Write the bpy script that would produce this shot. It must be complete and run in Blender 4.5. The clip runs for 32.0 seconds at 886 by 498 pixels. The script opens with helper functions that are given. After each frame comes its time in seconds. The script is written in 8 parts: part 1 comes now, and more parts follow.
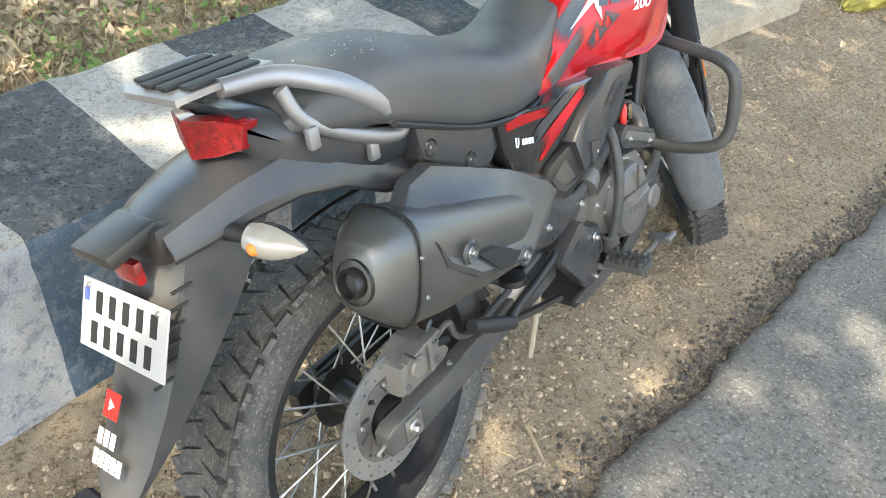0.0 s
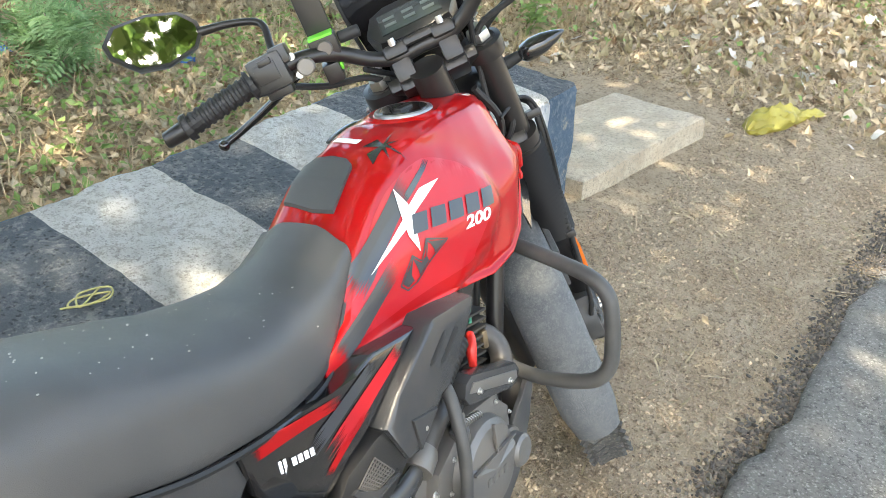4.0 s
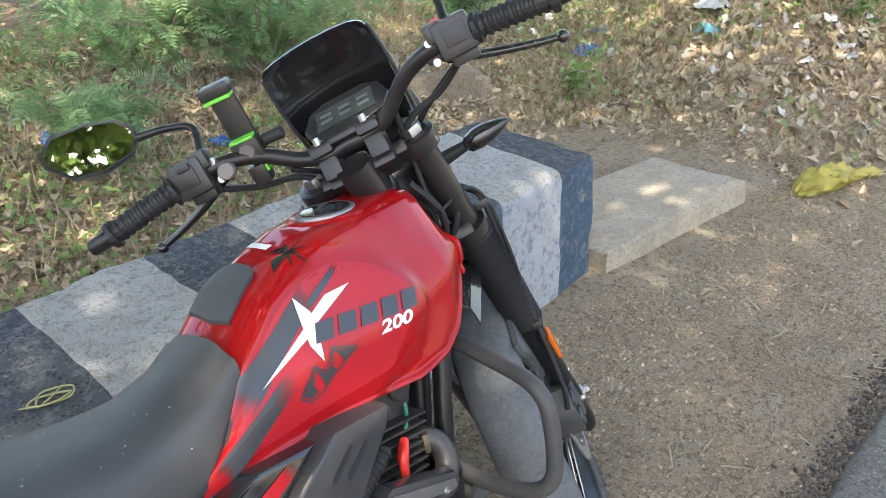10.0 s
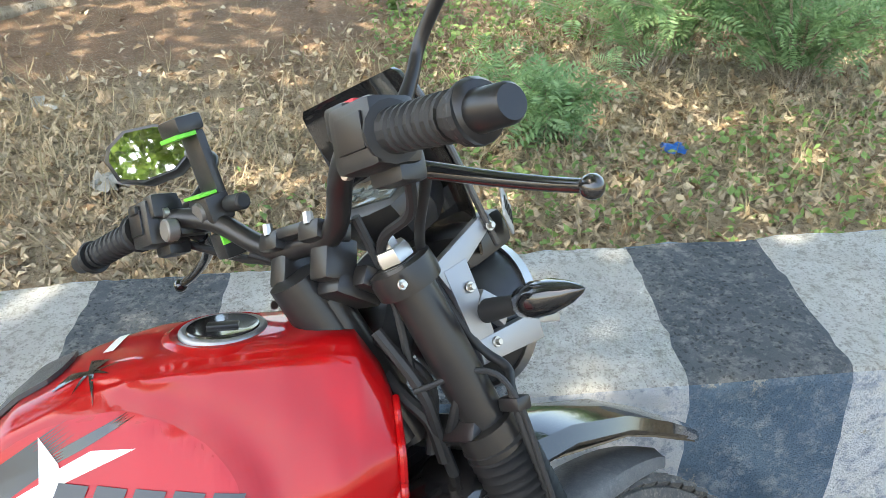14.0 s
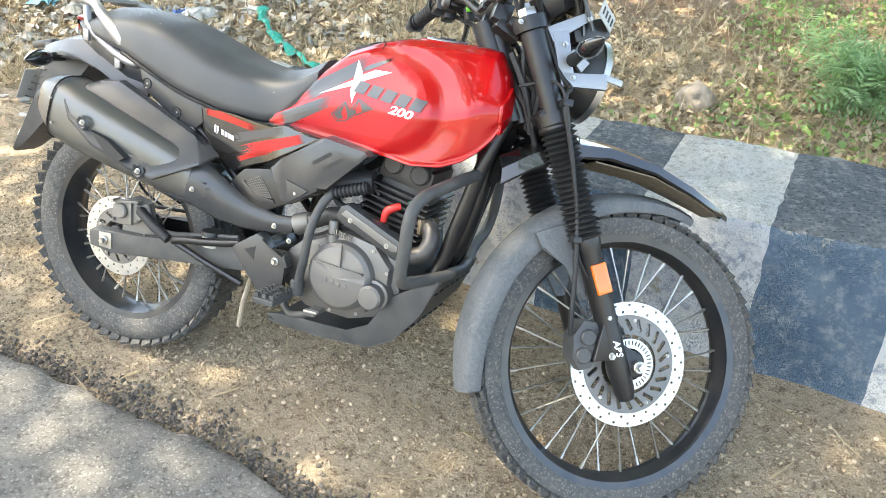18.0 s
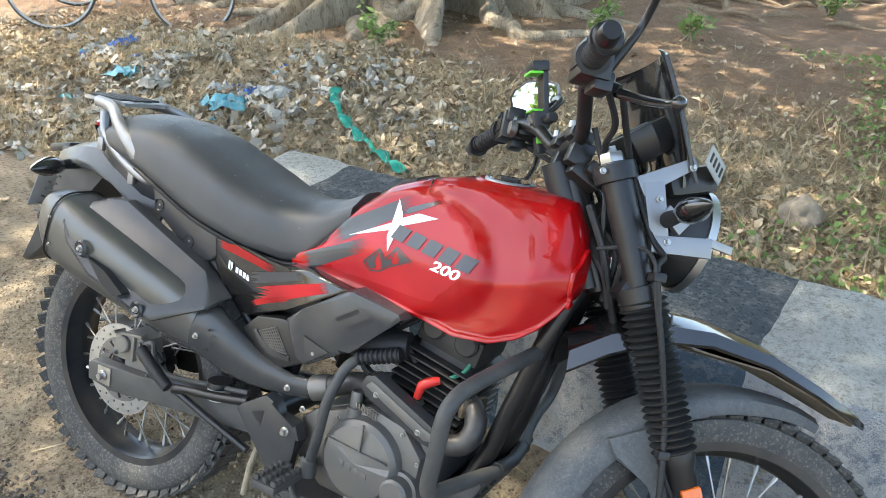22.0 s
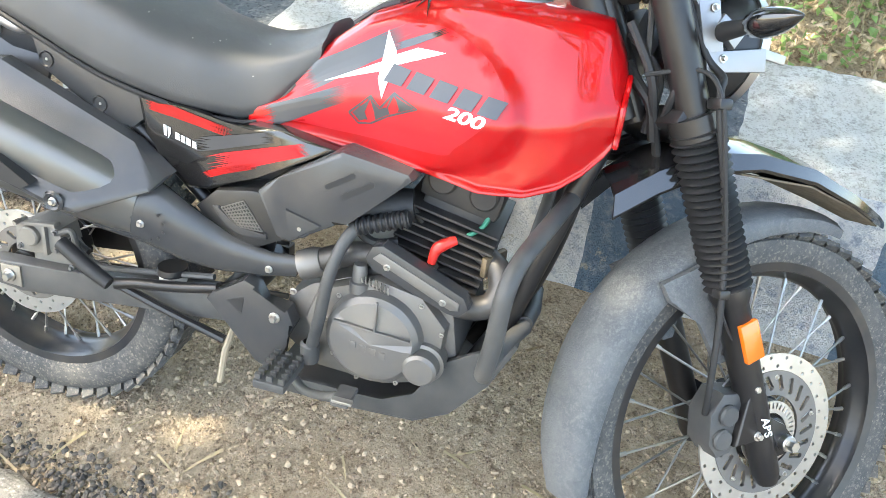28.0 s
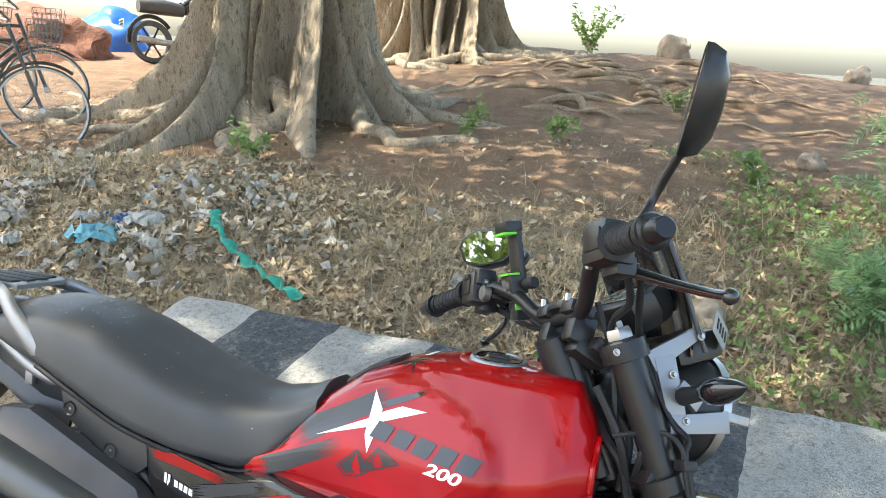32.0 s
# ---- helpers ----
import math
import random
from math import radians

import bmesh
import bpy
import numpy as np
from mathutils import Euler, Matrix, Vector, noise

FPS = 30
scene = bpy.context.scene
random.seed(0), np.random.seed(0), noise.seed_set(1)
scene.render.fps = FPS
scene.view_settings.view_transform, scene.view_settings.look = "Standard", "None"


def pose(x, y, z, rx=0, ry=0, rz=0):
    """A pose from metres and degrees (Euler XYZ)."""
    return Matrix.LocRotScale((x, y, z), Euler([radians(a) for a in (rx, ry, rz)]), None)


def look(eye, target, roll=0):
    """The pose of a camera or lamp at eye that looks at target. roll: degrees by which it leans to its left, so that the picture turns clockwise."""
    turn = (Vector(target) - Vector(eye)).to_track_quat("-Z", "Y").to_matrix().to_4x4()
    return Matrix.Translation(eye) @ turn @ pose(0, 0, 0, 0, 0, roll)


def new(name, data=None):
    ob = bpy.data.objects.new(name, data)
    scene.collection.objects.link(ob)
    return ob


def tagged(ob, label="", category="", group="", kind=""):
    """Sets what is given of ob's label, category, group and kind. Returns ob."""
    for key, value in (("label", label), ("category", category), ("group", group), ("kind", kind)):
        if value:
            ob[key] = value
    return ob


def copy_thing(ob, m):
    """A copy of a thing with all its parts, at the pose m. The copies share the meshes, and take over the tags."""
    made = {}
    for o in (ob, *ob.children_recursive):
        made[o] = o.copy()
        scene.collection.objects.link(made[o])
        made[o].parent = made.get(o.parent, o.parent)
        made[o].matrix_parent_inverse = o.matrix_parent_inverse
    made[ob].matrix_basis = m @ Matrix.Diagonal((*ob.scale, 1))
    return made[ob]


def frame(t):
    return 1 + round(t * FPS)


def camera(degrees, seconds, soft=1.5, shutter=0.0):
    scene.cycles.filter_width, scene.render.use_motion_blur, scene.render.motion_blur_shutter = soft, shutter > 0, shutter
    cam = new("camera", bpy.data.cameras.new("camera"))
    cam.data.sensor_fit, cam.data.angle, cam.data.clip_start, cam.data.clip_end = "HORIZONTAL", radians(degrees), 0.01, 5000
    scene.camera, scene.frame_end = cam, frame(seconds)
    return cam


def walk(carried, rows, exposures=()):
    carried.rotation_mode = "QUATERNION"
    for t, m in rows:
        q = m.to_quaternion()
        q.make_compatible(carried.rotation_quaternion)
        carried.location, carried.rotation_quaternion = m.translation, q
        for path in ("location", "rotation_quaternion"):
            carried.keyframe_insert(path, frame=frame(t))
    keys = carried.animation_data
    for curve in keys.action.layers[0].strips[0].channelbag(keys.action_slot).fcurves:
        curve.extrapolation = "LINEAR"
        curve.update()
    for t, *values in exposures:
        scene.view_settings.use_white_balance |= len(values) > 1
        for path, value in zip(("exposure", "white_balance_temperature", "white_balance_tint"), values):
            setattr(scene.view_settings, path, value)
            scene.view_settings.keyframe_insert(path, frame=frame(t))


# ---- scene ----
cam = camera(58.3, 32.0, soft=0.8)
PATH = [
    (0, (-0.675, -0.609, 1.332), (0.658, 0.33, 0.174), 1.2),
    (0.5, (-0.796, -0.559, 1.331), (0.576, 0.309, 0.163), 1.3),
    (1, (-0.832, -0.566, 1.338), (0.576, 0.256, 0.179), 1.8),
    (1.5, (-0.82, -0.583, 1.363), (0.616, 0.229, 0.232), 1.7),
    (2, (-0.698, -0.621, 1.365), (0.768, 0.178, 0.264), 0.4),
    (2.5, (-0.522, -0.688, 1.38), (0.964, 0.108, 0.303), -0.9),
    (3, (-0.413, -0.68, 1.366), (1.071, 0.132, 0.3), -1.5),
    (3.5, (-0.236, -0.586, 1.341), (1.246, 0.222, 0.268), -0.2),
    (4, (-0.131, -0.52, 1.356), (1.383, 0.371, 0.401), 0.4),
    (4.5, (-0.097, -0.567, 1.407), (1.41, 0.497, 0.634), 0.5),
    (6.5, (-0.157, -0.513, 1.387), (1.431, 0.41, 0.595), 1.6),
    (7, (-0.178, -0.512, 1.402), (1.437, 0.393, 0.645), 2.8),
    (7.5, (-0.168, -0.526, 1.402), (1.459, 0.367, 0.657), 3.2),
    (8, (-0.155, -0.543, 1.393), (1.477, 0.338, 0.644), 2.9),
    (8.5, (-0.144, -0.539, 1.381), (1.484, 0.316, 0.595), 2.3),
    (9, (-0.114, -0.543, 1.373), (1.468, 0.343, 0.529), 1.1),
    (9.5, (-0.033, -0.613, 1.378), (1.484, 0.397, 0.554), -1.7),
    (10, (0.063, -0.686, 1.386), (1.517, 0.417, 0.569), -3.7),
    (10.5, (0.21, -0.659, 1.358), (1.64, 0.46, 0.519), -3.0),
    (11, (0.399, -0.575, 1.374), (1.795, 0.591, 0.543), -1.8),
    (11.5, (0.49, -0.593, 1.39), (1.735, 0.771, 0.624), -4.1),
    (12, (0.565, -0.718, 1.404), (1.612, 0.821, 0.674), -5.2),
    (12.5, (0.693, -0.748, 1.378), (1.599, 0.841, 0.57), -5.9),
    (13, (0.872, -0.644, 1.36), (1.775, 0.927, 0.513), -2.5),
    (13.5, (0.882, -0.566, 1.372), (1.56, 1.122, 0.54), 0.3),
    (14, (0.973, -0.627, 1.377), (1.249, 1.173, 0.55), -1.4),
    (14.5, (1.08, -0.731, 1.38), (1.004, 1.084, 0.542), -2.8),
    (15, (1.097, -0.889, 1.365), (0.827, 0.917, 0.548), 0.5),
    (15.5, (1.158, -1.05, 1.345), (0.7, 0.719, 0.532), 2.9),
    (17.5, (1.455, -1.434, 1.304), (0.804, 0.255, 0.455), 3.0),
    (18, (1.493, -1.509, 1.287), (0.851, 0.182, 0.435), 3.5),
    (18.5, (1.586, -1.494, 1.278), (0.881, 0.156, 0.394), 2.3),
    (19, (1.71, -1.449, 1.295), (0.935, 0.151, 0.379), -0.0),
    (19.5, (1.754, -1.419, 1.299), (0.948, 0.155, 0.365), -0.5),
    (20, (1.7, -1.381, 1.315), (0.883, 0.176, 0.362), -0.5),
    (20.5, (1.56, -1.326, 1.314), (0.761, 0.271, 0.413), 3.3),
    (21, (1.435, -1.286, 1.324), (0.704, 0.372, 0.477), 5.2),
    (21.5, (1.4, -1.246, 1.331), (0.653, 0.437, 0.551), 5.4),
    (22, (1.369, -1.122, 1.343), (0.521, 0.54, 0.623), 4.6),
    (22.5, (1.355, -1.001, 1.361), (0.447, 0.642, 0.671), 3.1),
    (23, (1.332, -0.944, 1.391), (0.53, 0.75, 0.693), 2.5),
    (23.5, (1.231, -0.984, 1.388), (0.676, 0.839, 0.782), 4.3),
    (24, (1.146, -1.005, 1.371), (0.786, 0.882, 0.816), 4.4),
    (24.5, (1.105, -1.025, 1.373), (0.834, 0.882, 0.837), 4.8),
    (26.5, (1.022, -0.991, 1.384), (0.671, 0.729, 0.427), 3.9),
    (27, (1.023, -0.988, 1.363), (0.617, 0.663, 0.308), 3.1),
    (27.5, (1.021, -0.999, 1.343), (0.596, 0.611, 0.235), 3.3),
    (28, (1.011, -0.998, 1.337), (0.672, 0.574, 0.148), 4.8),
    (28.5, (1.025, -1.013, 1.325), (0.788, 0.535, 0.08), 5.8),
    (29, (1.063, -1.03, 1.305), (0.907, 0.529, 0.062), 5.3),
    (29.5, (1.192, -1.085, 1.34), (0.928, 0.515, 0.169), 0.4),
    (30, (1.296, -1.138, 1.35), (0.838, 0.582, 0.436), -0.9),
    (30.5, (1.264, -1.154, 1.418), (0.723, 0.635, 0.707), 0.3),
    (31, (1.261, -1.132, 1.419), (0.663, 0.685, 0.835), 0.3),
    (31.5, (1.208, -1.079, 1.424), (0.602, 0.749, 0.881), 1.9),
    (32, (1.105, -1.024, 1.427), (0.533, 0.831, 0.943), 3.4),
]
EXPOSURES = [(t, e, k, 12.0 if 6.0 < t < 9.5 else 5.0) for t, e, k in ((0.0, 2.62, 7200.0), (1.0, 2.85, 7200.0), (2.0, 2.65, 7200.0), (3.0, 2.85, 7300.0), (4.0, 2.75, 7300.0), (7.0, 1.92, 6850.0), (9.0, 1.85, 6800.0), (11.0, 2.6, 6950.0), (12.0, 2.35, 6900.0), (13.0, 2.45, 6900.0), (14.0, 2.6, 7100.0), (15.0, 2.5, 7000.0), (18.0, 3.0, 7300.0), (21.0, 2.95, 7250.0), (22.0, 2.3, 6900.0), (23.0, 2.0, 6900.0), (24.0, 2.6, 6900.0), (26.5, 2.5, 7200.0), (27.0, 2.55, 7200.0), (28.0, 3.2, 7200.0), (29.0, 3.15, 7200.0), (30.0, 3.05, 7200.0), (31.0, 2.25, 6900.0), (32.0, 2.2, 6900.0))]
walk(cam, [(t, look(eye, target, roll)) for t, eye, target, roll in PATH], EXPOSURES)

# ---- light ----
SUN_EL, SUN_AZ = 62.0, 205.0
world = bpy.data.worlds.new("sky")
scene.world = world
world.use_nodes = True
wn = world.node_tree
sky = wn.nodes.new("ShaderNodeTexSky")
sky.sky_type, sky.sun_disc = "NISHITA", False
sky.sun_elevation, sky.sun_rotation = radians(SUN_EL), radians(90 - SUN_AZ)
sky.dust_density, sky.air_density = 3.0, 1.0
wn.nodes["Background"].inputs["Strength"].default_value = 0.15
wn.links.new(sky.outputs[0], wn.nodes["Background"].inputs["Color"])
sun_data = bpy.data.lights.new("sun", "SUN")
sun_data.energy, sun_data.angle, sun_data.color = 2.4, radians(0.6), (1.0, 0.92, 0.80)
sun = new("sun", sun_data)
sun.matrix_world = look((math.cos(radians(SUN_AZ)) * 30, math.sin(radians(SUN_AZ)) * 30, math.tan(radians(SUN_EL)) * 30), (0, 0, 0))


# ---- materials ----
def mat(name, colour, rough=0.5, metal=0.0, var=0.0, scale=30.0, bump=0.0, bump_scale=200.0, colour2=None, coat=0.0, detail=4.0, dust=0.0, dust_colour=(0.33, 0.27, 0.19), distance=0.002, per_object=0.0, spec=0.5, big=3.0):
    """A surface: two colours mixed at two scales, uneven roughness, fine relief, a film of dust in blotches."""
    m = bpy.data.materials.new(name)
    m.use_nodes = True
    nt, bsdf = m.node_tree, m.node_tree.nodes["Principled BSDF"]
    bsdf.inputs["Roughness"].default_value, bsdf.inputs["Metallic"].default_value = rough, metal
    bsdf.inputs["Coat Weight"].default_value, bsdf.inputs["Specular IOR Level"].default_value = coat, spec
    bsdf.inputs["Coat Roughness"].default_value = 0.025
    co = nt.nodes.new("ShaderNodeTexCoord").outputs["Object"]

    def tex(s, d=detail):
        n = nt.nodes.new("ShaderNodeTexNoise")
        n.inputs["Scale"].default_value, n.inputs["Detail"].default_value = s, d
        nt.links.new(co, n.inputs["Vector"])
        return n.outputs["Fac"]

    def ramp(fac, lo, hi):
        n = nt.nodes.new("ShaderNodeMapRange")
        n.inputs[1].default_value, n.inputs[2].default_value = lo, hi
        nt.links.new(fac, n.inputs[0])
        return n.outputs[0]

    def mix(fac, a, b, kind="MIX"):
        n = nt.nodes.new("ShaderNodeMix")
        n.data_type, n.blend_type = "RGBA", kind
        for socket, v in ((n.inputs[0], fac), (n.inputs[6], a), (n.inputs[7], b)):
            if isinstance(v, (int, float)):
                socket.default_value = v
            elif isinstance(v, tuple):
                socket.default_value = (*v, 1) if len(v) == 3 else v
            else:
                nt.links.new(v, socket)
        return n.outputs[2]

    out = colour
    if var or colour2:
        second = colour2 or tuple(c * (1 - var) for c in colour)
        out = mix(ramp(tex(scale), 0.35, 0.65), colour, second)
        out = mix(ramp(tex(big, 2.0), 0.3, 0.7), out, mix(0.5, out, second))
    if per_object:
        info = nt.nodes.new("ShaderNodeObjectInfo").outputs["Random"]
        out = mix(ramp(info, 0.0, 1.0 / per_object), out, mix(1.0, out, (0.35, 0.35, 0.35), "MULTIPLY"))
    if dust:
        film = nt.nodes.new("ShaderNodeMath")
        film.operation = "MULTIPLY"
        film.inputs[1].default_value = dust
        nt.links.new(ramp(tex(14.0, 6.0), 0.3, 0.75), film.inputs[0])
        out = mix(film.outputs[0], out, dust_colour)
        r = nt.nodes.new("ShaderNodeMath")
        r.operation, r.inputs[1].default_value = "MULTIPLY_ADD", 0.5
        r.inputs[2].default_value = rough
        nt.links.new(film.outputs[0], r.inputs[0])
        nt.links.new(r.outputs[0], bsdf.inputs["Roughness"])
    if isinstance(out, tuple):
        bsdf.inputs["Base Color"].default_value = (*out, 1)
    else:
        nt.links.new(out, bsdf.inputs["Base Color"])
    if bump:
        b = nt.nodes.new("ShaderNodeBump")
        b.inputs["Strength"].default_value, b.inputs["Distance"].default_value = bump, distance
        nt.links.new(tex(bump_scale, 6.0), b.inputs["Height"])
        nt.links.new(b.outputs[0], bsdf.inputs["Normal"])
    return m


RED = mat("red_lacquer", (0.345, 0.003, 0.005), 0.35, coat=0.85, spec=0.05)
PINK = mat("pink_red_decal", (0.42, 0.014, 0.021), 0.35, coat=0.7, spec=0.05)
WHITE = mat("white_decal", (0.85, 0.85, 0.83), 0.35)
DECAL_GREY = mat("charcoal_decal", (0.035, 0.038, 0.045), 0.35, coat=0.3)
GLOSS_BLACK = mat("gloss_black_plastic", (0.010, 0.010, 0.011), 0.12, coat=0.8, dust=0.03)
PLASTIC = mat("black_textured_plastic", (0.013, 0.014, 0.016), 0.30, bump=0.25, bump_scale=900, distance=0.0006, dust=0.06)
GREY_PLASTIC = mat("dark_grey_plastic", (0.036, 0.038, 0.042), 0.24, bump=0.35, bump_scale=700, distance=0.0006, dust=0.06)
DUSTY = mat("dusty_black_plastic", (0.040, 0.041, 0.043), 0.45, bump=0.3, bump_scale=600, distance=0.0008, dust=0.35, dust_colour=(0.19, 0.175, 0.15))
MATT = mat("matt_black_metal", (0.013, 0.013, 0.015), 0.30, metal=0.2, dust=0.05)
DARK_METAL = mat("dark_grey_cast_metal", (0.15, 0.15, 0.152), 0.42, metal=0.6, bump=0.4, bump_scale=500, distance=0.0006, dust=0.30)
STEEL = mat("dull_steel", (0.50, 0.49, 0.47), 0.35, metal=1.0, var=0.3, dust=0.3)
CHROME = mat("bright_zinc_bolt", (0.50, 0.49, 0.47), 0.32, metal=1.0, dust=0.2)
SILVER = mat("silver_painted_alloy", (0.30, 0.30, 0.31), 0.40, metal=0.75, dust=0.12, bump=0.2, bump_scale=700, distance=0.0005)
RUSTY = mat("dark_exhaust_paint", (0.055, 0.055, 0.058), 0.42, metal=0.4, var=0.3, scale=60, dust=0.15)
VINYL = mat("black_seat_vinyl", (0.052, 0.052, 0.053), 0.38, bump=0.6, bump_scale=1100, distance=0.0007, dust=0.10, dust_colour=(0.16, 0.155, 0.15))
# real black rubber, and also the painted shade inside slots, windows and holes
GRIP_AND_SHADE = mat("black_grip_rubber_and_hole_shade", (0.014, 0.014, 0.015), 0.6)


def grainy(name, colours, rough=0.9, big=1.2, mid=9.0, fine=90.0, speck=260.0, relief=((40.0, 0.006), (260.0, 0.002)), dots=None, pale=None, zone=None, flakes=None, stretch=1.0):
    """Earth, road and plaster: broad stains, patches, grit and specks, with relief at two sizes."""
    m = bpy.data.materials.new(name)
    m.use_nodes = True
    nt, bsdf = m.node_tree, m.node_tree.nodes["Principled BSDF"]
    bsdf.inputs["Roughness"].default_value, bsdf.inputs["Specular IOR Level"].default_value = rough, 0.25
    co = nt.nodes.new("ShaderNodeTexCoord").outputs["Object"]
    if stretch != 1.0:
        long = nt.nodes.new("ShaderNodeVectorMath")
        long.operation, long.inputs[1].default_value = "MULTIPLY", (1.0, 1.0, stretch)
        nt.links.new(co, long.inputs[0])
        co = long.outputs[0]

    def tex(s, d=5.0, rough_d=0.6):
        n = nt.nodes.new("ShaderNodeTexNoise")
        n.inputs["Scale"].default_value, n.inputs["Detail"].default_value, n.inputs["Roughness"].default_value = s, d, rough_d
        nt.links.new(co, n.inputs["Vector"])
        return n.outputs["Fac"]

    def ramp(fac, lo, hi):
        n = nt.nodes.new("ShaderNodeMapRange")
        n.inputs[1].default_value, n.inputs[2].default_value = lo, hi
        nt.links.new(fac, n.inputs[0])
        return n.outputs[0]

    def mix(fac, a, b, kind="MIX"):
        n = nt.nodes.new("ShaderNodeMix")
        n.data_type, n.blend_type = "RGBA", kind
        for socket, v in ((n.inputs[0], fac), (n.inputs[6], a), (n.inputs[7], b)):
            if isinstance(v, (int, float)):
                socket.default_value = v
            elif isinstance(v, tuple):
                socket.default_value = (*v, 1)
            else:
                nt.links.new(v, socket)
        return n.outputs[2]

    def warped(s):
        """The place, shaken at the size of a grain."""
        n = nt.nodes.new("ShaderNodeTexNoise")
        n.inputs["Scale"].default_value, n.inputs["Detail"].default_value = s * 1.3, 2.0
        nt.links.new(co, n.inputs["Vector"])
        a = nt.nodes.new("ShaderNodeVectorMath")
        a.operation = "MULTIPLY_ADD"
        a.inputs[1].default_value = (1.3 / s, 1.3 / s, 1.3 / s)
        nt.links.new(n.outputs["Color"], a.inputs[0])
        nt.links.new(co, a.inputs[2])
        return a.outputs[0]

    c = mix(ramp(tex(big, 3.0), 0.35, 0.65), colours[0], colours[1])
    if zone:
        # another soil from y = zone[0] to zone[1] on, with a ragged border
        sep = nt.nodes.new("ShaderNodeSeparateXYZ")
        nt.links.new(co, sep.inputs[0])
        wave = nt.nodes.new("ShaderNodeMath")
        wave.operation, wave.inputs[1].default_value = "MULTIPLY_ADD", 3.0
        nt.links.new(tex(1.1, 6.0, 0.7), wave.inputs[0])
        nt.links.new(sep.outputs[1], wave.inputs[2])
        c = mix(ramp(wave.outputs[0], zone[0] + 1.5, zone[1] + 1.5), c, mix(ramp(tex(0.9, 4.0), 0.35, 0.65), zone[2], zone[3]))
        third = mix(ramp(wave.outputs[0], zone[0] + 1.5, zone[1] + 1.5), colours[2], zone[4])
    else:
        third = colours[2]
    c = mix(ramp(tex(mid, 6.0, 0.7), 0.42, 0.62), c, third)
    c = mix(ramp(tex(fine, 4.0, 0.8), 0.50, 0.64), c, colours[3])
    if speck:
        v = nt.nodes.new("ShaderNodeTexVoronoi")
        v.inputs["Scale"].default_value = speck
        nt.links.new(warped(speck), v.inputs["Vector"])
        c = mix(ramp(v.outputs["Distance"], 0.36, 0.18), c, mix(0.65, c, colours[4]))
    if dots:
        w = nt.nodes.new("ShaderNodeTexVoronoi")
        w.inputs["Scale"].default_value = dots[0]
        nt.links.new(warped(dots[0]), w.inputs["Vector"])
        c = mix(mix(ramp(tex(dots[0] * 0.35, 2.0), 0.48, 0.56), (0.0, 0.0, 0.0), ramp(w.outputs["Distance"], dots[1], dots[1] * 0.5)), c, dots[2])
    if flakes:
        c = mix(ramp(tex(flakes[0], 9.0, 0.78), flakes[1], flakes[1] + 0.035), c, flakes[2])
        c = mix(ramp(tex(flakes[0] * 2.7, 5.0, 0.7), 0.60, 0.68), c, mix(0.6, c, flakes[3]))
    if pale:
        w = nt.nodes.new("ShaderNodeTexVoronoi")
        w.inputs["Scale"].default_value = pale[0]
        nt.links.new(warped(pale[0]), w.inputs["Vector"])
        c = mix(ramp(w.outputs["Distance"], pale[1], pale[1] * 0.6), c, pale[2])
    nt.links.new(c, bsdf.inputs["Base Color"])
    last = None
    for s, d in relief:
        b = nt.nodes.new("ShaderNodeBump")
        b.inputs["Strength"].default_value, b.inputs["Distance"].default_value = 1.0, d
        nt.links.new(tex(s, 6.0, 0.65), b.inputs["Height"])
        if last:
            nt.links.new(last, b.inputs["Normal"])
        last = b.outputs[0]
    nt.links.new(last, bsdf.inputs["Normal"])
    return m


FENDER = grainy("dusty_grey_fender_plastic", [(0.105, 0.112, 0.118), (0.082, 0.088, 0.094), (0.125, 0.130, 0.134), (0.145, 0.148, 0.148), (0.165, 0.165, 0.16)], rough=0.5, big=6, mid=22, fine=130, speck=420, relief=((240, 0.0012),))
RUBBER = grainy("dusty_tyre_rubber", [(0.050, 0.051, 0.053), (0.066, 0.066, 0.066), (0.082, 0.080, 0.076), (0.12, 0.113, 0.10), (0.20, 0.18, 0.15)], rough=0.62, big=5, mid=16, fine=85, speck=130, relief=((180, 0.0015),))
concrete = grainy("grey_concrete", [(0.42, 0.35, 0.26), (0.34, 0.28, 0.205), (0.47, 0.40, 0.30), (0.25, 0.215, 0.17), (0.16, 0.14, 0.115)], mid=7, fine=60, relief=((25, 0.010), (150, 0.003)))
DIRT = grainy("dry_brown_dirt", [(0.46, 0.365, 0.25), (0.38, 0.295, 0.198), (0.52, 0.42, 0.298), (0.20, 0.145, 0.095), (0.56, 0.47, 0.36)], mid=4, fine=45, speck=85, relief=((9, 0.035), (45, 0.03), (140, 0.02)), dots=(55.0, 0.16, (0.12, 0.088, 0.062)), zone=(3.0, 3.8, (0.30, 0.185, 0.115), (0.24, 0.145, 0.09), (0.36, 0.235, 0.15)))
ASPHALT = grainy("worn_asphalt", [(0.31, 0.292, 0.265), (0.26, 0.245, 0.222), (0.36, 0.34, 0.31), (0.17, 0.16, 0.148), (0.60, 0.57, 0.52)], mid=2.2, fine=60, speck=85, relief=((45, 0.025), (120, 0.02)), dots=(95.0, 0.17, (0.075, 0.072, 0.068)), pale=(110.0, 0.15, (0.52, 0.50, 0.47)))
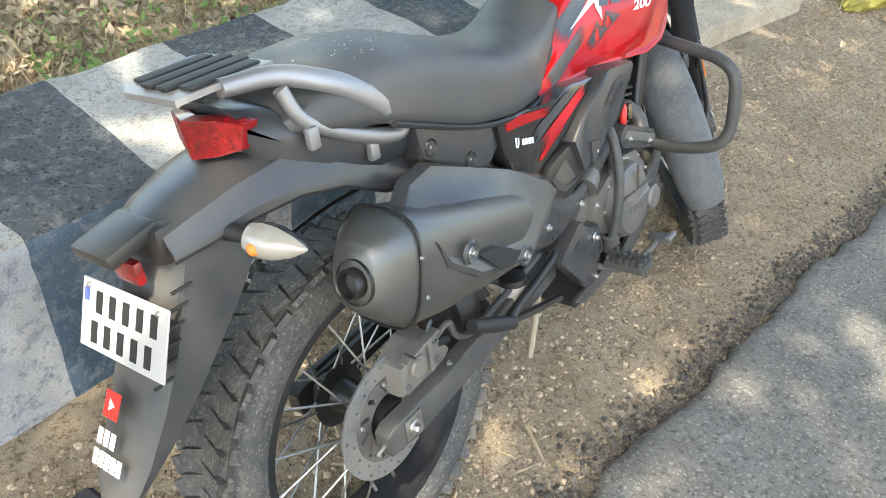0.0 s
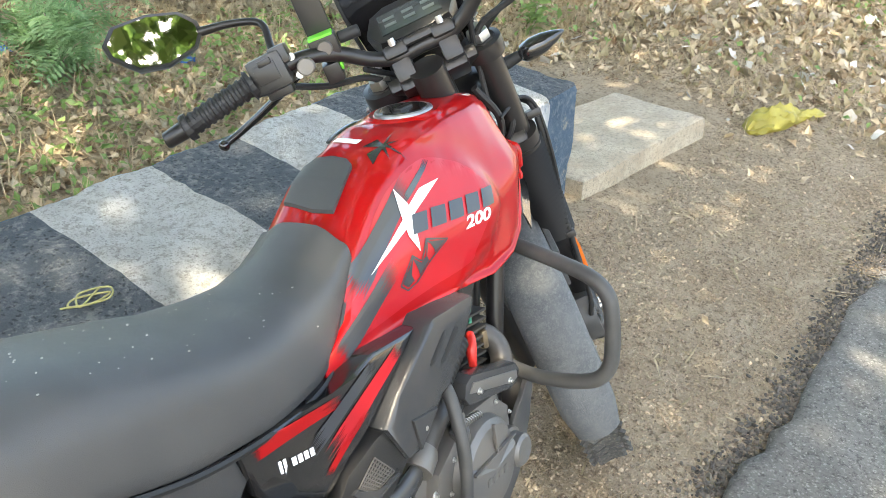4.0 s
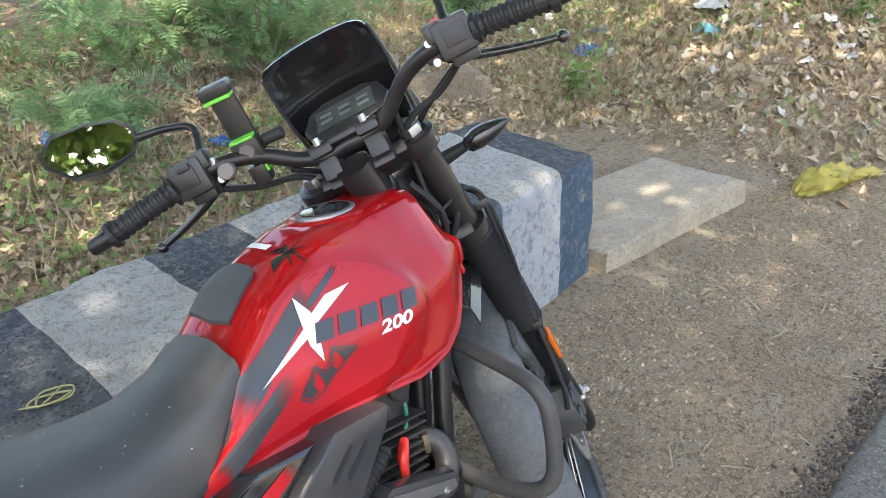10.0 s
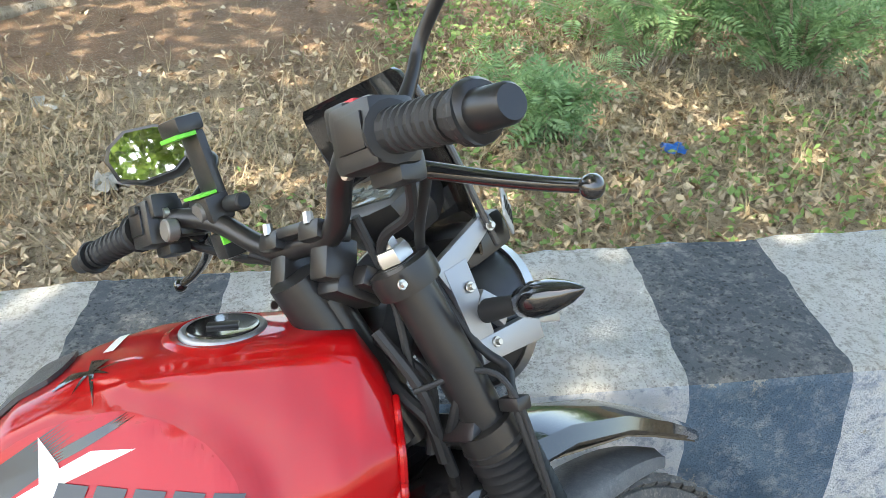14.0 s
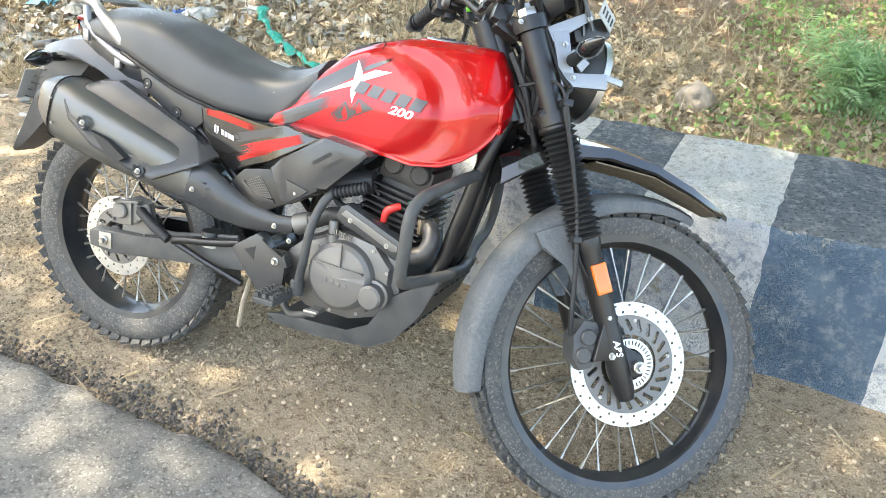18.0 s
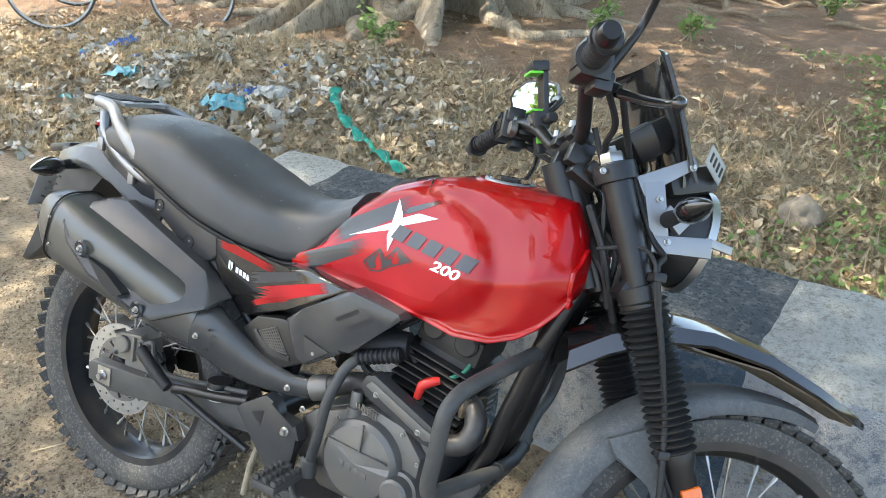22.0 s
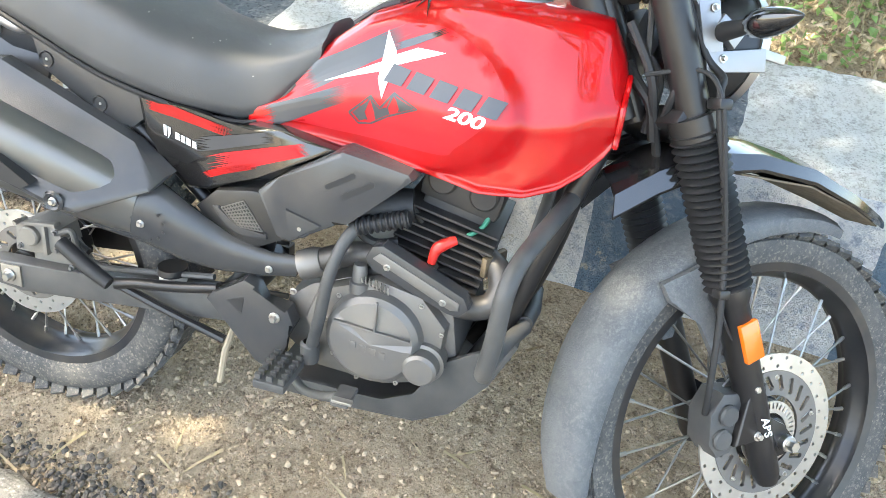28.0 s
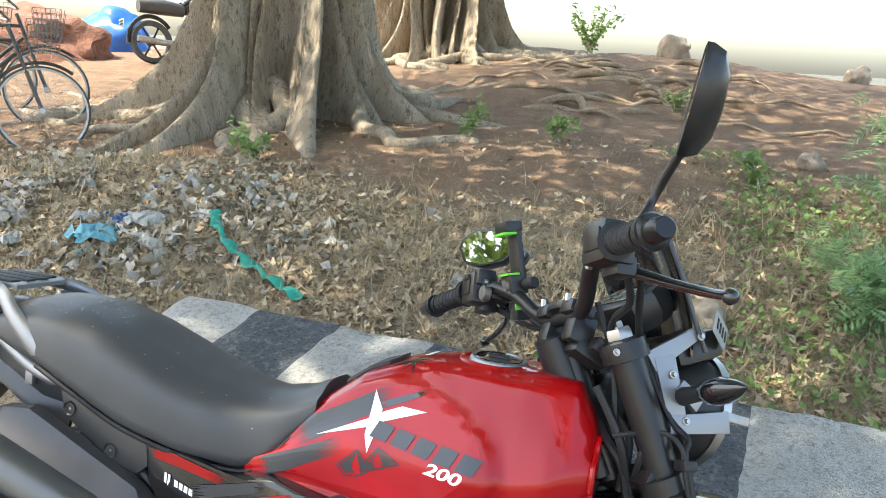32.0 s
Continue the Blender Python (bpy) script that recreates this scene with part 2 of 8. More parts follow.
BARK = grainy("grey_brown_bark", [(0.54, 0.455, 0.345), (0.42, 0.345, 0.255), (0.66, 0.57, 0.46), (0.27, 0.205, 0.145), (0.34, 0.27, 0.19)], big=1.4, mid=5, fine=20, speck=60, relief=((7, 0.08), (26, 0.06), (80, 0.02)), flakes=(9.0, 0.60, (0.30, 0.22, 0.14), (0.18, 0.13, 0.09)), stretch=0.4)


# ---- mesh helpers ----
def smooth(me, angle=40):
    me.shade_smooth()
    me.set_sharp_from_angle(angle=radians(angle))


def mesh_from(bm, name, material, angle=40):
    bmesh.ops.recalc_face_normals(bm, faces=bm.faces)
    me = bpy.data.meshes.new(name)
    bm.to_mesh(me)
    bm.free()
    for m in material if isinstance(material, (list, tuple)) else [material]:
        me.materials.append(m)
    smooth(me, angle)
    return me


def part(name, bm, material, parent=None, label="", m=None, angle=40):
    if m is not None:
        bm.transform(m)
    ob = new(name, mesh_from(bm, name, material, angle))
    if parent is not None:
        ob.parent = parent
    return tagged(ob, label) if label else ob


def thing(name, label, category, group="", kind="", m=None):
    ob = new(name)
    ob.empty_display_size = 0.05
    if m is not None:
        ob.matrix_world = m
    return tagged(ob, label, category, group, kind)


def box(size, at=(0, 0, 0), bevel=0.0, turn=None, bm=None, seg=2):
    out = bm or bmesh.new()
    mm = Matrix.Translation(at) @ (turn or Matrix()) @ Matrix.Diagonal((*size, 1))
    got = bmesh.ops.create_cube(out, size=1.0, matrix=mm)
    if bevel:
        vs = set(got["verts"])
        bmesh.ops.bevel(out, geom=[e for e in out.edges if e.verts[0] in vs and e.verts[1] in vs], offset=bevel, segments=seg, affect="EDGES", profile=0.6)
    return out


def spline(points, n):
    """n points along a Catmull-Rom curve through points (tuples of any length)."""
    p = [np.array(q, float) for q in points]
    p = [2 * p[0] - p[1]] + p + [2 * p[-1] - p[-2]]
    out = []
    for u in np.linspace(0, len(p) - 3 - 1e-9, n):
        i = int(u)
        f = u - i
        a, b, c, d = p[i : i + 4]
        out.append(0.5 * (2 * b + (c - a) * f + (2 * a - 5 * b + 4 * c - d) * f * f + (3 * b - a - 3 * c + d) * f ** 3))
    return out


def loft(rings, bm=None, closed=True, caps=True):
    out = bm or bmesh.new()
    vs = [[out.verts.new(p) for p in ring] for ring in rings]
    n = len(vs[0])
    for a, b in zip(vs, vs[1:]):
        for i in range(n if closed else n - 1):
            j = (i + 1) % n
            try:
                out.faces.new((a[i], a[j], b[j], b[i]))
            except ValueError:
                pass
    if caps and closed:
        out.faces.new(vs[0][::-1])
        out.faces.new(vs[-1])
    return out


def tube(points, r, n=10, steps=None, bm=None, caps=True):
    """A round tube through points; r is one radius or one for each point."""
    rs = [r] * len(points) if isinstance(r, (int, float)) else list(r)
    pts = [(*p, q) for p, q in zip(points, rs)]
    if steps:
        pts = spline(pts, steps)
    pts = [np.array(p) for p in pts]
    rings, up = [], None
    for i, p in enumerate(pts):
        d = Vector((pts[min(i + 1, len(pts) - 1)] - pts[max(i - 1, 0)])[:3]).normalized()
        if up is None:
            up = d.orthogonal().normalized()
        up = (up - d * up.dot(d)).normalized()
        side = d.cross(up)
        rings.append([Vector(p[:3]) + (up * math.cos(a) + side * math.sin(a)) * p[3] for a in (2 * math.pi * k / n for k in range(n))])
    return loft(rings, bm, caps=caps)


def lathe(profile, n=48, bm=None, axis="Y", closed=False):
    """profile: (radius, height) pairs turned about an axis."""
    out = bm or bmesh.new()
    prof = list(profile) + ([profile[0]] if closed else [])

    def at(r, h, a):
        c, s = r * math.cos(a), r * math.sin(a)
        return (c, h, s) if axis == "Y" else ((c, s, h) if axis == "Z" else (h, c, s))

    rows = [[out.verts.new(at(r, h, 2 * math.pi * k / n)) for k in range(n)] for r, h in prof]
    for a, b in zip(rows, rows[1:]):
        for i in range(n):
            j = (i + 1) % n
            out.faces.new((a[i], a[j], b[j], b[i]))
    bmesh.ops.remove_doubles(out, verts=out.verts[:], dist=1e-6)
    return out


def slab(poly, y0, y1, bevel=0.004, bm=None, shift=None, seg=2):
    """A plate with the outline poly in x and z, from y0 to y1; shift moves the outer outline (y1) by a function of the point."""
    out = bm or bmesh.new()
    a = [out.verts.new((x, y0, z)) for x, z in poly]
    b = [out.verts.new((*(shift(x, z) if shift else (x, y1)), z) if not shift else shift(x, z)) for x, z in poly]
    n = len(poly)
    fs = [out.faces.new(a[::-1]), out.faces.new(b)]
    fs += [out.faces.new((a[i], a[(i + 1) % n], b[(i + 1) % n], b[i])) for i in range(n)]
    if bevel:
        es = list({e for e in fs[1].edges})
        bmesh.ops.bevel(out, geom=es, offset=bevel, segments=seg, affect="EDGES", profile=0.6)
    return out


def cyl(r, y0, y1, at=(0, 0, 0), n=20, bm=None, bevel=0.0):
    """A round bar along y."""
    b = min(bevel, r * 0.5) if bevel else 0.0
    prof = [(1e-5, y0), (r - b, y0), (r, y0 + (b if y1 > y0 else -b)), (r, y1 - (b if y1 > y0 else -b)), (r - b, y1), (1e-5, y1)]
    out = bm or bmesh.new()
    tmp = lathe(prof, n)
    tmp.transform(Matrix.Translation(at))
    me = bpy.data.meshes.new("t")
    tmp.to_mesh(me)
    tmp.free()
    out.from_mesh(me)
    bpy.data.meshes.remove(me)
    return out


def join(*bms):
    out = bms[0]
    for b in bms[1:]:
        me = bpy.data.meshes.new("t")
        b.to_mesh(me)
        b.free()
        out.from_mesh(me)
        bpy.data.meshes.remove(me)
    return out


def bolt(x, y, z, r, parent, side=-1, label="zinc-plated bolt", material=None, m=None):
    """A flanged hexagon bolt whose head points sideways."""
    r = r * 0.8
    bm = cyl(r, y, y + side * r * 0.35, n=14, bevel=r * 0.1)
    b2 = lathe([(1e-5, y + side * r * 1.1), (r * 0.55, y + side * r * 1.1), (r * 0.64, y + side * r * 0.95), (r * 0.64, y + side * r * 0.3)], 6)
    bm = join(bm, b2)
    bm.transform(Matrix.Translation((x, 0, z)))
    return part("bolt", bm, material or CHROME, parent, label, m=m)


# ---- ground ----
def road_edge(x):
    """y of the broken edge of the asphalt."""
    return float(np.interp(x, [-6, -0.3, 0.3, 0.95, 1.55, 2.0, 2.86, 6], [-0.02, -0.225, -0.265, -0.345, -0.43, -0.50, -0.60, -1.02])) + 0.035 * noise.noise((x * 3.1, 2.0, 0)) + 0.018 * noise.noise((x * 11.0, 5.0, 0))


def bank(x, y):
    """Height of the ground: level beside the road, then a bank up to the tree roots and a long level top."""
    foot = 1.35 - 0.05 * x
    verge = 0.038 + 0.17 * (min(0.62, max(-0.45, y)) + 0.055) - 0.02 * min(2.2, max(0.0, x))
    verge -= 0.12 * min(1.0, max(0.0, (road_edge(x) - 0.12 - y) / 0.4))
    rise = 0.62 * (1 - math.exp(-max(0.0, y - foot) / 5.2)) * 1.75
    rise -= 0.10 * math.exp(-((y - foot - 0.35) ** 2) / 0.25) * (1 if y > foot - 0.9 else 0)
    heap = 0.12 * math.exp(-((x + 2.2) ** 2) / 1.2 - ((y - 2.8) ** 2) / 0.7)
    heap += 0.62 * math.exp(-((x - 6.2) ** 2) / 1.5 - ((y - 1.0) ** 2) / 1.5)
    side = 0.5 * (1 - math.exp(-max(0.0, x - 3.9) / 5.0)) * (1 / (1 + math.exp(min(50.0, max(-50.0, -(y + 0.4) * 4)))))
    crest = 0.32 * math.exp(-((x + 0.5) / 5.5) ** 2) * min(1.0, max(0.0, (y - 6.5) / 4.5)) ** 1.3
    step = 0.13 * math.exp(-((x - 0.6) / 2.4) ** 2) / (1 + math.exp(min(50.0, max(-50.0, -(y - 7.9 - 0.5 * math.sin(x * 1.9)) * 9))))
    fall = -1.7 * min(1.0, max(0.0, (y - 13.2) / 9.0))
    far = 1 / (1 + math.exp(min(50.0, (math.hypot(x, y) - 60) / 6)))
    return (verge + max(rise, side) + heap + crest + step + fall) * far - (0.02 + min(1.0, max(0.0, (y - 20) / 20))) * (1 - far)


def ground_z(x, y):
    z = bank(x, y)
    rough = min(1.0, 0.25 + max(0.0, y - 1.0))
    z += rough * (0.03 * noise.noise((x * 1.7, y * 1.7, 3)) + 0.012 * noise.noise((x * 6, y * 6, 1)))
    return z


def sheet(name, xs, ys, height, material, label, category):
    vs = [(x, y, height(x, y)) for y in ys for x in xs]
    n = len(xs)
    fs = [(j * n + i, j * n + i + 1, (j + 1) * n + i + 1, (j + 1) * n + i) for j in range(len(ys) - 1) for i in range(n - 1)]
    me = bpy.data.meshes.new(name)
    me.from_pydata(vs, [], fs)
    me.materials.append(material)
    me.shade_smooth()
    return tagged(new(name, me), label, category, kind="structure")


def spread(core, step, far, grow=1.25):
    """Even steps over a core stretch, then ever longer ones to the horizon."""
    v = list(np.arange(core[0], core[1] + 1e-6, step))
    s = step
    while v[-1] < far:
        s *= grow
        v.append(v[-1] + s)
    s = step
    while v[0] > -far:
        s *= grow
        v.insert(0, v[0] - s)
    return [float(q) for q in v]


ground = sheet("ground", spread((-5, 8), 0.06, 900), spread((-1.5, 9), 0.06, 900), ground_z, DIRT, "dry brown dirt verge and bank with grit and litter", "ground")


WATER = mat("pale_still_water", (0.93, 0.94, 0.95), 0.06, metal=0.9, bump=0.15, bump_scale=2.0, distance=0.01)
sheet("water", [-900, -200, -40, 0, 40, 200, 900], [27, 60, 200, 900], lambda x, y: -0.3, WATER, "wide pale water beyond the bank", "water")


def road_sheet():
    xs, vs, fs = spread((-3, 5), 0.03, 300), [], []
    rows = 10
    for x in xs:
        e = road_edge(x)
        for k in range(rows):
            d = (0.0, 0.006, 0.02, 0.05, 0.12, 0.3, 0.8, 2.0, 4.5, 7.0)[k]
            z = (-0.03, 0.012, 0.022, 0.027, 0.03, 0.032, 0.034, 0.04, 0.04, -0.05)[k] + (0.006 * noise.noise((x * 25, d * 60, 0)) if 0 < k < 5 else 0)
            z += 0.038 + 0.17 * (e + 0.055) - 0.02 * min(2.2, max(0.0, x)) + 0.006 - 0.03 * min(d, 2.0)
            vs.append((x, e - d - (0.008 * noise.noise((x * 40, k * 3.0, 2)) if k < 4 else 0), z))
    for i in range(len(xs) - 1):
        for k in range(rows - 1):
            a = i * rows + k
            fs.append((a, a + 1, a + rows + 1, a + rows))
    me = bpy.data.meshes.new("road")
    me.from_pydata(vs, [], fs)
    me.materials.append(ASPHALT)
    me.shade_smooth()
    tagged(new("road", me), "worn grey asphalt road with a crumbling edge", "road", kind="structure")


road_sheet()

# ---- striped block ----
BLOCK_X0, BLOCK_X1 = -0.43, 2.49


def near_y(x):
    return 0.612 - 0.062 * x


def far_y(x):
    return 1.085 - 0.055 * x


STUCCO = ((16, 0.02), (48, 0.06), (130, 0.040))
PAINT_WHITE = grainy("flaking_white_limewash", [(0.82, 0.83, 0.84), (0.70, 0.74, 0.80), (0.85, 0.85, 0.84), (0.42, 0.47, 0.55), (0.36, 0.34, 0.30)], big=2.5, mid=8, fine=30, speck=None, relief=STUCCO, flakes=(6.0, 0.60, (0.50, 0.46, 0.38), (0.46, 0.50, 0.57)))
PAINT_BLUE = grainy("flaking_blue_paint", [(0.15, 0.22, 0.305), (0.17, 0.245, 0.33), (0.115, 0.18, 0.255), (0.29, 0.34, 0.40), (0.36, 0.39, 0.41)], big=2.0, mid=6, fine=32, speck=None, relief=STUCCO, flakes=(7.0, 0.60, (0.48, 0.46, 0.41), (0.38, 0.43, 0.48)))
TOP_WHITE = grainy("dusty_worn_white_paint", [(0.80, 0.78, 0.73), (0.72, 0.70, 0.65), (0.84, 0.83, 0.79), (0.52, 0.49, 0.43), (0.36, 0.33, 0.28)], big=2.5, mid=9, fine=48, speck=150, relief=STUCCO, flakes=(16.0, 0.66, (0.50, 0.47, 0.41), (0.24, 0.22, 0.19)))
TOP_BLUE = grainy("dusty_worn_dark_blue_paint", [(0.165, 0.185, 0.205), (0.21, 0.225, 0.235), (0.13, 0.15, 0.17), (0.33, 0.335, 0.33), (0.035, 0.04, 0.045)], big=2.0, mid=8, fine=36, speck=75, relief=STUCCO, flakes=(20.0, 0.63, (0.34, 0.34, 0.33), (0.42, 0.42, 0.40)))


def block_point(x, u, w):
    """u: 0 near face foot, 1 near top edge, 2 far top edge, 3 far foot."""
    z1, z2 = 0.538, 0.605
    if u <= 1:
        y, z = near_y(x) + 0.02 * (1 - u), z1 * u + 0.02 * (1 - u)
    elif u <= 2:
        y, z = near_y(x) + (far_y(x) - near_y(x)) * (u - 1), z1 + (z2 - z1) * (u - 1)
    else:
        y, z = far_y(x), z2 - 0.6 * (u - 2)
    return (x, y, z)


def concrete_block():
    us = [0, 0.1, 0.2, 0.3, 0.4, 0.5, 0.6, 0.7, 0.8, 0.9, 0.96, 0.985, 1.0, 1.015, 1.035, 1.08] + [1.15 + 0.08 * k for k in range(10)] + [1.93, 1.97, 2.0, 2.05, 2.3, 2.7, 3.0]
    edges = [-0.155, 0.13, 0.434, 0.72, 1.038, 1.30, 1.63, 1.945, 2.278]
    xs = sorted(set([BLOCK_X0 + k * (BLOCK_X1 - BLOCK_X0) / 120 for k in range(121)] + edges))
    xs = [x for x in xs if x in edges or min(abs(x - e) for e in edges) > 0.006]
    rings = []
    for x in xs:
        ring = []
        for u in us:
            p = Vector(block_point(x, u, 0))
            d = 0.012 * noise.noise(p * 5) + 0.006 * noise.noise(p * 17) + 0.003 * noise.noise(p * 50)
            r = math.exp(-((u - 1) / 0.020) ** 2) * 0.008 + math.exp(-((u - 2) / 0.02) ** 2) * 0.008
            q = Vector((p.x, 0.5 * (near_y(x) + far_y(x)), 0.3))
            skew = -0.05 * (1.5 - u) if 1 <= u <= 2 else (-0.025 if u < 1 else 0.025)
            w = Vector((0.008 * noise.noise((p.y * 22, p.z * 22, x * 3)) + skew, 0, 0)) if BLOCK_X0 + 0.1 < x < BLOCK_X1 - 0.1 else Vector((0, 0, 0))
            end = -0.02 * (1 - min(1.0, min(x - BLOCK_X0, BLOCK_X1 - x) / 0.03)) ** 2
            ring.append(p + w + (p - q).normalized() * (d - r + end))
        rings.append(ring)
    bm = loft(rings)
    bm.faces.ensure_lookup_table()
    n = len(us)
    for i, f in enumerate(bm.faces):
        x = 0.5 * (xs[i // n] + xs[i // n + 1]) if i < n * (len(xs) - 1) else (xs[0] if i == n * (len(xs) - 1) else xs[-1])
        f.material_index = sum(x > e for e in edges) % 2 + (2 if 12 <= i % n <= 26 and i < n * (len(xs) - 1) else 0)
    tagged(part("concrete_block", bm, [PAINT_WHITE, PAINT_BLUE, TOP_WHITE, TOP_BLUE], None, angle=60), "long concrete kerb block painted in flaking blue-black and white stripes", "concrete block")


concrete_block()


def concrete_slab():
    bm = bmesh.new()
    lo = [(2.50, 0.42), (3.51, 0.225), (3.67, 0.70), (2.62, 0.98)]
    rings = []
    for z, g in ((-0.05, 0.0), (0.12, 0.0), (0.145, 0.012), (0.15, 0.04)):
        c = Vector((3.2, 0.6, 0))
        rings.append([(c.x + (x - c.x) * (1 - g), c.y + (y - c.y) * (1 - g), z) for x, y in lo])
    loft(rings, bm)
    bmesh.ops.subdivide_edges(bm, edges=bm.edges[:], cuts=5, use_grid_fill=True)
    for v in bm.verts:
        v.co += Vector((noise.noise(v.co * 4) * 0.02, noise.noise(v.co * 4 + Vector((9, 0, 0))) * 0.02, noise.noise(v.co * 8) * 0.008))
    tagged(part("concrete_slab", bm, concrete, None), "low broken concrete slab lying in the dirt beside the block", "concrete slab")


concrete_slab()
scrawl = [(0.565, 0.700), (0.610, 0.672), (0.655, 0.676), (0.600, 0.705), (0.580, 0.690), (0.640, 0.662), (0.665, 0.690), (0.615, 0.712), (0.590, 0.678), (0.650, 0.700)]
tagged(part("scrawl", tube([(x, y, 0.545 + 0.067 * (y - near_y(x)) / (far_y(x) - near_y(x)) + 0.001) for x, y in scrawl], 0.0020, 6, 70), mat("yellow_wax_crayon", (0.42, 0.39, 0.16), 0.8), None), "yellow crayon scrawl on the striped block", "scrawl")


# ---- scatter ----
rng = np.random.default_rng(7)


def island_mat(name, stops, rough=0.8, through_light=0.0, gloss=0.3):
    """A surface whose colour differs from piece to piece."""
    m = bpy.data.materials.new(name)
    m.use_nodes = True
    nt, bsdf = m.node_tree, m.node_tree.nodes["Principled BSDF"]
    geo, ramp = nt.nodes.new("ShaderNodeNewGeometry"), nt.nodes.new("ShaderNodeValToRGB")
    ramp.color_ramp.interpolation = "CONSTANT" if len(stops) > 5 else "LINEAR"
    els = ramp.color_ramp.elements
    for k, c in enumerate(stops):
        e = els[k] if k < 2 else els.new(0.5)
        e.position = k / len(stops) if len(stops) > 5 else k / (len(stops) - 1)
        e.color = (*c, 1)
    nt.links.new(geo.outputs["Random Per Island"], ramp.inputs[0])
    nt.links.new(ramp.outputs[0], bsdf.inputs["Base Color"])
    bsdf.inputs["Roughness"].default_value, bsdf.inputs["Specular IOR Level"].default_value = rough, gloss
    if through_light:
        tr, mixer = nt.nodes.new("ShaderNodeBsdfTranslucent"), nt.nodes.new("ShaderNodeMixShader")
        nt.links.new(ramp.outputs[0], tr.inputs[0])
        mixer.inputs[0].default_value = through_light
        nt.links.new(bsdf.outputs[0], mixer.inputs[1])
        nt.links.new(tr.outputs[0], mixer.inputs[2])
        nt.links.new(mixer.outputs[0], nt.nodes["Material Output"].inputs[0])
    return m


def scatter(name, shapes, spots, material, parent=None, label="", category="", kind="stuff"):
    """Joins many small pieces into one mesh. shapes: (verts, faces) templates; spots: x, y, z, tilt, turn, roll, size rows."""
    vs, fs, base = [], [], 0
    for k, (x, y, z, tilt, turn, roll, size) in enumerate(spots):
        v, f = shapes[k % len(shapes)]
        ct, st, cr, sr, cu, su = math.cos(turn), math.sin(turn), math.cos(roll), math.sin(roll), math.cos(tilt), math.sin(tilt)
        rz = np.array([[ct, -st, 0], [st, ct, 0], [0, 0, 1]])
        rx = np.array([[1, 0, 0], [0, cu, -su], [0, su, cu]])
        ry = np.array([[cr, 0, sr], [0, 1, 0], [-sr, 0, cr]])
        vs.append((v * size) @ (rz @ rx @ ry).T + (x, y, z))
        fs += [tuple(i + base for i in q) for q in f]
        base += len(v)
    me = bpy.data.meshes.new(name)
    me.from_pydata(np.concatenate(vs).tolist(), [], fs)
    me.materials.append(material)
    ob = new(name, me)
    if parent is not None:
        ob.parent = parent
    return tagged(ob, label, category, kind=kind)


def leaf_shape(w, bend):
    v = np.array([(0, 0, 0), (-w * 0.5, 0.45, bend * 0.6), (0, 0.5, bend * 0.25), (w * 0.5, 0.45, bend * 0.6), (0, 1, -bend * 0.3)])
    return v - (0, 0.5, 0), [(0, 2, 1), (0, 3, 2), (1, 2, 4), (2, 3, 4)]


def blade_shape(w, lean):
    v = [(-w, 0, 0), (w, 0, 0), (w * 0.8, lean * 0.3, 0.5), (-w * 0.8, lean * 0.3, 0.5), (0, lean, 1.0)]
    return np.array(v), [(0, 1, 2, 3), (3, 2, 4)]


def frond_shape(pairs=7):
    """A feathered leaf: a stalk with rows of small leaflets."""
    v, f = [], []
    for k in range(pairs):
        y = (k + 1) / (pairs + 1)
        z = 0.25 * y - 0.35 * y * y
        w = 0.30 * math.sin(math.pi * (0.15 + 0.8 * y))
        for s in (-1, 1):
            b = len(v)
            v += [(0, y - 0.03, z), (s * w * 0.6, y + 0.00, z + 0.02), (s * w, y + 0.10, z), (s * w * 0.5, y + 0.075, z)]
            f.append((b, b + 1, b + 2, b + 3))
    b = len(v)
    v += [(-0.008, 0, 0), (0.008, 0, 0), (0.004, 1, -0.1), (-0.004, 1, -0.1)]
    f.append((b, b + 1, b + 2, b + 3))
    return np.array(v), f


def stone_shape(seed):
    r = np.random.default_rng(seed)
    bm = bmesh.new()
    bmesh.ops.create_icosphere(bm, subdivisions=1, radius=0.5)
    for v in bm.verts:
        v.co = v.co * (0.75 + 0.5 * r.random())
        v.co.z *= 0.6
    out = np.array([v.co[:] for v in bm.verts]), [tuple(v.index for v in f.verts) for f in bm.faces]
    bm.free()
    return out


def grit_shape(seed):
    r = np.random.default_rng(seed)
    v = np.array([(1, 0, 0), (0, 1, 0), (-1, 0, 0), (0, -1, 0), (0, 0, 0.8), (0, 0, -0.8)]) * 0.5 * r.uniform(0.6, 1.3, (6, 1))
    return v, [(0, 1, 4), (1, 2, 4), (2, 3, 4), (3, 0, 4), (1, 0, 5), (2, 1, 5), (3, 2, 5), (0, 3, 5)]


def crumple_shape(seed, n=5, flat=0.5):
    """A crumpled sheet: a bag or a scrap of plastic."""
    r = np.random.default_rng(seed)
    v = [(i / (n - 1) - 0.5 + r.normal(0, 0.07), j / (n - 1) - 0.5 + r.normal(0, 0.07), abs(r.normal(0, 0.18)) * flat + 0.2 * flat * math.cos(3 * (i / n - 0.5)) * math.cos(3 * (j / n - 0.5))) for j in range(n) for i in range(n)]
    return np.array(v), [(j * n + i, j * n + i + 1, (j + 1) * n + i + 1, (j + 1) * n + i) for j in range(n - 1) for i in range(n - 1)]


def clear_of_block(x, y):
    return not (BLOCK_X0 - 0.05 < x < BLOCK_X1 + 0.1 and near_y(x) - 0.08 < y < far_y(x) + 0.03) and not (2.5 < x < 3.9 and 0.2 < y < 1.05)


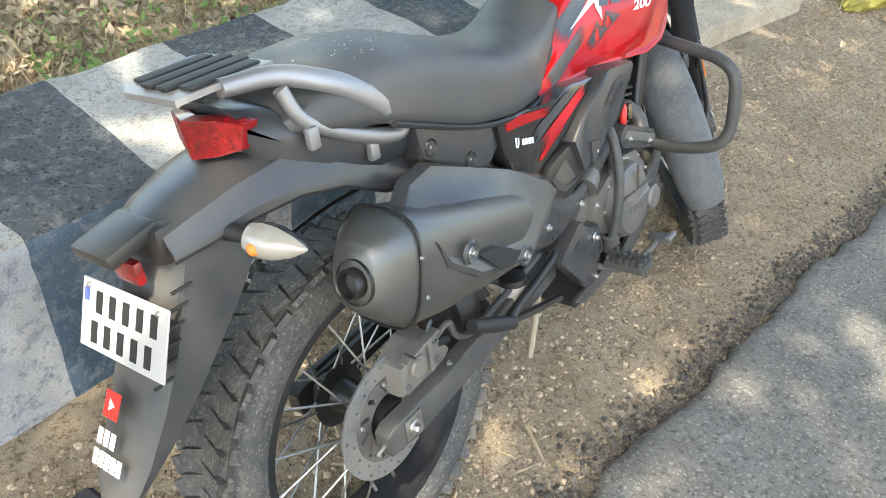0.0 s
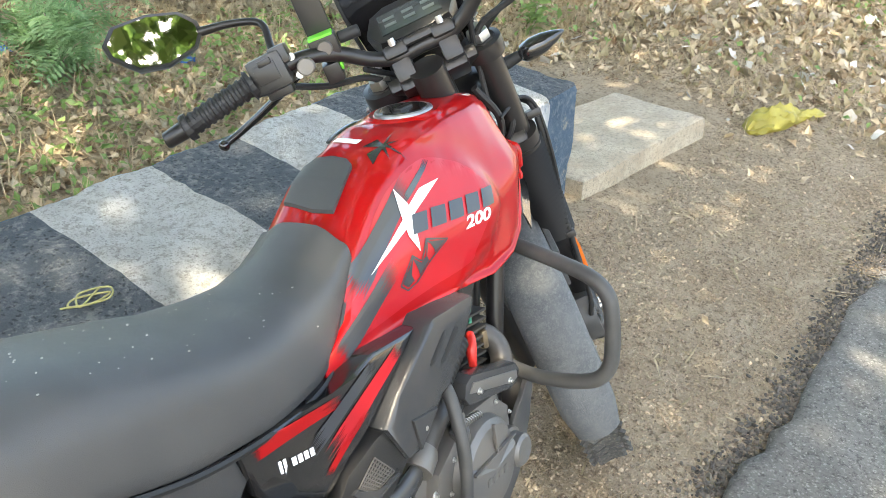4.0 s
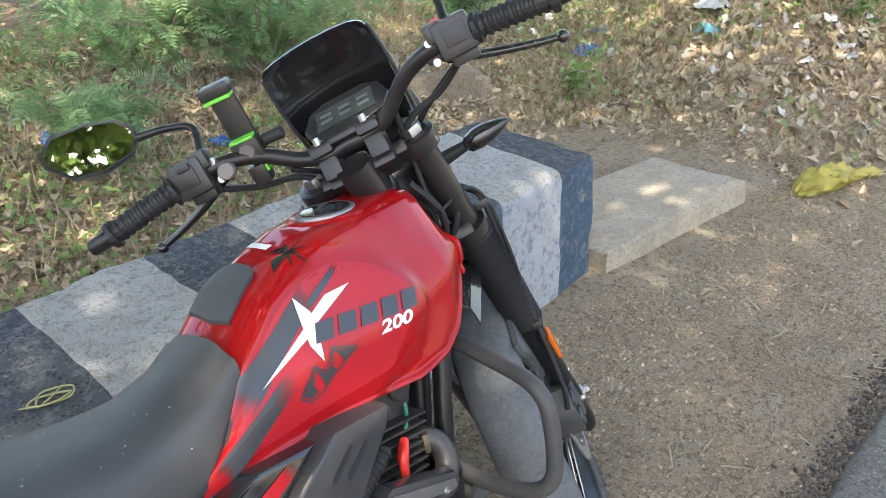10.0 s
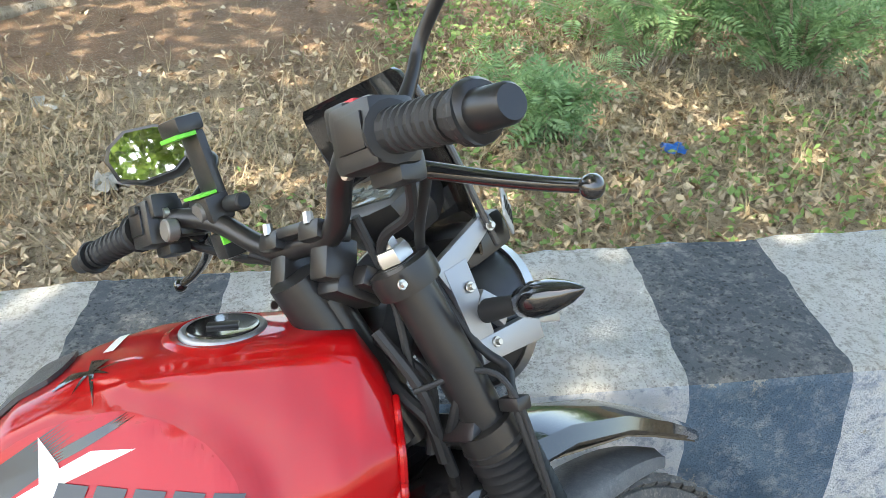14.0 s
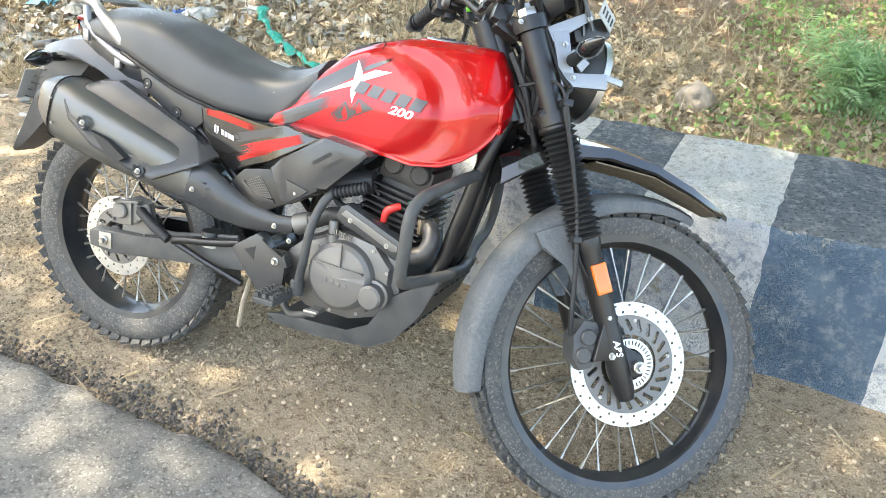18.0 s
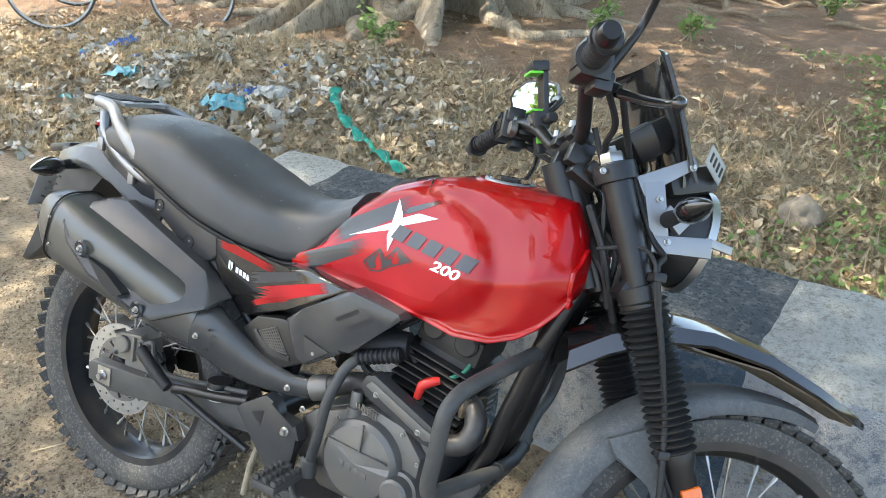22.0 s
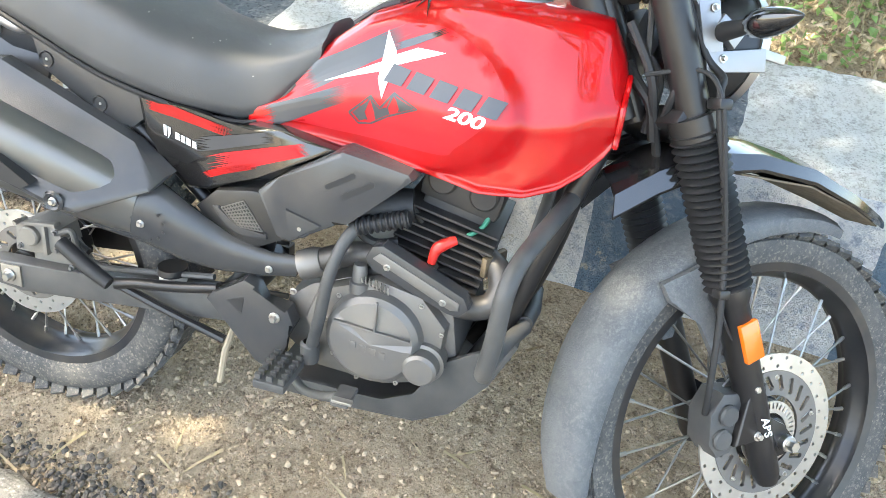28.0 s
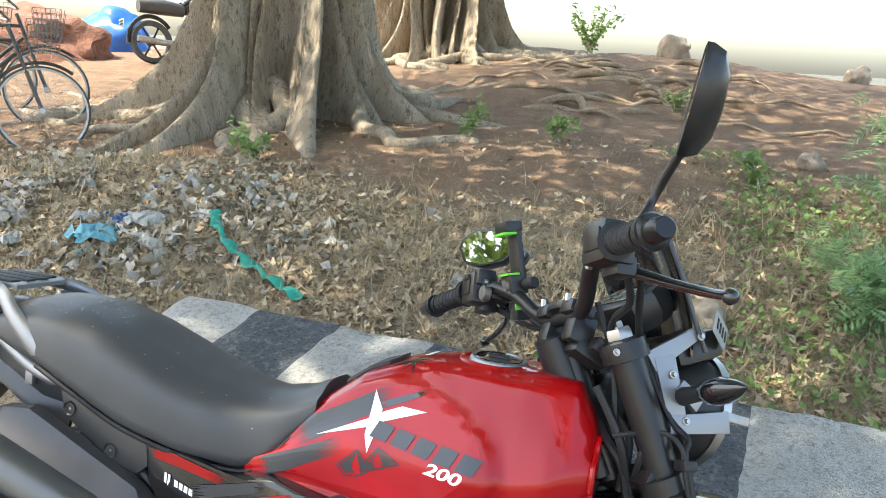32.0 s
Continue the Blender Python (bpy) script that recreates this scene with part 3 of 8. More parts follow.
def spots(count, xr, yr, size, lift=0.0, flat=0.35, dense=None, seed=0, clear=True):
    r = np.random.default_rng(seed)
    out = []
    while len(out) < count:
        x, y = r.uniform(*xr), r.uniform(*yr)
        if clear and not clear_of_block(x, y):
            continue
        if dense and r.random() > dense(x, y):
            continue
        s = r.uniform(*size)
        out.append((x, y, ground_z(x, y) + lift * s, r.normal(0, flat), r.uniform(0, 6.283), r.normal(0, flat), s))
    return out


def patch(x, y, f=0.9, off=0.0, sharp=3.0):
    return min(1.0, max(0.0, 0.5 + sharp * 0.5 * noise.noise((x * f + off, y * f, off))))


LITTER_LEAF = island_mat("dead_leaves", [(0.15, 0.09, 0.05), (0.38, 0.27, 0.16), (0.56, 0.45, 0.31), (0.25, 0.165, 0.10), (0.47, 0.38, 0.27)], 0.75)
DRY_GRASS = island_mat("dry_grass", [(0.27, 0.19, 0.115), (0.54, 0.44, 0.29), (0.40, 0.31, 0.195), (0.29, 0.24, 0.13)], 0.7, 0.2)
GREEN = island_mat("green_weeds", [(0.13, 0.22, 0.07), (0.25, 0.36, 0.12), (0.36, 0.44, 0.17), (0.19, 0.28, 0.09)], 0.55, 0.35)
FEATHER = island_mat("feathery_green_leaflets", [(0.20, 0.32, 0.15), (0.28, 0.42, 0.20), (0.36, 0.50, 0.27)], 0.55, 0.45)
PEBBLE = island_mat("grit_and_pebbles", [(0.27, 0.20, 0.14), (0.37, 0.29, 0.20), (0.12, 0.09, 0.065), (0.38, 0.30, 0.21), (0.34, 0.26, 0.18)], 0.9)
SCRAP = island_mat("plastic_and_paper_scraps", [(0.36, 0.30, 0.22), (0.24, 0.18, 0.12), (0.33, 0.27, 0.19), (0.17, 0.13, 0.09), (0.30, 0.24, 0.16), (0.21, 0.16, 0.11), (0.46, 0.43, 0.38), (0.28, 0.22, 0.15), (0.20, 0.38, 0.38), (0.23, 0.18, 0.12), (0.27, 0.21, 0.145), (0.38, 0.32, 0.24)], 0.6)
CANOPY = island_mat("tree_leaves", [(0.05, 0.09, 0.02), (0.10, 0.17, 0.04), (0.15, 0.24, 0.06)], 0.5, 0.5)
TAR = island_mat("broken_tar", [(0.04, 0.036, 0.032), (0.09, 0.08, 0.07), (0.06, 0.052, 0.045), (0.16, 0.13, 0.10)], 0.9)
CLAY = mat("red_brown_soil_heap", (0.30, 0.14, 0.09), 0.95, colour2=(0.17, 0.08, 0.055), scale=12, bump=1.0, bump_scale=30, distance=0.02)
ROCK = mat("pale_brown_rock", (0.42, 0.34, 0.26), 0.9, colour2=(0.28, 0.23, 0.18), scale=6, bump=0.8, bump_scale=40, distance=0.01)


# ---- trees ----
def big_tree(x, y, girth, height, flare, seed, label, root_count, crown_spots):
    """A fluted trunk that spreads into buttress roots, limbs above and a wide crown of leaves."""
    r = np.random.default_rng(seed)
    z0 = ground_z(x, y) - 0.25
    tree = thing("tree", label, "tree", m=Matrix.Translation((x, y, z0)))
    n, lobes = 420, [(a + r.normal(0, 0.045), r.uniform(0.45, 1.0), r.uniform(0.05, 0.095)) for a in np.linspace(0, 2 * math.pi, 31, endpoint=False)]
    rings = []
    for z in [0, 0.08, 0.16, 0.24, 0.32, 0.4, 0.5, 0.6, 0.7, 0.8, 0.9, 1.0, 1.15, 1.3, 1.45, 1.6, 1.8, 2.0, 2.2, 2.5, 2.8, 3.2, 3.6, 4.2, 5.0]:
        f = flare * math.exp(-z / 0.45) + 0.42 * math.exp(-z / 1.3)
        ring = []
        for k in range(n):
            a = 2 * math.pi * k / n
            ridge = max(h * math.exp(-(((a - c + math.pi + 0.12 * math.sin(z * 2 + c * 5)) % (2 * math.pi) - math.pi) / w) ** 2) for c, h, w in lobes)
            rad = girth * (1 + 0.46 * (ridge - 0.50) * (1 if z < 3 else 0.5) + 0.03 * noise.noise((math.cos(a) * 3, math.sin(a) * 3, z * 1.2 + seed)))
            rad += f * (0.12 + ridge) * 0.72 + 0.035 * noise.noise((math.cos(a) * 9, math.sin(a) * 9, z * 0.8 + seed)) + 0.02 * noise.noise((math.cos(a) * 24, math.sin(a) * 24, z * 2.5 + seed))
            ring.append((rad * math.cos(a), rad * math.sin(a), z))
        rings.append(ring)
    bm = loft(rings)
    part("trunk", bm, BARK, tree, angle=80)
    for k in range(root_count):
        a = lobes[k % len(lobes)][0] + r.normal(0, 0.12)
        pts, d, w = [], girth * 1.1, r.uniform(0.045, 0.10)
        steps = r.integers(5, 9)
        for j in range(steps):
            px, py = d * math.cos(a), d * math.sin(a)
            pz = ground_z(x + px, y + py) - z0 - 0.02 + 0.30 * math.exp(-j * 0.8) + r.normal(0, 0.02)
            pts.append((px, py, pz - (0.12 if j == steps - 1 else 0)))
            d += r.uniform(0.2, 0.4)
            a += r.normal(0, 0.15)
        part("root", tube(pts, [w * (1 - 0.75 * j / steps) + 0.015 for j in range(steps)], 9, steps * 4), BARK, tree, angle=80)
    tops = []
    for k in range(5):
        a = k * 1.26 + r.normal(0, 0.2)
        p = [(0, 0, 4.5), (0.9 * math.cos(a), 0.9 * math.sin(a), 5.4), (2.6 * math.cos(a), 2.6 * math.sin(a), 6.4), (5.0 * math.cos(a), 5.0 * math.sin(a), 7.0)]
        part("limb", tube(p, [girth * 0.5, girth * 0.33, girth * 0.2, 0.06], 10, 14), BARK, tree)
    rows = []
    for cx, cy, cz, rad, count in crown_spots:
        q = r.normal(0, 1, (count, 3))
        q *= (r.random(count) ** 0.4 / np.linalg.norm(q, axis=1))[:, None]
        q *= (rad, rad, rad * 0.42)
        for p in q:
            rows.append((cx + p[0] - x, cy + p[1] - y, cz + p[2] - z0, r.normal(0, 0.7), r.uniform(0, 6.28), r.normal(0, 0.7), r.uniform(0.13, 0.25)))
    scatter("crown", [leaf_shape(0.62, 0.12), leaf_shape(0.5, -0.1)], rows, CANOPY, tree, kind="")
    return tree


big_tree(-2.75, 6.05, 0.62, 5, 1.75, 3, "huge old fig tree with pale fluted trunk and buttress roots", 26,
         [(-3, 5.5, 6.6, 3.4, 6500), (1.2, 3.2, 6.4, 3.2, 4600), (-3.0, 0.5, 6.3, 3.0, 7500), (1.0, -1.0, 6.2, 2.8, 7500), (5.0, 2.5, 6.8, 3.0, 3000), (-6.5, 4.5, 6.4, 3.0, 700), (-6.0, 1.8, 6.4, 2.4, 2600), (-1.8, -3.2, 6.6, 2.4, 3400), (3.4, -3.2, 6.8, 2.2, 1400)])
big_tree(-2.95, 11.2, 0.76, 5, 1.3, 11, "old grey fig tree with knotted surface roots on the bank", 34,
         [(-2, 10.5, 7.0, 3.6, 4200), (2.6, 8.0, 7.0, 3.4, 4200), (6.5, 7.5, 7.2, 3.2, 3200)])


ROOT = grainy("brown_weathered_root", [(0.36, 0.27, 0.19), (0.29, 0.21, 0.145), (0.42, 0.33, 0.25), (0.2, 0.145, 0.1), (0.3, 0.23, 0.16)], big=2.0, mid=8, fine=40, speck=80, relief=((14, 0.03), (60, 0.02)))


def surface_roots():
    """Gnarled roots that lie bare along the washed-out bank."""
    r = np.random.default_rng(5)
    holder = thing("bare_roots", "tangle of bare weathered roots along the eroded earth bank", "tree roots")
    for k in range(30):
        x, y = r.uniform(-1.8, 0.8), r.uniform(7.2, 10.4)
        a, pts = r.normal(-0.15, 0.3), []
        n = r.integers(4, 9)
        for j in range(n):
            pts.append((x, y, ground_z(x, y) + r.uniform(-0.03, 0.07) - (0.15 if j in (0, n - 1) else 0)))
            x += 0.28 * math.cos(a)
            y += 0.28 * math.sin(a)
            a = a * 0.75 + r.normal(0, 0.45)
        w = r.uniform(0.022, 0.065)
        part("root", tube(pts, [w * (1 - 0.6 * j / n) * r.uniform(0.75, 1.25) for j in range(n)], 7, n * 4), ROOT, holder, angle=80)


surface_roots()


# ---- ground cover ----
def bank_only(x, y):
    return 1.0 if y > 1.45 or x > 4.0 else 0.0


def straw_zone(x, y):
    """Matted straw lies along the foot of the bank; the trodden earth above is almost bare."""
    return min(1.0, max(0.05, 1.0 - (y - 3.1 - 0.5 * noise.noise((x * 0.8, 3.0, 0)) - 0.42 * max(0.0, x)) * 1.2))


def green_zone(x, y):
    return patch(x, y, 0.8, 4.0, 4.0) * (1.0 if x > 0.6 else 0.35)


scatter("leaf_litter", [leaf_shape(0.5, 0.25), leaf_shape(0.7, -0.3), leaf_shape(0.35, 0.4)], spots(34000, (-5, 7.5), (1.2, 6.0), (0.025, 0.075), 0.15, 0.55, lambda x, y: bank_only(x, y) * (0.35 + 0.65 * patch(x, y, 0.7, 1.0)) * straw_zone(x, y), 1), LITTER_LEAF, label="dead brown leaves strewn over the bank", category="leaf litter")
scatter("dry_grass", [blade_shape(0.018, 0.35), blade_shape(0.02, -0.2), blade_shape(0.014, 0.6)], [(x, y, z + 0.015, 1.15 + 0.35 * t, a, 0.5 * b, s) for x, y, z, t, a, b, s in spots(42000, (-4.5, 8.0), (1.2, 5.6), (0.05, 0.16), 0.0, 0.8, lambda x, y: bank_only(x, y) * (0.25 + 0.75 * patch(x, y, 0.9, 8.0)) * straw_zone(x, y), 2)], DRY_GRASS, label="dry straw-coloured grass on the bank", category="grass")
scatter("green_weeds", [leaf_shape(0.6, 0.2), leaf_shape(0.45, 0.1), leaf_shape(0.8, 0.2)], spots(9000, (0.0, 8.0), (1.3, 5.6), (0.02, 0.05), 1.2, 0.6, lambda x, y: bank_only(x, y) * max(0.0, green_zone(x, y) - 0.35) * 1.5, 3), GREEN, label="low green weeds growing over the bank", category="weeds")


MOUND = lambda x, y: math.exp(-((x - 6.3) ** 2) / 3.5 - ((y - 0.8) ** 2) / 2.0)
scatter("mound_weeds", [leaf_shape(0.6, 0.2), leaf_shape(0.45, 0.1), leaf_shape(0.8, 0.2)], spots(3000, (4.2, 9.0), (-0.8, 3.0), (0.02, 0.05), 1.2, 0.6, lambda x, y: patch(x, y, 0.9, 14.0, 4.0) * min(1.0, 1.3 * MOUND(x, y)), 41), GREEN, label="green weeds growing over the rubbish mound", category="weeds")
scatter("mound_straw", [blade_shape(0.018, 0.35), leaf_shape(0.5, 0.3), blade_shape(0.014, 0.6)], [(x, y, z + 0.01, 1.1 + 0.4 * t, a, 0.5 * b, s) for x, y, z, t, a, b, s in spots(14000, (4.0, 9.0), (-0.8, 3.0), (0.04, 0.12), 0.0, 0.8, lambda x, y: min(1.0, 1.2 * MOUND(x, y)), 42)], DRY_GRASS, label="dry straw over the rubbish mound", category="straw")


scatter("mound_leaves", [leaf_shape(0.5, 0.25), leaf_shape(0.7, -0.3), leaf_shape(0.35, 0.4)], spots(13000, (3.9, 9.0), (-0.6, 3.0), (0.018, 0.05), 0.2, 0.6, lambda x, y: min(1.0, 1.3 * MOUND(x, y)), 45), LITTER_LEAF, label="dead brown leaves over the rubbish mound", category="leaf litter")
scatter("mound_rubbish", [crumple_shape(k, 4) for k in range(20, 26)], spots(800, (4.2, 8.5), (-0.5, 2.6), (0.015, 0.075), 0.3, 0.8, lambda x, y: MOUND(x, y) * patch(x, y, 1.3, 27.0), 46), island_mat("pale_plastic_scraps", [(0.55, 0.52, 0.47), (0.28, 0.22, 0.15), (0.64, 0.62, 0.58), (0.24, 0.18, 0.12), (0.42, 0.36, 0.28), (0.20, 0.36, 0.42), (0.33, 0.26, 0.18), (0.50, 0.46, 0.40)], 0.55), label="pale scraps of plastic and paper on the mound", category="rubbish")


scatter("tall_dry_grass", [blade_shape(0.012, 0.35), blade_shape(0.014, -0.25), blade_shape(0.01, 0.6)], spots(9000, (7.5, 15.0), (-1.0, 7.0), (0.15, 0.40), 0.0, 0.35, lambda x, y: 0.3 + 0.7 * patch(x, y, 0.6, 18.0), 43), DRY_GRASS, label="tall dry yellow grass beyond the rubbish mound", category="grass")


def shrub(name, x, y, tall, wide, count, seed, label, size=(0.10, 0.2), shapes=None, material=None):
    """A loose shrub: thin stems that fan out, each with feathered leaves."""
    r = np.random.default_rng(seed)
    z0 = ground_z(x, y)
    ob = thing(name, label, "shrub", m=Matrix.Translation((x, y, z0)))
    rows, stems = [], bmesh.new()
    for k in range(max(3, count // 45)):
        a, reach, up = r.uniform(0, 6.28), wide * r.uniform(0.4, 1.0), tall * r.uniform(0.5, 1.0)
        pts = [(0.03 * r.normal(), 0.03 * r.normal(), -0.03), (reach * 0.35 * math.cos(a), reach * 0.35 * math.sin(a), up * 0.6), (reach * math.cos(a), reach * math.sin(a), up)]
        tube(pts, [0.009, 0.006, 0.002], 5, 9, stems)
        for p in spline(pts, 46)[10:]:
            rows.append((p[0] + r.normal(0, 0.03), p[1] + r.normal(0, 0.03), p[2] + r.normal(0, 0.03), r.normal(0.1, 0.5), r.uniform(0, 6.28), r.normal(0, 0.5), r.uniform(*size)))
    part("stem", stems, BARK, ob)
    scatter("foliage", shapes or [frond_shape(8), frond_shape(6)], rows, material or FEATHER, ob, kind="")
    return ob


shrub("shrub", 2.7, 3.3, 0.75, 1.0, 800, 21, "feathery green thorn shrub growing on the bank")
shrub("shrub", 3.3, 3.0, 0.9, 1.1, 1300, 22, "feathery green thorn shrub growing on the bank")
shrub("shrub", 1.95, 2.6, 0.36, 0.4, 360, 23, "small feathery green seedling behind the block")
shrub("shrub", 4.9, 2.6, 0.8, 0.5, 600, 24, "thin green shrub beside the litter heap")
for k, (x, y, s) in enumerate([(-1.9, 4.0, 0.32), (0.0, 5.6, 0.22), (-0.75, 5.5, 0.3), (1.55, 4.7, 0.25), (0.85, 7.6, 0.3), (5.6, 0.2, 0.4), (6.2, -0.2, 0.35), (4.3, 1.5, 0.3)]):
    shrub("weed_plant", x, y, s, s * 0.7, 135, 30 + k, "small leafy green plant growing from the soil", (0.05, 0.10), [leaf_shape(0.5, 0.1)], GREEN)

scatter("pebbles", [grit_shape(1), grit_shape(2), grit_shape(3), grit_shape(4), grit_shape(5)], spots(34000, (-1.2, 4.8), (-1.1, 1.1), (0.003, 0.012), 0.1, 0.5, lambda x, y: (1.0 if y > road_edge(x) - 0.03 else 0.0) * (0.3 + 0.7 * patch(x, y, 2.0, 3.0)), 4), PEBBLE, label="loose grit and pebbles on the dirt verge", category="grit")
scatter("crumbs", [stone_shape(6), stone_shape(7), stone_shape(8)], spots(4200, (-1.2, 4.8), (-1.1, 1.1), (0.006, 0.02), -0.05, 0.6, lambda x, y: (1.0 if y > road_edge(x) else 0.0) * patch(x, y, 1.6, 9.0, 3.0), 44), island_mat("crumbs_of_earth", [(0.29, 0.22, 0.145), (0.38, 0.30, 0.21), (0.17, 0.125, 0.085), (0.40, 0.315, 0.22)], 0.95), label="crumbs of dry earth on the verge", category="earth")
scatter("clods", [stone_shape(4), stone_shape(5)], [s for s in spots(13000, (-1.5, 5.0), (-1.4, 0.1), (0.004, 0.018), 0.1, 0.6, lambda x, y: math.exp(-((y - road_edge(x) - 0.012) / 0.05) ** 2), 5)], TAR, label="crumbled bits of asphalt along the road edge", category="rubble")
scatter("straw", [blade_shape(0.03, 0.1), blade_shape(0.04, -0.2)], [(x, y, z + 0.006, 1.5 + 0.08 * t, a, 0, s) for x, y, z, t, a, _, s in spots(700, (-1.0, 4.6), (-0.9, 1.3), (0.03, 0.11), 0, 0.3, lambda x, y: (1.0 if y > road_edge(x) else 0.1) * (1.0 if x > 2.4 else 0.35), 6)], DRY_GRASS, label="bits of straw and dry twigs on the dirt", category="straw")


# ---- litter ----
def heap_spot(x, y):
    a = math.exp(-((x + 2.5) ** 2) / 1.8 - ((y - 2.6) ** 2) / 0.6)
    return min(1.0, a + 0.16 * math.exp(-((x - 5.9) ** 2) / 1.6 - ((y - 0.9) ** 2) / 1.4))


scatter("heap_straw", [blade_shape(0.02, 0.4), leaf_shape(0.5, 0.3)], spots(11000, (-5.5, 8.5), (-0.8, 5.0), (0.03, 0.09), 0.1, 1.0, lambda x, y: min(1.0, 0.4 * heap_spot(x, y) + 0.8 * math.exp(-((x - 6.2) ** 2) / 2.5 - ((y - 0.9) ** 2) / 2.0)), 18), LITTER_LEAF, label="straw and dead leaves over the rubbish heaps", category="straw")
scatter("scraps", [crumple_shape(k, 4) for k in range(6)], spots(4200, (-5.5, 8.0), (-0.6, 5.0), (0.015, 0.065), 0.25, 0.8, lambda x, y: 0.8 * heap_spot(x, y) * patch(x, y, 1.6, 5.0), 8), SCRAP, label="rubbish of torn plastic and paper heaped on the bank", category="rubbish")
BAGS = {
    "white": mat("white_plastic_film", (0.52, 0.51, 0.48), 0.35, var=0.3, scale=9),
    "cyan": mat("pale_blue_plastic_film", (0.16, 0.48, 0.58), 0.35, var=0.3, scale=9),
    "blue": mat("blue_plastic_film", (0.03, 0.16, 0.55), 0.3, var=0.3, scale=9),
    "green": mat("green_woven_plastic", (0.02, 0.36, 0.27), 0.5, var=0.3, scale=40, bump=0.5, bump_scale=300),
    "yellow": mat("yellow_woven_sack", (0.44, 0.37, 0.06), 0.6, var=0.45, scale=12, bump=0.6, bump_scale=250),
    "grey": mat("grey_cloth_rag", (0.45, 0.42, 0.37), 0.8, var=0.4, scale=8),
}


def bag(x, y, size, colour, seed, label, name="plastic_bag", category="plastic bag", tall=0.6):
    v, f = crumple_shape(seed, 9, tall)
    me = bpy.data.meshes.new(name)
    r = np.random.default_rng(seed)
    edge = np.minimum(1, (0.55 - np.abs(v[:, :2]).max(axis=1)) * 6)
    v[:, 2] = v[:, 2] * np.maximum(0.05, edge) - 0.02
    me.from_pydata(v.tolist(), [], f)
    me.materials.append(BAGS[colour])
    smooth(me, 60)
    ob = new(name, me)
    ob.matrix_world = Matrix.Translation((x, y, ground_z(x, y) + 0.004)) @ Matrix.Rotation(r.uniform(0, 6.28), 4, "Z") @ Matrix.Diagonal((size, size * r.uniform(0.6, 1.0), size, 1))
    return tagged(ob, label, category, "litter on the bank")


for k in range(66):
    g = np.random.default_rng(100 + k)
    cx, cy = ((-2.6, 2.7), (5.8, 1.0), (-1.9, 2.45))[k % 3]
    x, y = cx + g.normal(0, 0.7), cy + g.normal(0, 0.4)
    if clear_of_block(x, y) and (y > 1.5 or x > 4.6):
        c = ("white", "grey", "white", "cyan", "white", "blue", "grey")[k % 7]
        bag(x, y, (g.uniform(0.06, 0.13) if k % 4 else g.uniform(0.15, 0.24)), c, 100 + k, {"white": "crumpled dirty white plastic bag", "grey": "grey rag lying in the rubbish", "cyan": "torn pale blue plastic bag", "blue": "scrap of bright blue plastic sheet"}[c])
bag(-1.85, 2.32, 0.26, "cyan", 300, "large crumpled pale blue plastic bag on the rubbish")
bag(2.45, 2.45, 0.13, "blue", 302, "scrap of bright blue plastic sheet")
bag(1.9, 3.0, 0.12, "blue", 303, "scrap of bright blue plastic sheet")
bag(2.9, 1.55, 0.12, "cyan", 304, "torn pale blue plastic bag")


def ribbon():
    pts = spline([(-1.38, 2.72, 0.32), (-1.30, 2.60, 0.26), (-1.12, 2.44, 0.18), (-0.89, 2.29, 0.14), (-0.70, 2.2, 0.12), (-0.52, 2.12, 0.1)], 40)
    rows = [[], [], []]
    for k, p in enumerate(pts):
        w = 0.026 + 0.012 * math.sin(k * 0.9)
        z = ground_z(p[0], p[1]) + 0.035 + 0.015 * math.sin(k * 1.3)
        for j, s in enumerate((-1, 0, 1)):
            rows[j].append((p[0] + s * w * 0.7, p[1] + s * w * 0.7, z + (0.012 if s == 0 else 0) + 0.01 * noise.noise((k * 0.7, s * 2, 1))))
    ob = part("ribbon", loft(rows, closed=False, caps=False), BAGS["green"], None, angle=80)
    tagged(ob, "twisted strip of green woven plastic on the bank", "plastic strip")


ribbon()


def rock(x, y, size, seed, label, flat=0.8, material=None):
    bm = bmesh.new()
    bmesh.ops.create_icosphere(bm, subdivisions=3, radius=0.5)
    for v in bm.verts:
        d = v.co.normalized()
        v.co = d * (0.5 + 0.22 * noise.noise(d * 1.6 + Vector((seed, 0, 0))) + 0.05 * noise.noise(d * 6 + Vector((seed, 4, 0))))
        v.co.z *= flat
    ob = part("stone", bm, material or ROCK, None, angle=50)
    ob.matrix_world = Matrix.Translation((x, y, ground_z(x, y) + size * 0.22 * flat)) @ Matrix.Rotation(seed, 4, "Z") @ Matrix.Diagonal((size, size * 0.8, size, 1))
    tagged(ob, label, "stone", "stones on the bank")


for x, y, s, k, t in ((1.24, 2.45, 0.19, 1, "pale brown stone half sunk in the bank behind the block"), (1.95, 5.6, 0.22, 2, "small pale stone on the bank"), (0.62, 11.6, 0.55, 3, "angular rock on top of the earth bank"), (3.2, 12.0, 0.4, 4, "low stone on top of the earth bank"), (4.6, 12.4, 0.5, 5, "low stone on top of the earth bank"), (1.15, 10.0, 0.3, 6, "brown stone among the roots"), (-2.2, 4.1, 0.12, 7, "small stone on the soil"), (2.35, 4.9, 0.16, 8, "small pale stone on the bank"), (3.3, 1.5, 0.2, 9, "grey stone beside the slab"), (2.9, 1.35, 0.14, 10, "grey stone beside the slab")):
    rock(x, y, s, k, t)


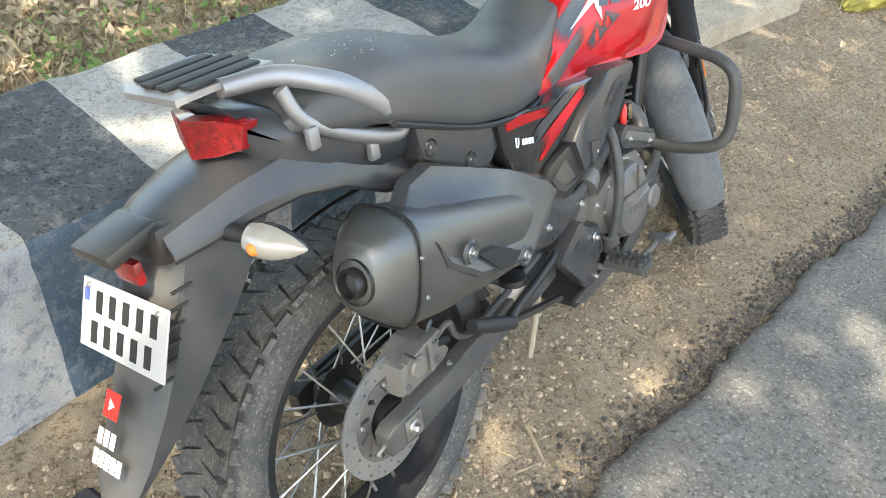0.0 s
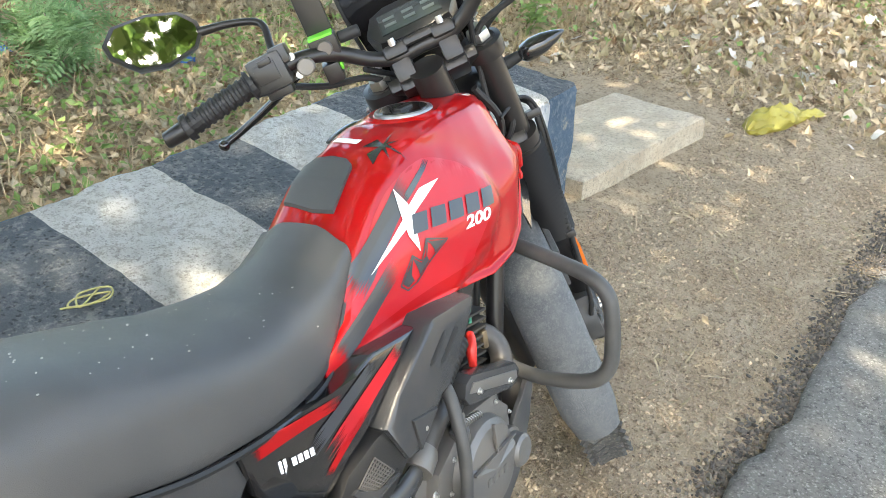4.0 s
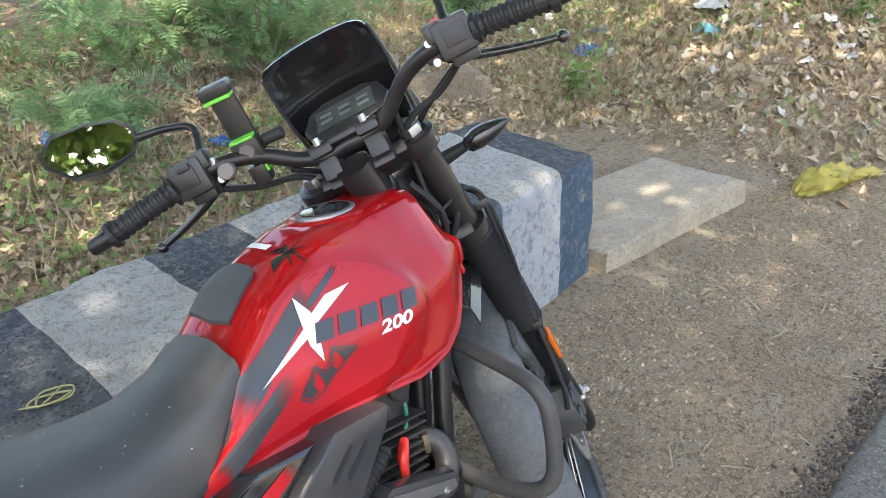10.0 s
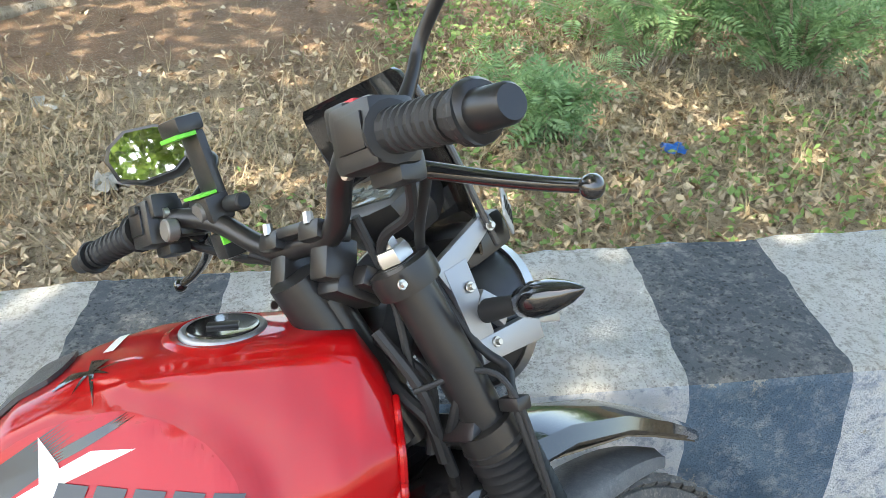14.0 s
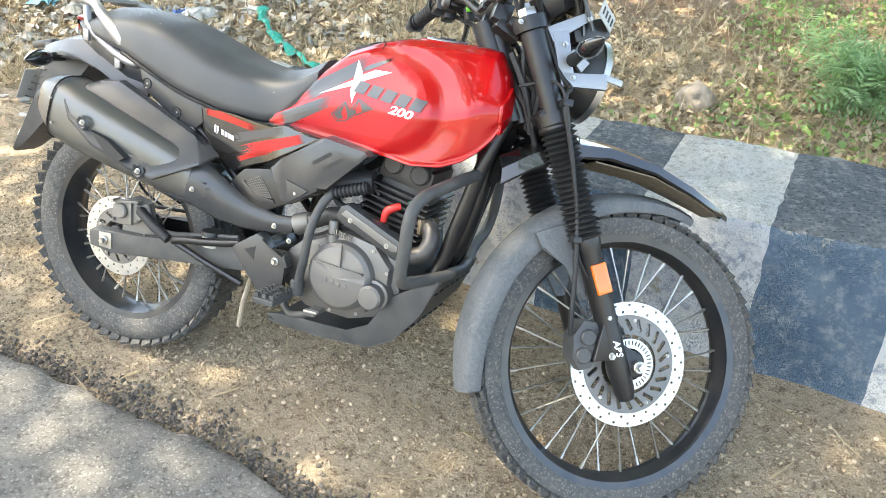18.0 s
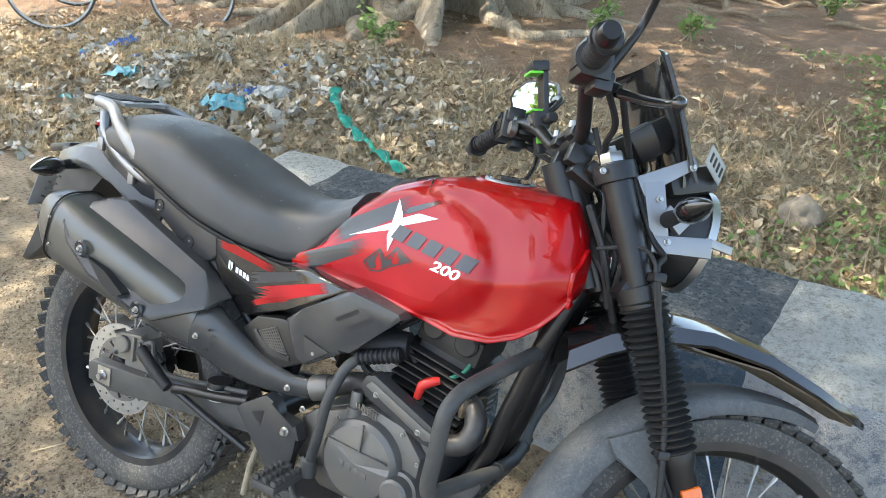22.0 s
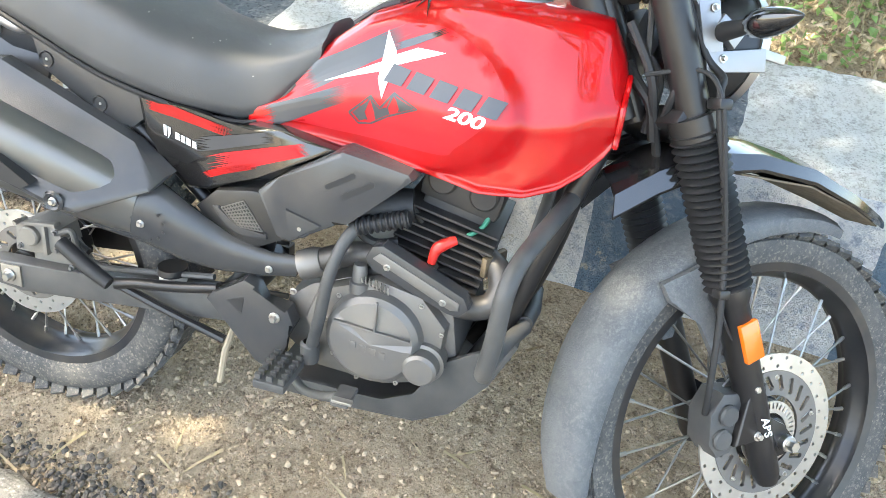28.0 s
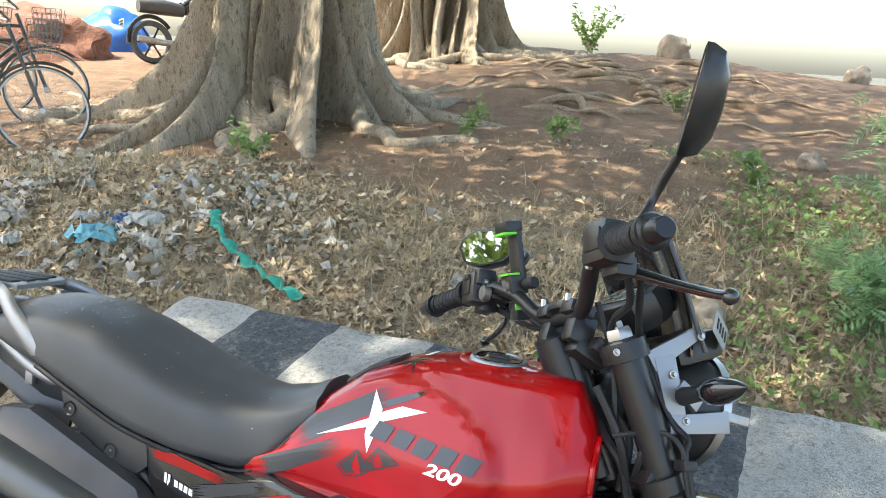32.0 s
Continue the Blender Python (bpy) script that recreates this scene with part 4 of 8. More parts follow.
def culvert():
    ob = thing("culvert", "weathered concrete culvert mouth half buried in the bank", "culvert", m=Matrix.Translation((3.65, 2.2, 0.14)) @ Matrix.Rotation(radians(-35), 4, "Z"))
    old = grainy("brown_weathered_concrete", [(0.24, 0.185, 0.125), (0.19, 0.145, 0.10), (0.29, 0.23, 0.165), (0.14, 0.105, 0.07), (0.34, 0.29, 0.22)], mid=7, fine=40, speck=90, relief=((25, 0.012), (120, 0.005)))
    for name, size, at in (("wall", (0.62, 0.16, 0.46), (0.12, 0.1, 0.04)), ("wing", (0.12, 0.4, 0.38), (-0.25, 0.26, 0.02)), ("wing", (0.12, 0.4, 0.38), (0.48, 0.26, 0.02))):
        bm = box(size, at, 0.02)
        bmesh.ops.subdivide_edges(bm, edges=bm.edges[:], cuts=3, use_grid_fill=True)
        for v in bm.verts:
            v.co += Vector((noise.noise(v.co * 6), noise.noise(v.co * 6 + Vector((5, 0, 0))), noise.noise(v.co * 6 + Vector((0, 5, 0))))) * 0.015
        part(name, bm, old, ob)


culvert()


# ---- motorcycle ----
STAND = Matrix.Translation((0.005, -0.018, 0.043)) @ Matrix.Rotation(radians(-0.6), 4, "Z") @ Matrix.Rotation(radians(-9.8), 4, "X") @ Matrix.Scale(0.978, 4)
bike = thing("motorcycle", "parked red and black adventure motorcycle on its side stand", "motorcycle", m=STAND)
HEAD, RAKE, STEER = Vector((0.97, 0, 0.98)), 27.0, 39.0
AXIS = Vector((-math.sin(radians(RAKE)), 0, math.cos(radians(RAKE))))
STEERED = Matrix.Translation(HEAD) @ Matrix.Rotation(radians(STEER), 4, AXIS) @ Matrix.Translation(-HEAD)


def plate_with_holes(outer, holes, y0, y1):
    """A flat plate in x and z with round holes; outer and holes are lists of points."""
    bm = bmesh.new()
    loops = []
    for loop in [outer] + holes:
        vs = [bm.verts.new((x, y0, z)) for x, z in loop]
        loops += [bm.edges.new((vs[i], vs[(i + 1) % len(vs)])) for i in range(len(vs))]
    bmesh.ops.triangle_fill(bm, use_beauty=True, use_dissolve=False, edges=loops)
    got = bmesh.ops.extrude_face_region(bm, geom=bm.faces[:])
    for v in got["geom"]:
        if isinstance(v, bmesh.types.BMVert):
            v.co.y = y1
    return bm


def circle(cx, cz, r, n=10):
    return [(cx + r * math.cos(2 * math.pi * k / n), cz + r * math.sin(2 * math.pi * k / n)) for k in range(n)]


def wheel(name, cx, cz, r, wide, rim, m, knob, label):
    """Spoked wheel: hub, rim, tyre with knobs, spokes laced to both flanges."""
    mm = m @ Matrix.Translation((cx, 0, cz))
    hub = part(name, lathe([(0.012, -0.085), (0.030, -0.08), (0.032, -0.055), (0.055, -0.050), (0.058, -0.044), (0.034, -0.036), (0.028, 0.0), (0.034, 0.036), (0.058, 0.044), (0.055, 0.050), (0.032, 0.055), (0.03, 0.08), (0.012, 0.085)], 32), MATT, bike, label, m=mm)
    w = wide * 0.40
    part("rim", lathe([(rim - 0.022, -w * 0.35), (rim - 0.026, 0), (rim - 0.022, w * 0.35), (rim - 0.012, w * 0.7), (rim - 0.010, w), (rim + 0.006, w + 0.003), (rim + 0.008, w - 0.004), (rim - 0.004, w * 0.6), (rim - 0.008, 0), (rim - 0.004, -w * 0.6), (rim + 0.008, -w + 0.004), (rim + 0.006, -w - 0.003), (rim - 0.010, -w), (rim - 0.012, -w * 0.7)], 72, closed=True), mat("black_anodised_rim", (0.05, 0.055, 0.065), 0.28, metal=0.8, dust=0.15), hub, m=mm)
    h = wide / 2
    s = r - rim
    tyre = part("tyre", lathe([(rim, -w), (rim + s * 0.18, -h * 0.93), (rim + s * 0.42, -h), (rim + s * 0.68, -h * 0.97), (r - 0.017, -h * 0.80), (r - 0.009, -h * 0.5), (r - 0.007, 0), (r - 0.009, h * 0.5), (r - 0.017, h * 0.80), (rim + s * 0.68, h * 0.97), (rim + s * 0.42, h), (rim + s * 0.18, h * 0.93), (rim, w)], 72), RUBBER, hub, m=mm)
    bm = bmesh.new()
    n = int(2 * math.pi * r / knob)
    for k in range(n):
        for lane, (y, tilt, rr, lx, ly) in enumerate(((-h * 0.27, -0.12, r - 0.0080, 0.82, 0.58), (h * 0.27, 0.12, r - 0.0080, 0.82, 0.58), (-h * 0.76, -0.62, r - 0.0175, 0.70, 0.52), (h * 0.76, 0.62, r - 0.0175, 0.70, 0.52))):
            a = 2 * math.pi * (k + (0.5 if lane in (1, 2) else 0.0)) / n
            turn = Matrix.Rotation(-a, 4, "Y") @ Matrix.Translation((rr, y, 0)) @ Matrix.Rotation(tilt * -1, 4, "Z") @ Matrix.Rotation(0.35 if y > 0 else -0.35, 4, "X")
            box((0.0105 if lane < 2 else 0.008, wide * ly * 0.70, knob * lx), (0, 0, 0), 0.0, turn, bm)
    part("tread", bm, RUBBER, tyre, m=mm)
    shared = None
    for k in range(32):
        side = -1 if k % 2 else 1
        a = 2 * math.pi * k / 32
        b = a + (0.42 if (k // 2) % 2 else -0.42)
        p, q = (0.052 * math.cos(b), side * 0.046, 0.052 * math.sin(b)), ((rim - 0.022) * math.cos(a), side * 0.004, (rim - 0.022) * math.sin(a))
        d = Vector(p) - Vector(q)
        bm = tube([p, q], 0.0021, 6)
        tube([q, tuple(Vector(q) + d.normalized() * 0.02)], 0.0038, 6, None, bm)
        part("spoke", bm, STEEL, hub, m=mm)
    return hub, mm


def brake_disc(hub, mm, y, r_out, r_in, holes, carrier, lobes, bright):
    ring, n = [], 64
    dots = [circle(rr * math.cos(a), rr * math.sin(a), 0.0034, 7) for k in range(holes) for rr, a in (((r_out + r_in) / 2 + (0.0075 if k % 2 else -0.0075), 2 * math.pi * k / holes),)]
    bm = plate_with_holes(circle(0, 0, r_out, n), [circle(0, 0, r_in, n)] + dots, y, y - 0.004)
    disc = part("brake_disc", bm, bright, hub, "drilled steel brake disc", m=mm)
    slots = []
    for k in range(lobes):
        a = 2 * math.pi * k / lobes
        rm, q = (r_in + carrier) / 2, (r_in - carrier) * 0.30
        ca, sa = math.cos(a), math.sin(a)
        cb, sb = math.cos(a + 0.5), math.sin(a + 0.5)
        w = 0.0045
        slots.append([(rm * ca + u * cb * q - v * sb * w, rm * sa + u * sb * q + v * cb * w) for u, v in ((-1, -1), (1, -1), (1.15, 0), (1, 1), (-1, 1), (-1.15, 0))])
    part("disc_carrier", plate_with_holes(circle(0, 0, r_in - 0.0005, n), slots + [circle(0, 0, carrier, n)], y + 0.001, y - 0.005), DARK_METAL, disc, m=mm)
    for k in range(5):
        a = 2 * math.pi * k / 5 + 0.3
        bolt((r_in - 0.012) * math.cos(a), y - 0.004, (r_in - 0.012) * math.sin(a), 0.0055, disc, m=mm, label="")
    return disc


DISC = mat("polished_brake_steel", (0.60, 0.60, 0.59), 0.30, metal=0.9, var=0.12, scale=40)
rear, RM = wheel("rear_wheel", 0.0, 0.325, 0.322, 0.118, 0.236, Matrix(), 0.039, "black spoked rear wheel with a dusty knobbly tyre")
front, FM = wheel("front_wheel", 1.361, 0.305, 0.345, 0.086, 0.280, STEERED, 0.034, "black spoked front wheel with a dusty block-tread tyre")
brake_disc(rear, RM, -0.066, 0.110, 0.078, 36, 0.045, 12, DISC)
fdisc = brake_disc(front, FM, -0.062, 0.138, 0.109, 48, 0.066, 22, DISC)
slots = [[(rr * math.cos(a + d), rr * math.sin(a + d)) for rr, d in ((0.043, -0.035), (0.053, -0.03), (0.053, 0.03), (0.043, 0.035))] for a in np.linspace(0, 2 * math.pi, 36, endpoint=False)]
part("sensor_ring", plate_with_holes(circle(0, 0, 0.057, 48), slots + [circle(0, 0, 0.036, 32)], -0.068, -0.071), DISC, fdisc, "slotted steel sensor ring", m=FM)


# -- tank: a loft of rounded sections from the seat to the steering head
def tank_half(x):
    """Half width at the belly, height of belly, top and bottom, and half width of the top, for a section at x."""
    k = [0.478, 0.55, 0.60, 0.66, 0.72, 0.79, 0.86, 0.93, 0.975, 1.005, 1.03, 1.045]
    top = np.interp(x, k, [0.728, 0.805, 0.858, 0.905, 0.930, 0.946, 0.951, 0.950, 0.949, 0.943, 0.900, 0.858])
    bot = np.interp(x, k, [0.701, 0.704, 0.705, 0.702, 0.697, 0.690, 0.684, 0.692, 0.711, 0.735, 0.765, 0.792])
    wide = np.interp(x, k, [0.098, 0.101, 0.103, 0.106, 0.113, 0.126, 0.136, 0.134, 0.126, 0.115, 0.104, 0.096])
    crown = np.interp(x, k, [0.078, 0.077, 0.075, 0.073, 0.072, 0.072, 0.072, 0.069, 0.062, 0.055, 0.056, 0.060])
    return float(top), float(bot), float(wide), float(crown)


def tank_ring(x, n=88):
    top, bot, wide, crown = tank_half(x)
    belly = bot + (top - bot) * 0.36
    pts = [(0.0, top), (crown * 0.7, top - 0.002), (crown, top - 0.012), (crown + 0.010, top - 0.022), (crown + (wide - crown) * 0.58, top - (top - belly) * 0.50), (wide, belly + 0.02), (wide + 0.001, belly - 0.012), (wide * 0.972, bot + 0.022), (wide * 0.960, bot + 0.009), (wide * 0.985, bot + 0.004), (wide * 0.978, bot - 0.002), (wide * 0.80, bot), (0.0, bot + 0.008)]
    half = spline(pts, n // 2 + 1)
    return [(x, -p[0], p[1]) for p in half] + [(x, p[0], p[1]) for p in half[-2:0:-1]]


tank_bm = loft([tank_ring(x) for x in np.concatenate([[0.478, 0.486], np.linspace(0.50, 1.03, 84), [1.039, 1.045]])])
for v in tank_bm.verts:
    # the raised badge field: a soft step along its curved front edge
    x, y, z = v.co
    d = math.hypot((x - 0.70) / 0.205, (z - 0.80) / 0.112)
    if x > 0.62 and z < 0.93:
        v.co.y *= 1 - 0.115 * (1 - 1 / (1 + math.exp((d - 1.02) * 42))) * (0 if d < 0.5 else 1) * max(0.0, 1 - max(0, d - 1.0) * 2.6)
tank = part("fuel_tank", tank_bm, RED, bike, "glossy red fuel tank", angle=60)
from mathutils.bvhtree import BVHTree

TANK_BVH = BVHTree.FromPolygons([v.co[:] for v in tank.data.vertices], [tuple(p.vertices) for p in tank.data.polygons])


def pressed(bm, bvh, lift, grain=0.012):
    """Lays a flat figure in x and z onto the camera-side surface behind it."""
    for _ in range(4):
        long = [e for e in bm.edges if e.calc_length() > grain]
        if not long:
            break
        bmesh.ops.subdivide_edges(bm, edges=long, cuts=1)
        bmesh.ops.triangulate(bm, faces=bm.faces[:])
    for v in bm.verts:
        hit = bvh.ray_cast(Vector((v.co.x, -1.0, v.co.z)), Vector((0, 1, 0)))
        if hit[0] is None:
            near = bvh.find_nearest(Vector((v.co.x, -0.12, v.co.z)))
            hit = near
        nrm = hit[1] if hit[1].y < 0 else -hit[1]
        v.co = hit[0] + nrm * lift
    return bm


def figure(*polys):
    bm = bmesh.new()
    for poly in polys:
        vs = [bm.verts.new((x, 0, z)) for x, z in poly]
        bm.faces.new(vs)
    bmesh.ops.triangulate(bm, faces=bm.faces[:])
    return bm


def lettering(text, x, z, size, turn, shear=0.0):
    """Letters as a flat mesh in x and z."""
    c = bpy.data.curves.new("t", "FONT")
    c.body, c.size, c.shear, c.offset = text, size, shear, size * 0.03
    ob = new("t", c)
    me = bpy.data.meshes.new_from_object(ob.evaluated_get(bpy.context.evaluated_depsgraph_get()))
    bm = bmesh.new()
    bm.from_mesh(me)
    bpy.data.objects.remove(ob)
    bpy.data.meshes.remove(me)
    bpy.data.curves.remove(c)
    bm.transform(Matrix.Translation((x, 0, z)) @ Matrix.Rotation(radians(turn), 4, "Y") @ Matrix.Rotation(radians(90), 4, "X"))
    return bm


def brush(p0, p1, w0, w1, n, jag0, jag1, seed):
    """A dry brush stroke from p0 to p1 with long torn teeth at both ends and nicked sides, as one flat figure."""
    r = np.random.default_rng(seed)
    a, b = np.array(p0), np.array(p1)
    d = (b - a) / np.linalg.norm(b - a)
    q = np.array((-d[1], d[0]))
    bm = bmesh.new()
    rows = []
    for k in range(2 * n + 1):
        u = k / n - 1
        tooth = r.uniform(0.35, 1.0) if k % 2 else r.uniform(-0.5, 0.0)
        s, e = a + q * w0 * u - d * jag0 * tooth, b + q * w1 * u + d * jag1 * (r.uniform(0.2, 0.6) if k % 2 else -r.uniform(0.3, 0.9))
        side = r.uniform(-0.0012, 0.0012) if k in (0, 2 * n) else 0.0
        rows.append([bm.verts.new((*np.insert(s + (e - s) * f + q * (side if 0 < f < 1 else 0.0), 1, 0.0),)) for f in (0.0, 0.33, 0.66, 1.0)])
    for one, two in zip(rows, rows[1:]):
        for i in range(3):
            bm.faces.new((one[i], one[i + 1], two[i + 1], two[i]))
    bmesh.ops.triangulate(bm, faces=bm.faces[:])
    return bm


def lines(width, *paths):
    polys = []
    for path in paths:
        for (x0, z0), (x1, z1) in zip(path, path[1:]):
            n = math.hypot(x1 - x0, z1 - z0)
            ox, oz = -(z1 - z0) / n * width / 2, (x1 - x0) / n * width / 2
            polys.append([(x0 - ox, z0 - oz), (x1 - ox * 0.6, z1 - oz * 0.6), (x1 + ox * 0.6, z1 + oz * 0.6), (x0 + ox, z0 + oz)])
    return figure(*polys)


field = [(0.515, 0.731), (0.59, 0.811), (0.650, 0.870), (0.705, 0.896), (0.775, 0.904), (0.839, 0.878), (0.870, 0.848), (0.880, 0.820), (0.858, 0.785), (0.820, 0.745), (0.795, 0.728), (0.668, 0.727), (0.595, 0.727)]
fieldc = [(p[0], p[1]) for p in spline(field + field[:1], 60)[:-1]]
part("badge_field", pressed(figure(fieldc), TANK_BVH, 0.0006), PINK, tank, "pinkish red sticker field")
part("brush_stroke", pressed(brush((0.580, 0.800), (0.712, 0.880), 0.0185, 0.015, 12, 0.030, 0.035, 3), TANK_BVH, 0.0011), DECAL_GREY, tank, "charcoal brush-stroke graphic")
part("brush_stroke", pressed(brush((0.520, 0.730), (0.632, 0.785), 0.0170, 0.013, 11, 0.020, 0.045, 5), TANK_BVH, 0.0011), DECAL_GREY, tank, "charcoal brush-stroke graphic")
part("brush_fleck", pressed(brush((0.712, 0.868), (0.775, 0.898), 0.0050, 0.004, 4, 0.02, 0.02, 8), TANK_BVH, 0.0014), GLOSS_BLACK, tank, "black brush fleck")
part("cross_mark", pressed(figure([(0.601, 0.798), (0.689, 0.842), (0.708, 0.855), (0.742, 0.871), (0.785, 0.871), (0.716, 0.843), (0.701, 0.833)]), TANK_BVH, 0.0017, 0.008), WHITE, tank, "white sliver of a crossed mark")
part("cross_mark", pressed(figure([(0.693, 0.887), (0.710, 0.860), (0.710, 0.842), (0.698, 0.792), (0.688, 0.818), (0.691, 0.843)]), TANK_BVH, 0.0021, 0.008), WHITE, tank, "white sliver of a crossed mark")
for k in range(5):
    x, z = 0.697 + 0.0372 * k, 0.8205 - 0.0038 * k
    part("badge_bar", pressed(figure([(x, z - 0.003), (x + 0.029, z - 0.006), (x + 0.041, z + 0.0185), (x + 0.012, z + 0.0225)]), TANK_BVH, 0.0024, 0.008), DECAL_GREY, tank, "dark slanted badge bar")
num = lettering("200", 0, 0, 0.0245, 0, 0.25)
num.transform(Matrix.Translation((0.797, 0, 0.7875)) @ Matrix.Rotation(radians(5), 4, "Y") @ Matrix.Diagonal((1.6, 1, 1, 1)))
part("number_mark", pressed(num, TANK_BVH, 0.0018, 0.02), WHITE, tank, "white figures 200")
part("mountain_fill", pressed(figure([(0.652, 0.762), (0.664, 0.751), (0.676, 0.756), (0.671, 0.768), (0.678, 0.786)], [(0.684, 0.786), (0.696, 0.776), (0.706, 0.781), (0.711, 0.771), (0.690, 0.758), (0.694, 0.767)], [(0.719, 0.799), (0.734, 0.786), (0.729, 0.779), (0.752, 0.789), (0.738, 0.793)]), TANK_BVH, 0.0012, 0.008), DECAL_GREY, tank, "dark facets of the mountain drawing")
for stroke in ([(0.647, 0.761), (0.680, 0.793), (0.697, 0.778), (0.716, 0.804), (0.756, 0.789)], [(0.647, 0.761), (0.662, 0.747), (0.683, 0.751), (0.712, 0.769), (0.756, 0.789)], [(0.680, 0.792), (0.671, 0.766), (0.677, 0.755)], [(0.680, 0.792), (0.690, 0.766)], [(0.716, 0.802), (0.708, 0.780), (0.712, 0.771)], [(0.716, 0.802), (0.732, 0.786), (0.726, 0.779)], [(0.664, 0.775), (0.660, 0.755)]):
    part("mountain_mark", pressed(lines(0.0032, stroke), TANK_BVH, 0.0014, 0.008), DECAL_GREY, tank, "dark stroke of a mountain drawing")
ring = tank_ring(1.040)
part("tank_lip", tube([(1.0425, p[1] * 1.012, p[2]) for p in ring[4:41]], 0.0048, 8), RED, tank)
part("tank_lip", tube([(1.0425, -p[1] * 1.012, p[2]) for p in ring[4:41]], 0.0048, 8), RED, tank)
# top of the tank: filler cap, pad, compass mark
cap_m = Matrix.Translation((0.865, 0.0, 0.951)) @ Matrix.Rotation(radians(1), 4, "Y")
cap = part("filler_cap", lathe([(0.0001, 0.001), (0.035, 0.001), (0.040, 0.002), (0.043, 0.003), (0.0455, 0.002), (0.047, 0.000), (0.048, -0.012)], 40, axis="Z"), [SILVER], tank, "silver ringed filler cap", m=cap_m)
part("cap_centre", lathe([(0.0001, 0.0025), (0.030, 0.0028), (0.038, 0.0035), (0.040, 0.001)], 32, axis="Z"), GLOSS_BLACK, cap, "black cap centre", m=cap_m)
part("lock_cover", box((0.034, 0.014, 0.004), (0, 0, 0.004), 0.0015), MATT, cap, m=cap_m)
part("tank_collar", lathe([(0.048, -0.02), (0.049, -0.003), (0.056, -0.001), (0.064, -0.005), (0.072, -0.02)], 40, axis="Z"), RED, tank, m=cap_m)


def on_top(poly, lift, grain=0.012):
    bm = figure(poly)
    for _ in range(4):
        long = [e for e in bm.edges if e.calc_length() > grain]
        if long:
            bmesh.ops.subdivide_edges(bm, edges=long, cuts=1)
            bmesh.ops.triangulate(bm, faces=bm.faces[:])
    for v in bm.verts:
        hit = TANK_BVH.ray_cast(Vector((v.co.x, v.co.z, 1.5)), Vector((0, 0, -1)))
        if hit[0] is None:
            hit = TANK_BVH.find_nearest(Vector((v.co.x, v.co.z, 0.9)))
        v.co = hit[0] + (hit[1] if hit[1].z > 0 else -hit[1]) * lift
    return bm


pad = on_top([(0.624, -0.036), (0.66, -0.034), (0.690, -0.026), (0.700, -0.010), (0.704, 0.02), (0.700, 0.048), (0.685, 0.060), (0.630, 0.058), (0.622, 0.0)], 0.006)
got = bmesh.ops.extrude_face_region(pad, geom=pad.faces[:])
for v in got["geom"]:
    if isinstance(v, bmesh.types.BMVert):
        v.co.z -= 0.006
part("tank_pad", pad, VINYL, tank, "black rubber tank pad")
star = []
for k in range(16):
    a, rr = 2 * math.pi * k / 16, (0.048 if k % 4 == 0 else (0.034 if k % 2 == 0 else 0.0065))
    star.append((0.738 + rr * math.cos(a + 0.2) * 0.8, -0.047 + rr * math.sin(a + 0.2) * 0.7))
part("compass_mark", on_top(star, 0.0012, 0.008), GLOSS_BLACK, tank, "black compass-star sticker")
part("paper_label", on_top([(0.738, 0.000), (0.750, -0.002), (0.756, 0.05), (0.744, 0.052)], 0.0012), WHITE, tank, "small pale label")

# -- seat: one long saddle, narrow at the tank
seat_rings = []
for s in np.linspace(0, 1, 40):
    x = -0.10 + 0.688 * s
    top = float(np.interp(x, [-0.10, -0.085, -0.06, -0.01, 0.09, 0.18, 0.28, 0.36, 0.42, 0.48, 0.54, 0.60, 0.635], [0.880, 0.903, 0.917, 0.929, 0.929, 0.911, 0.875, 0.848, 0.836, 0.833, 0.848, 0.880, 0.902]))
    low = float(np.interp(x, [-0.10, -0.05, 0.05, 0.15, 0.24, 0.36, 0.46, 0.50, 0.56, 0.635], [0.862, 0.850, 0.828, 0.788, 0.752, 0.726, 0.712, 0.725, 0.790, 0.868]))
    wide = float(np.interp(x, [-0.10, -0.07, 0.0, 0.1, 0.2, 0.3, 0.4, 0.5, 0.58, 0.635], [0.070, 0.105, 0.125, 0.130, 0.132, 0.131, 0.120, 0.096, 0.082, 0.074]))
    h = top - low
    pts = [(0, top), (wide * 0.45, top - 0.004), (wide * 0.78, top - 0.020), (wide * 0.95, top - 0.25 * h - 0.012), (wide, low + 0.30 * h), (wide * 0.97, low), (wide * 0.6, low - 0.004), (0, low - 0.004)]
    half = spline(pts, 17)
    seat_rings.append([(x, -p[0], p[1]) for p in half] + [(x, p[0], p[1]) for p in half[-2:0:-1]])
seat_bm = loft(seat_rings)
for v in seat_bm.verts:
    v.co += Vector((0, 0, 0.0025 * noise.noise(v.co * 14)))
seat = part("seat", seat_bm, VINYL, bike, "long black vinyl saddle with dusty specks", angle=70)
for s in (-1, 1):
    part("seat_edge", tube([(0.06, s * 0.128, 0.822), (0.15, s * 0.130, 0.785), (0.25, s * 0.131, 0.747), (0.36, s * 0.124, 0.722), (0.455, s * 0.104, 0.708), (0.50, s * 0.094, 0.722), (0.56, s * 0.083, 0.790)], 0.0045, 6, 30), GRIP_AND_SHADE, seat)
grains = []
gr = np.random.default_rng(12)
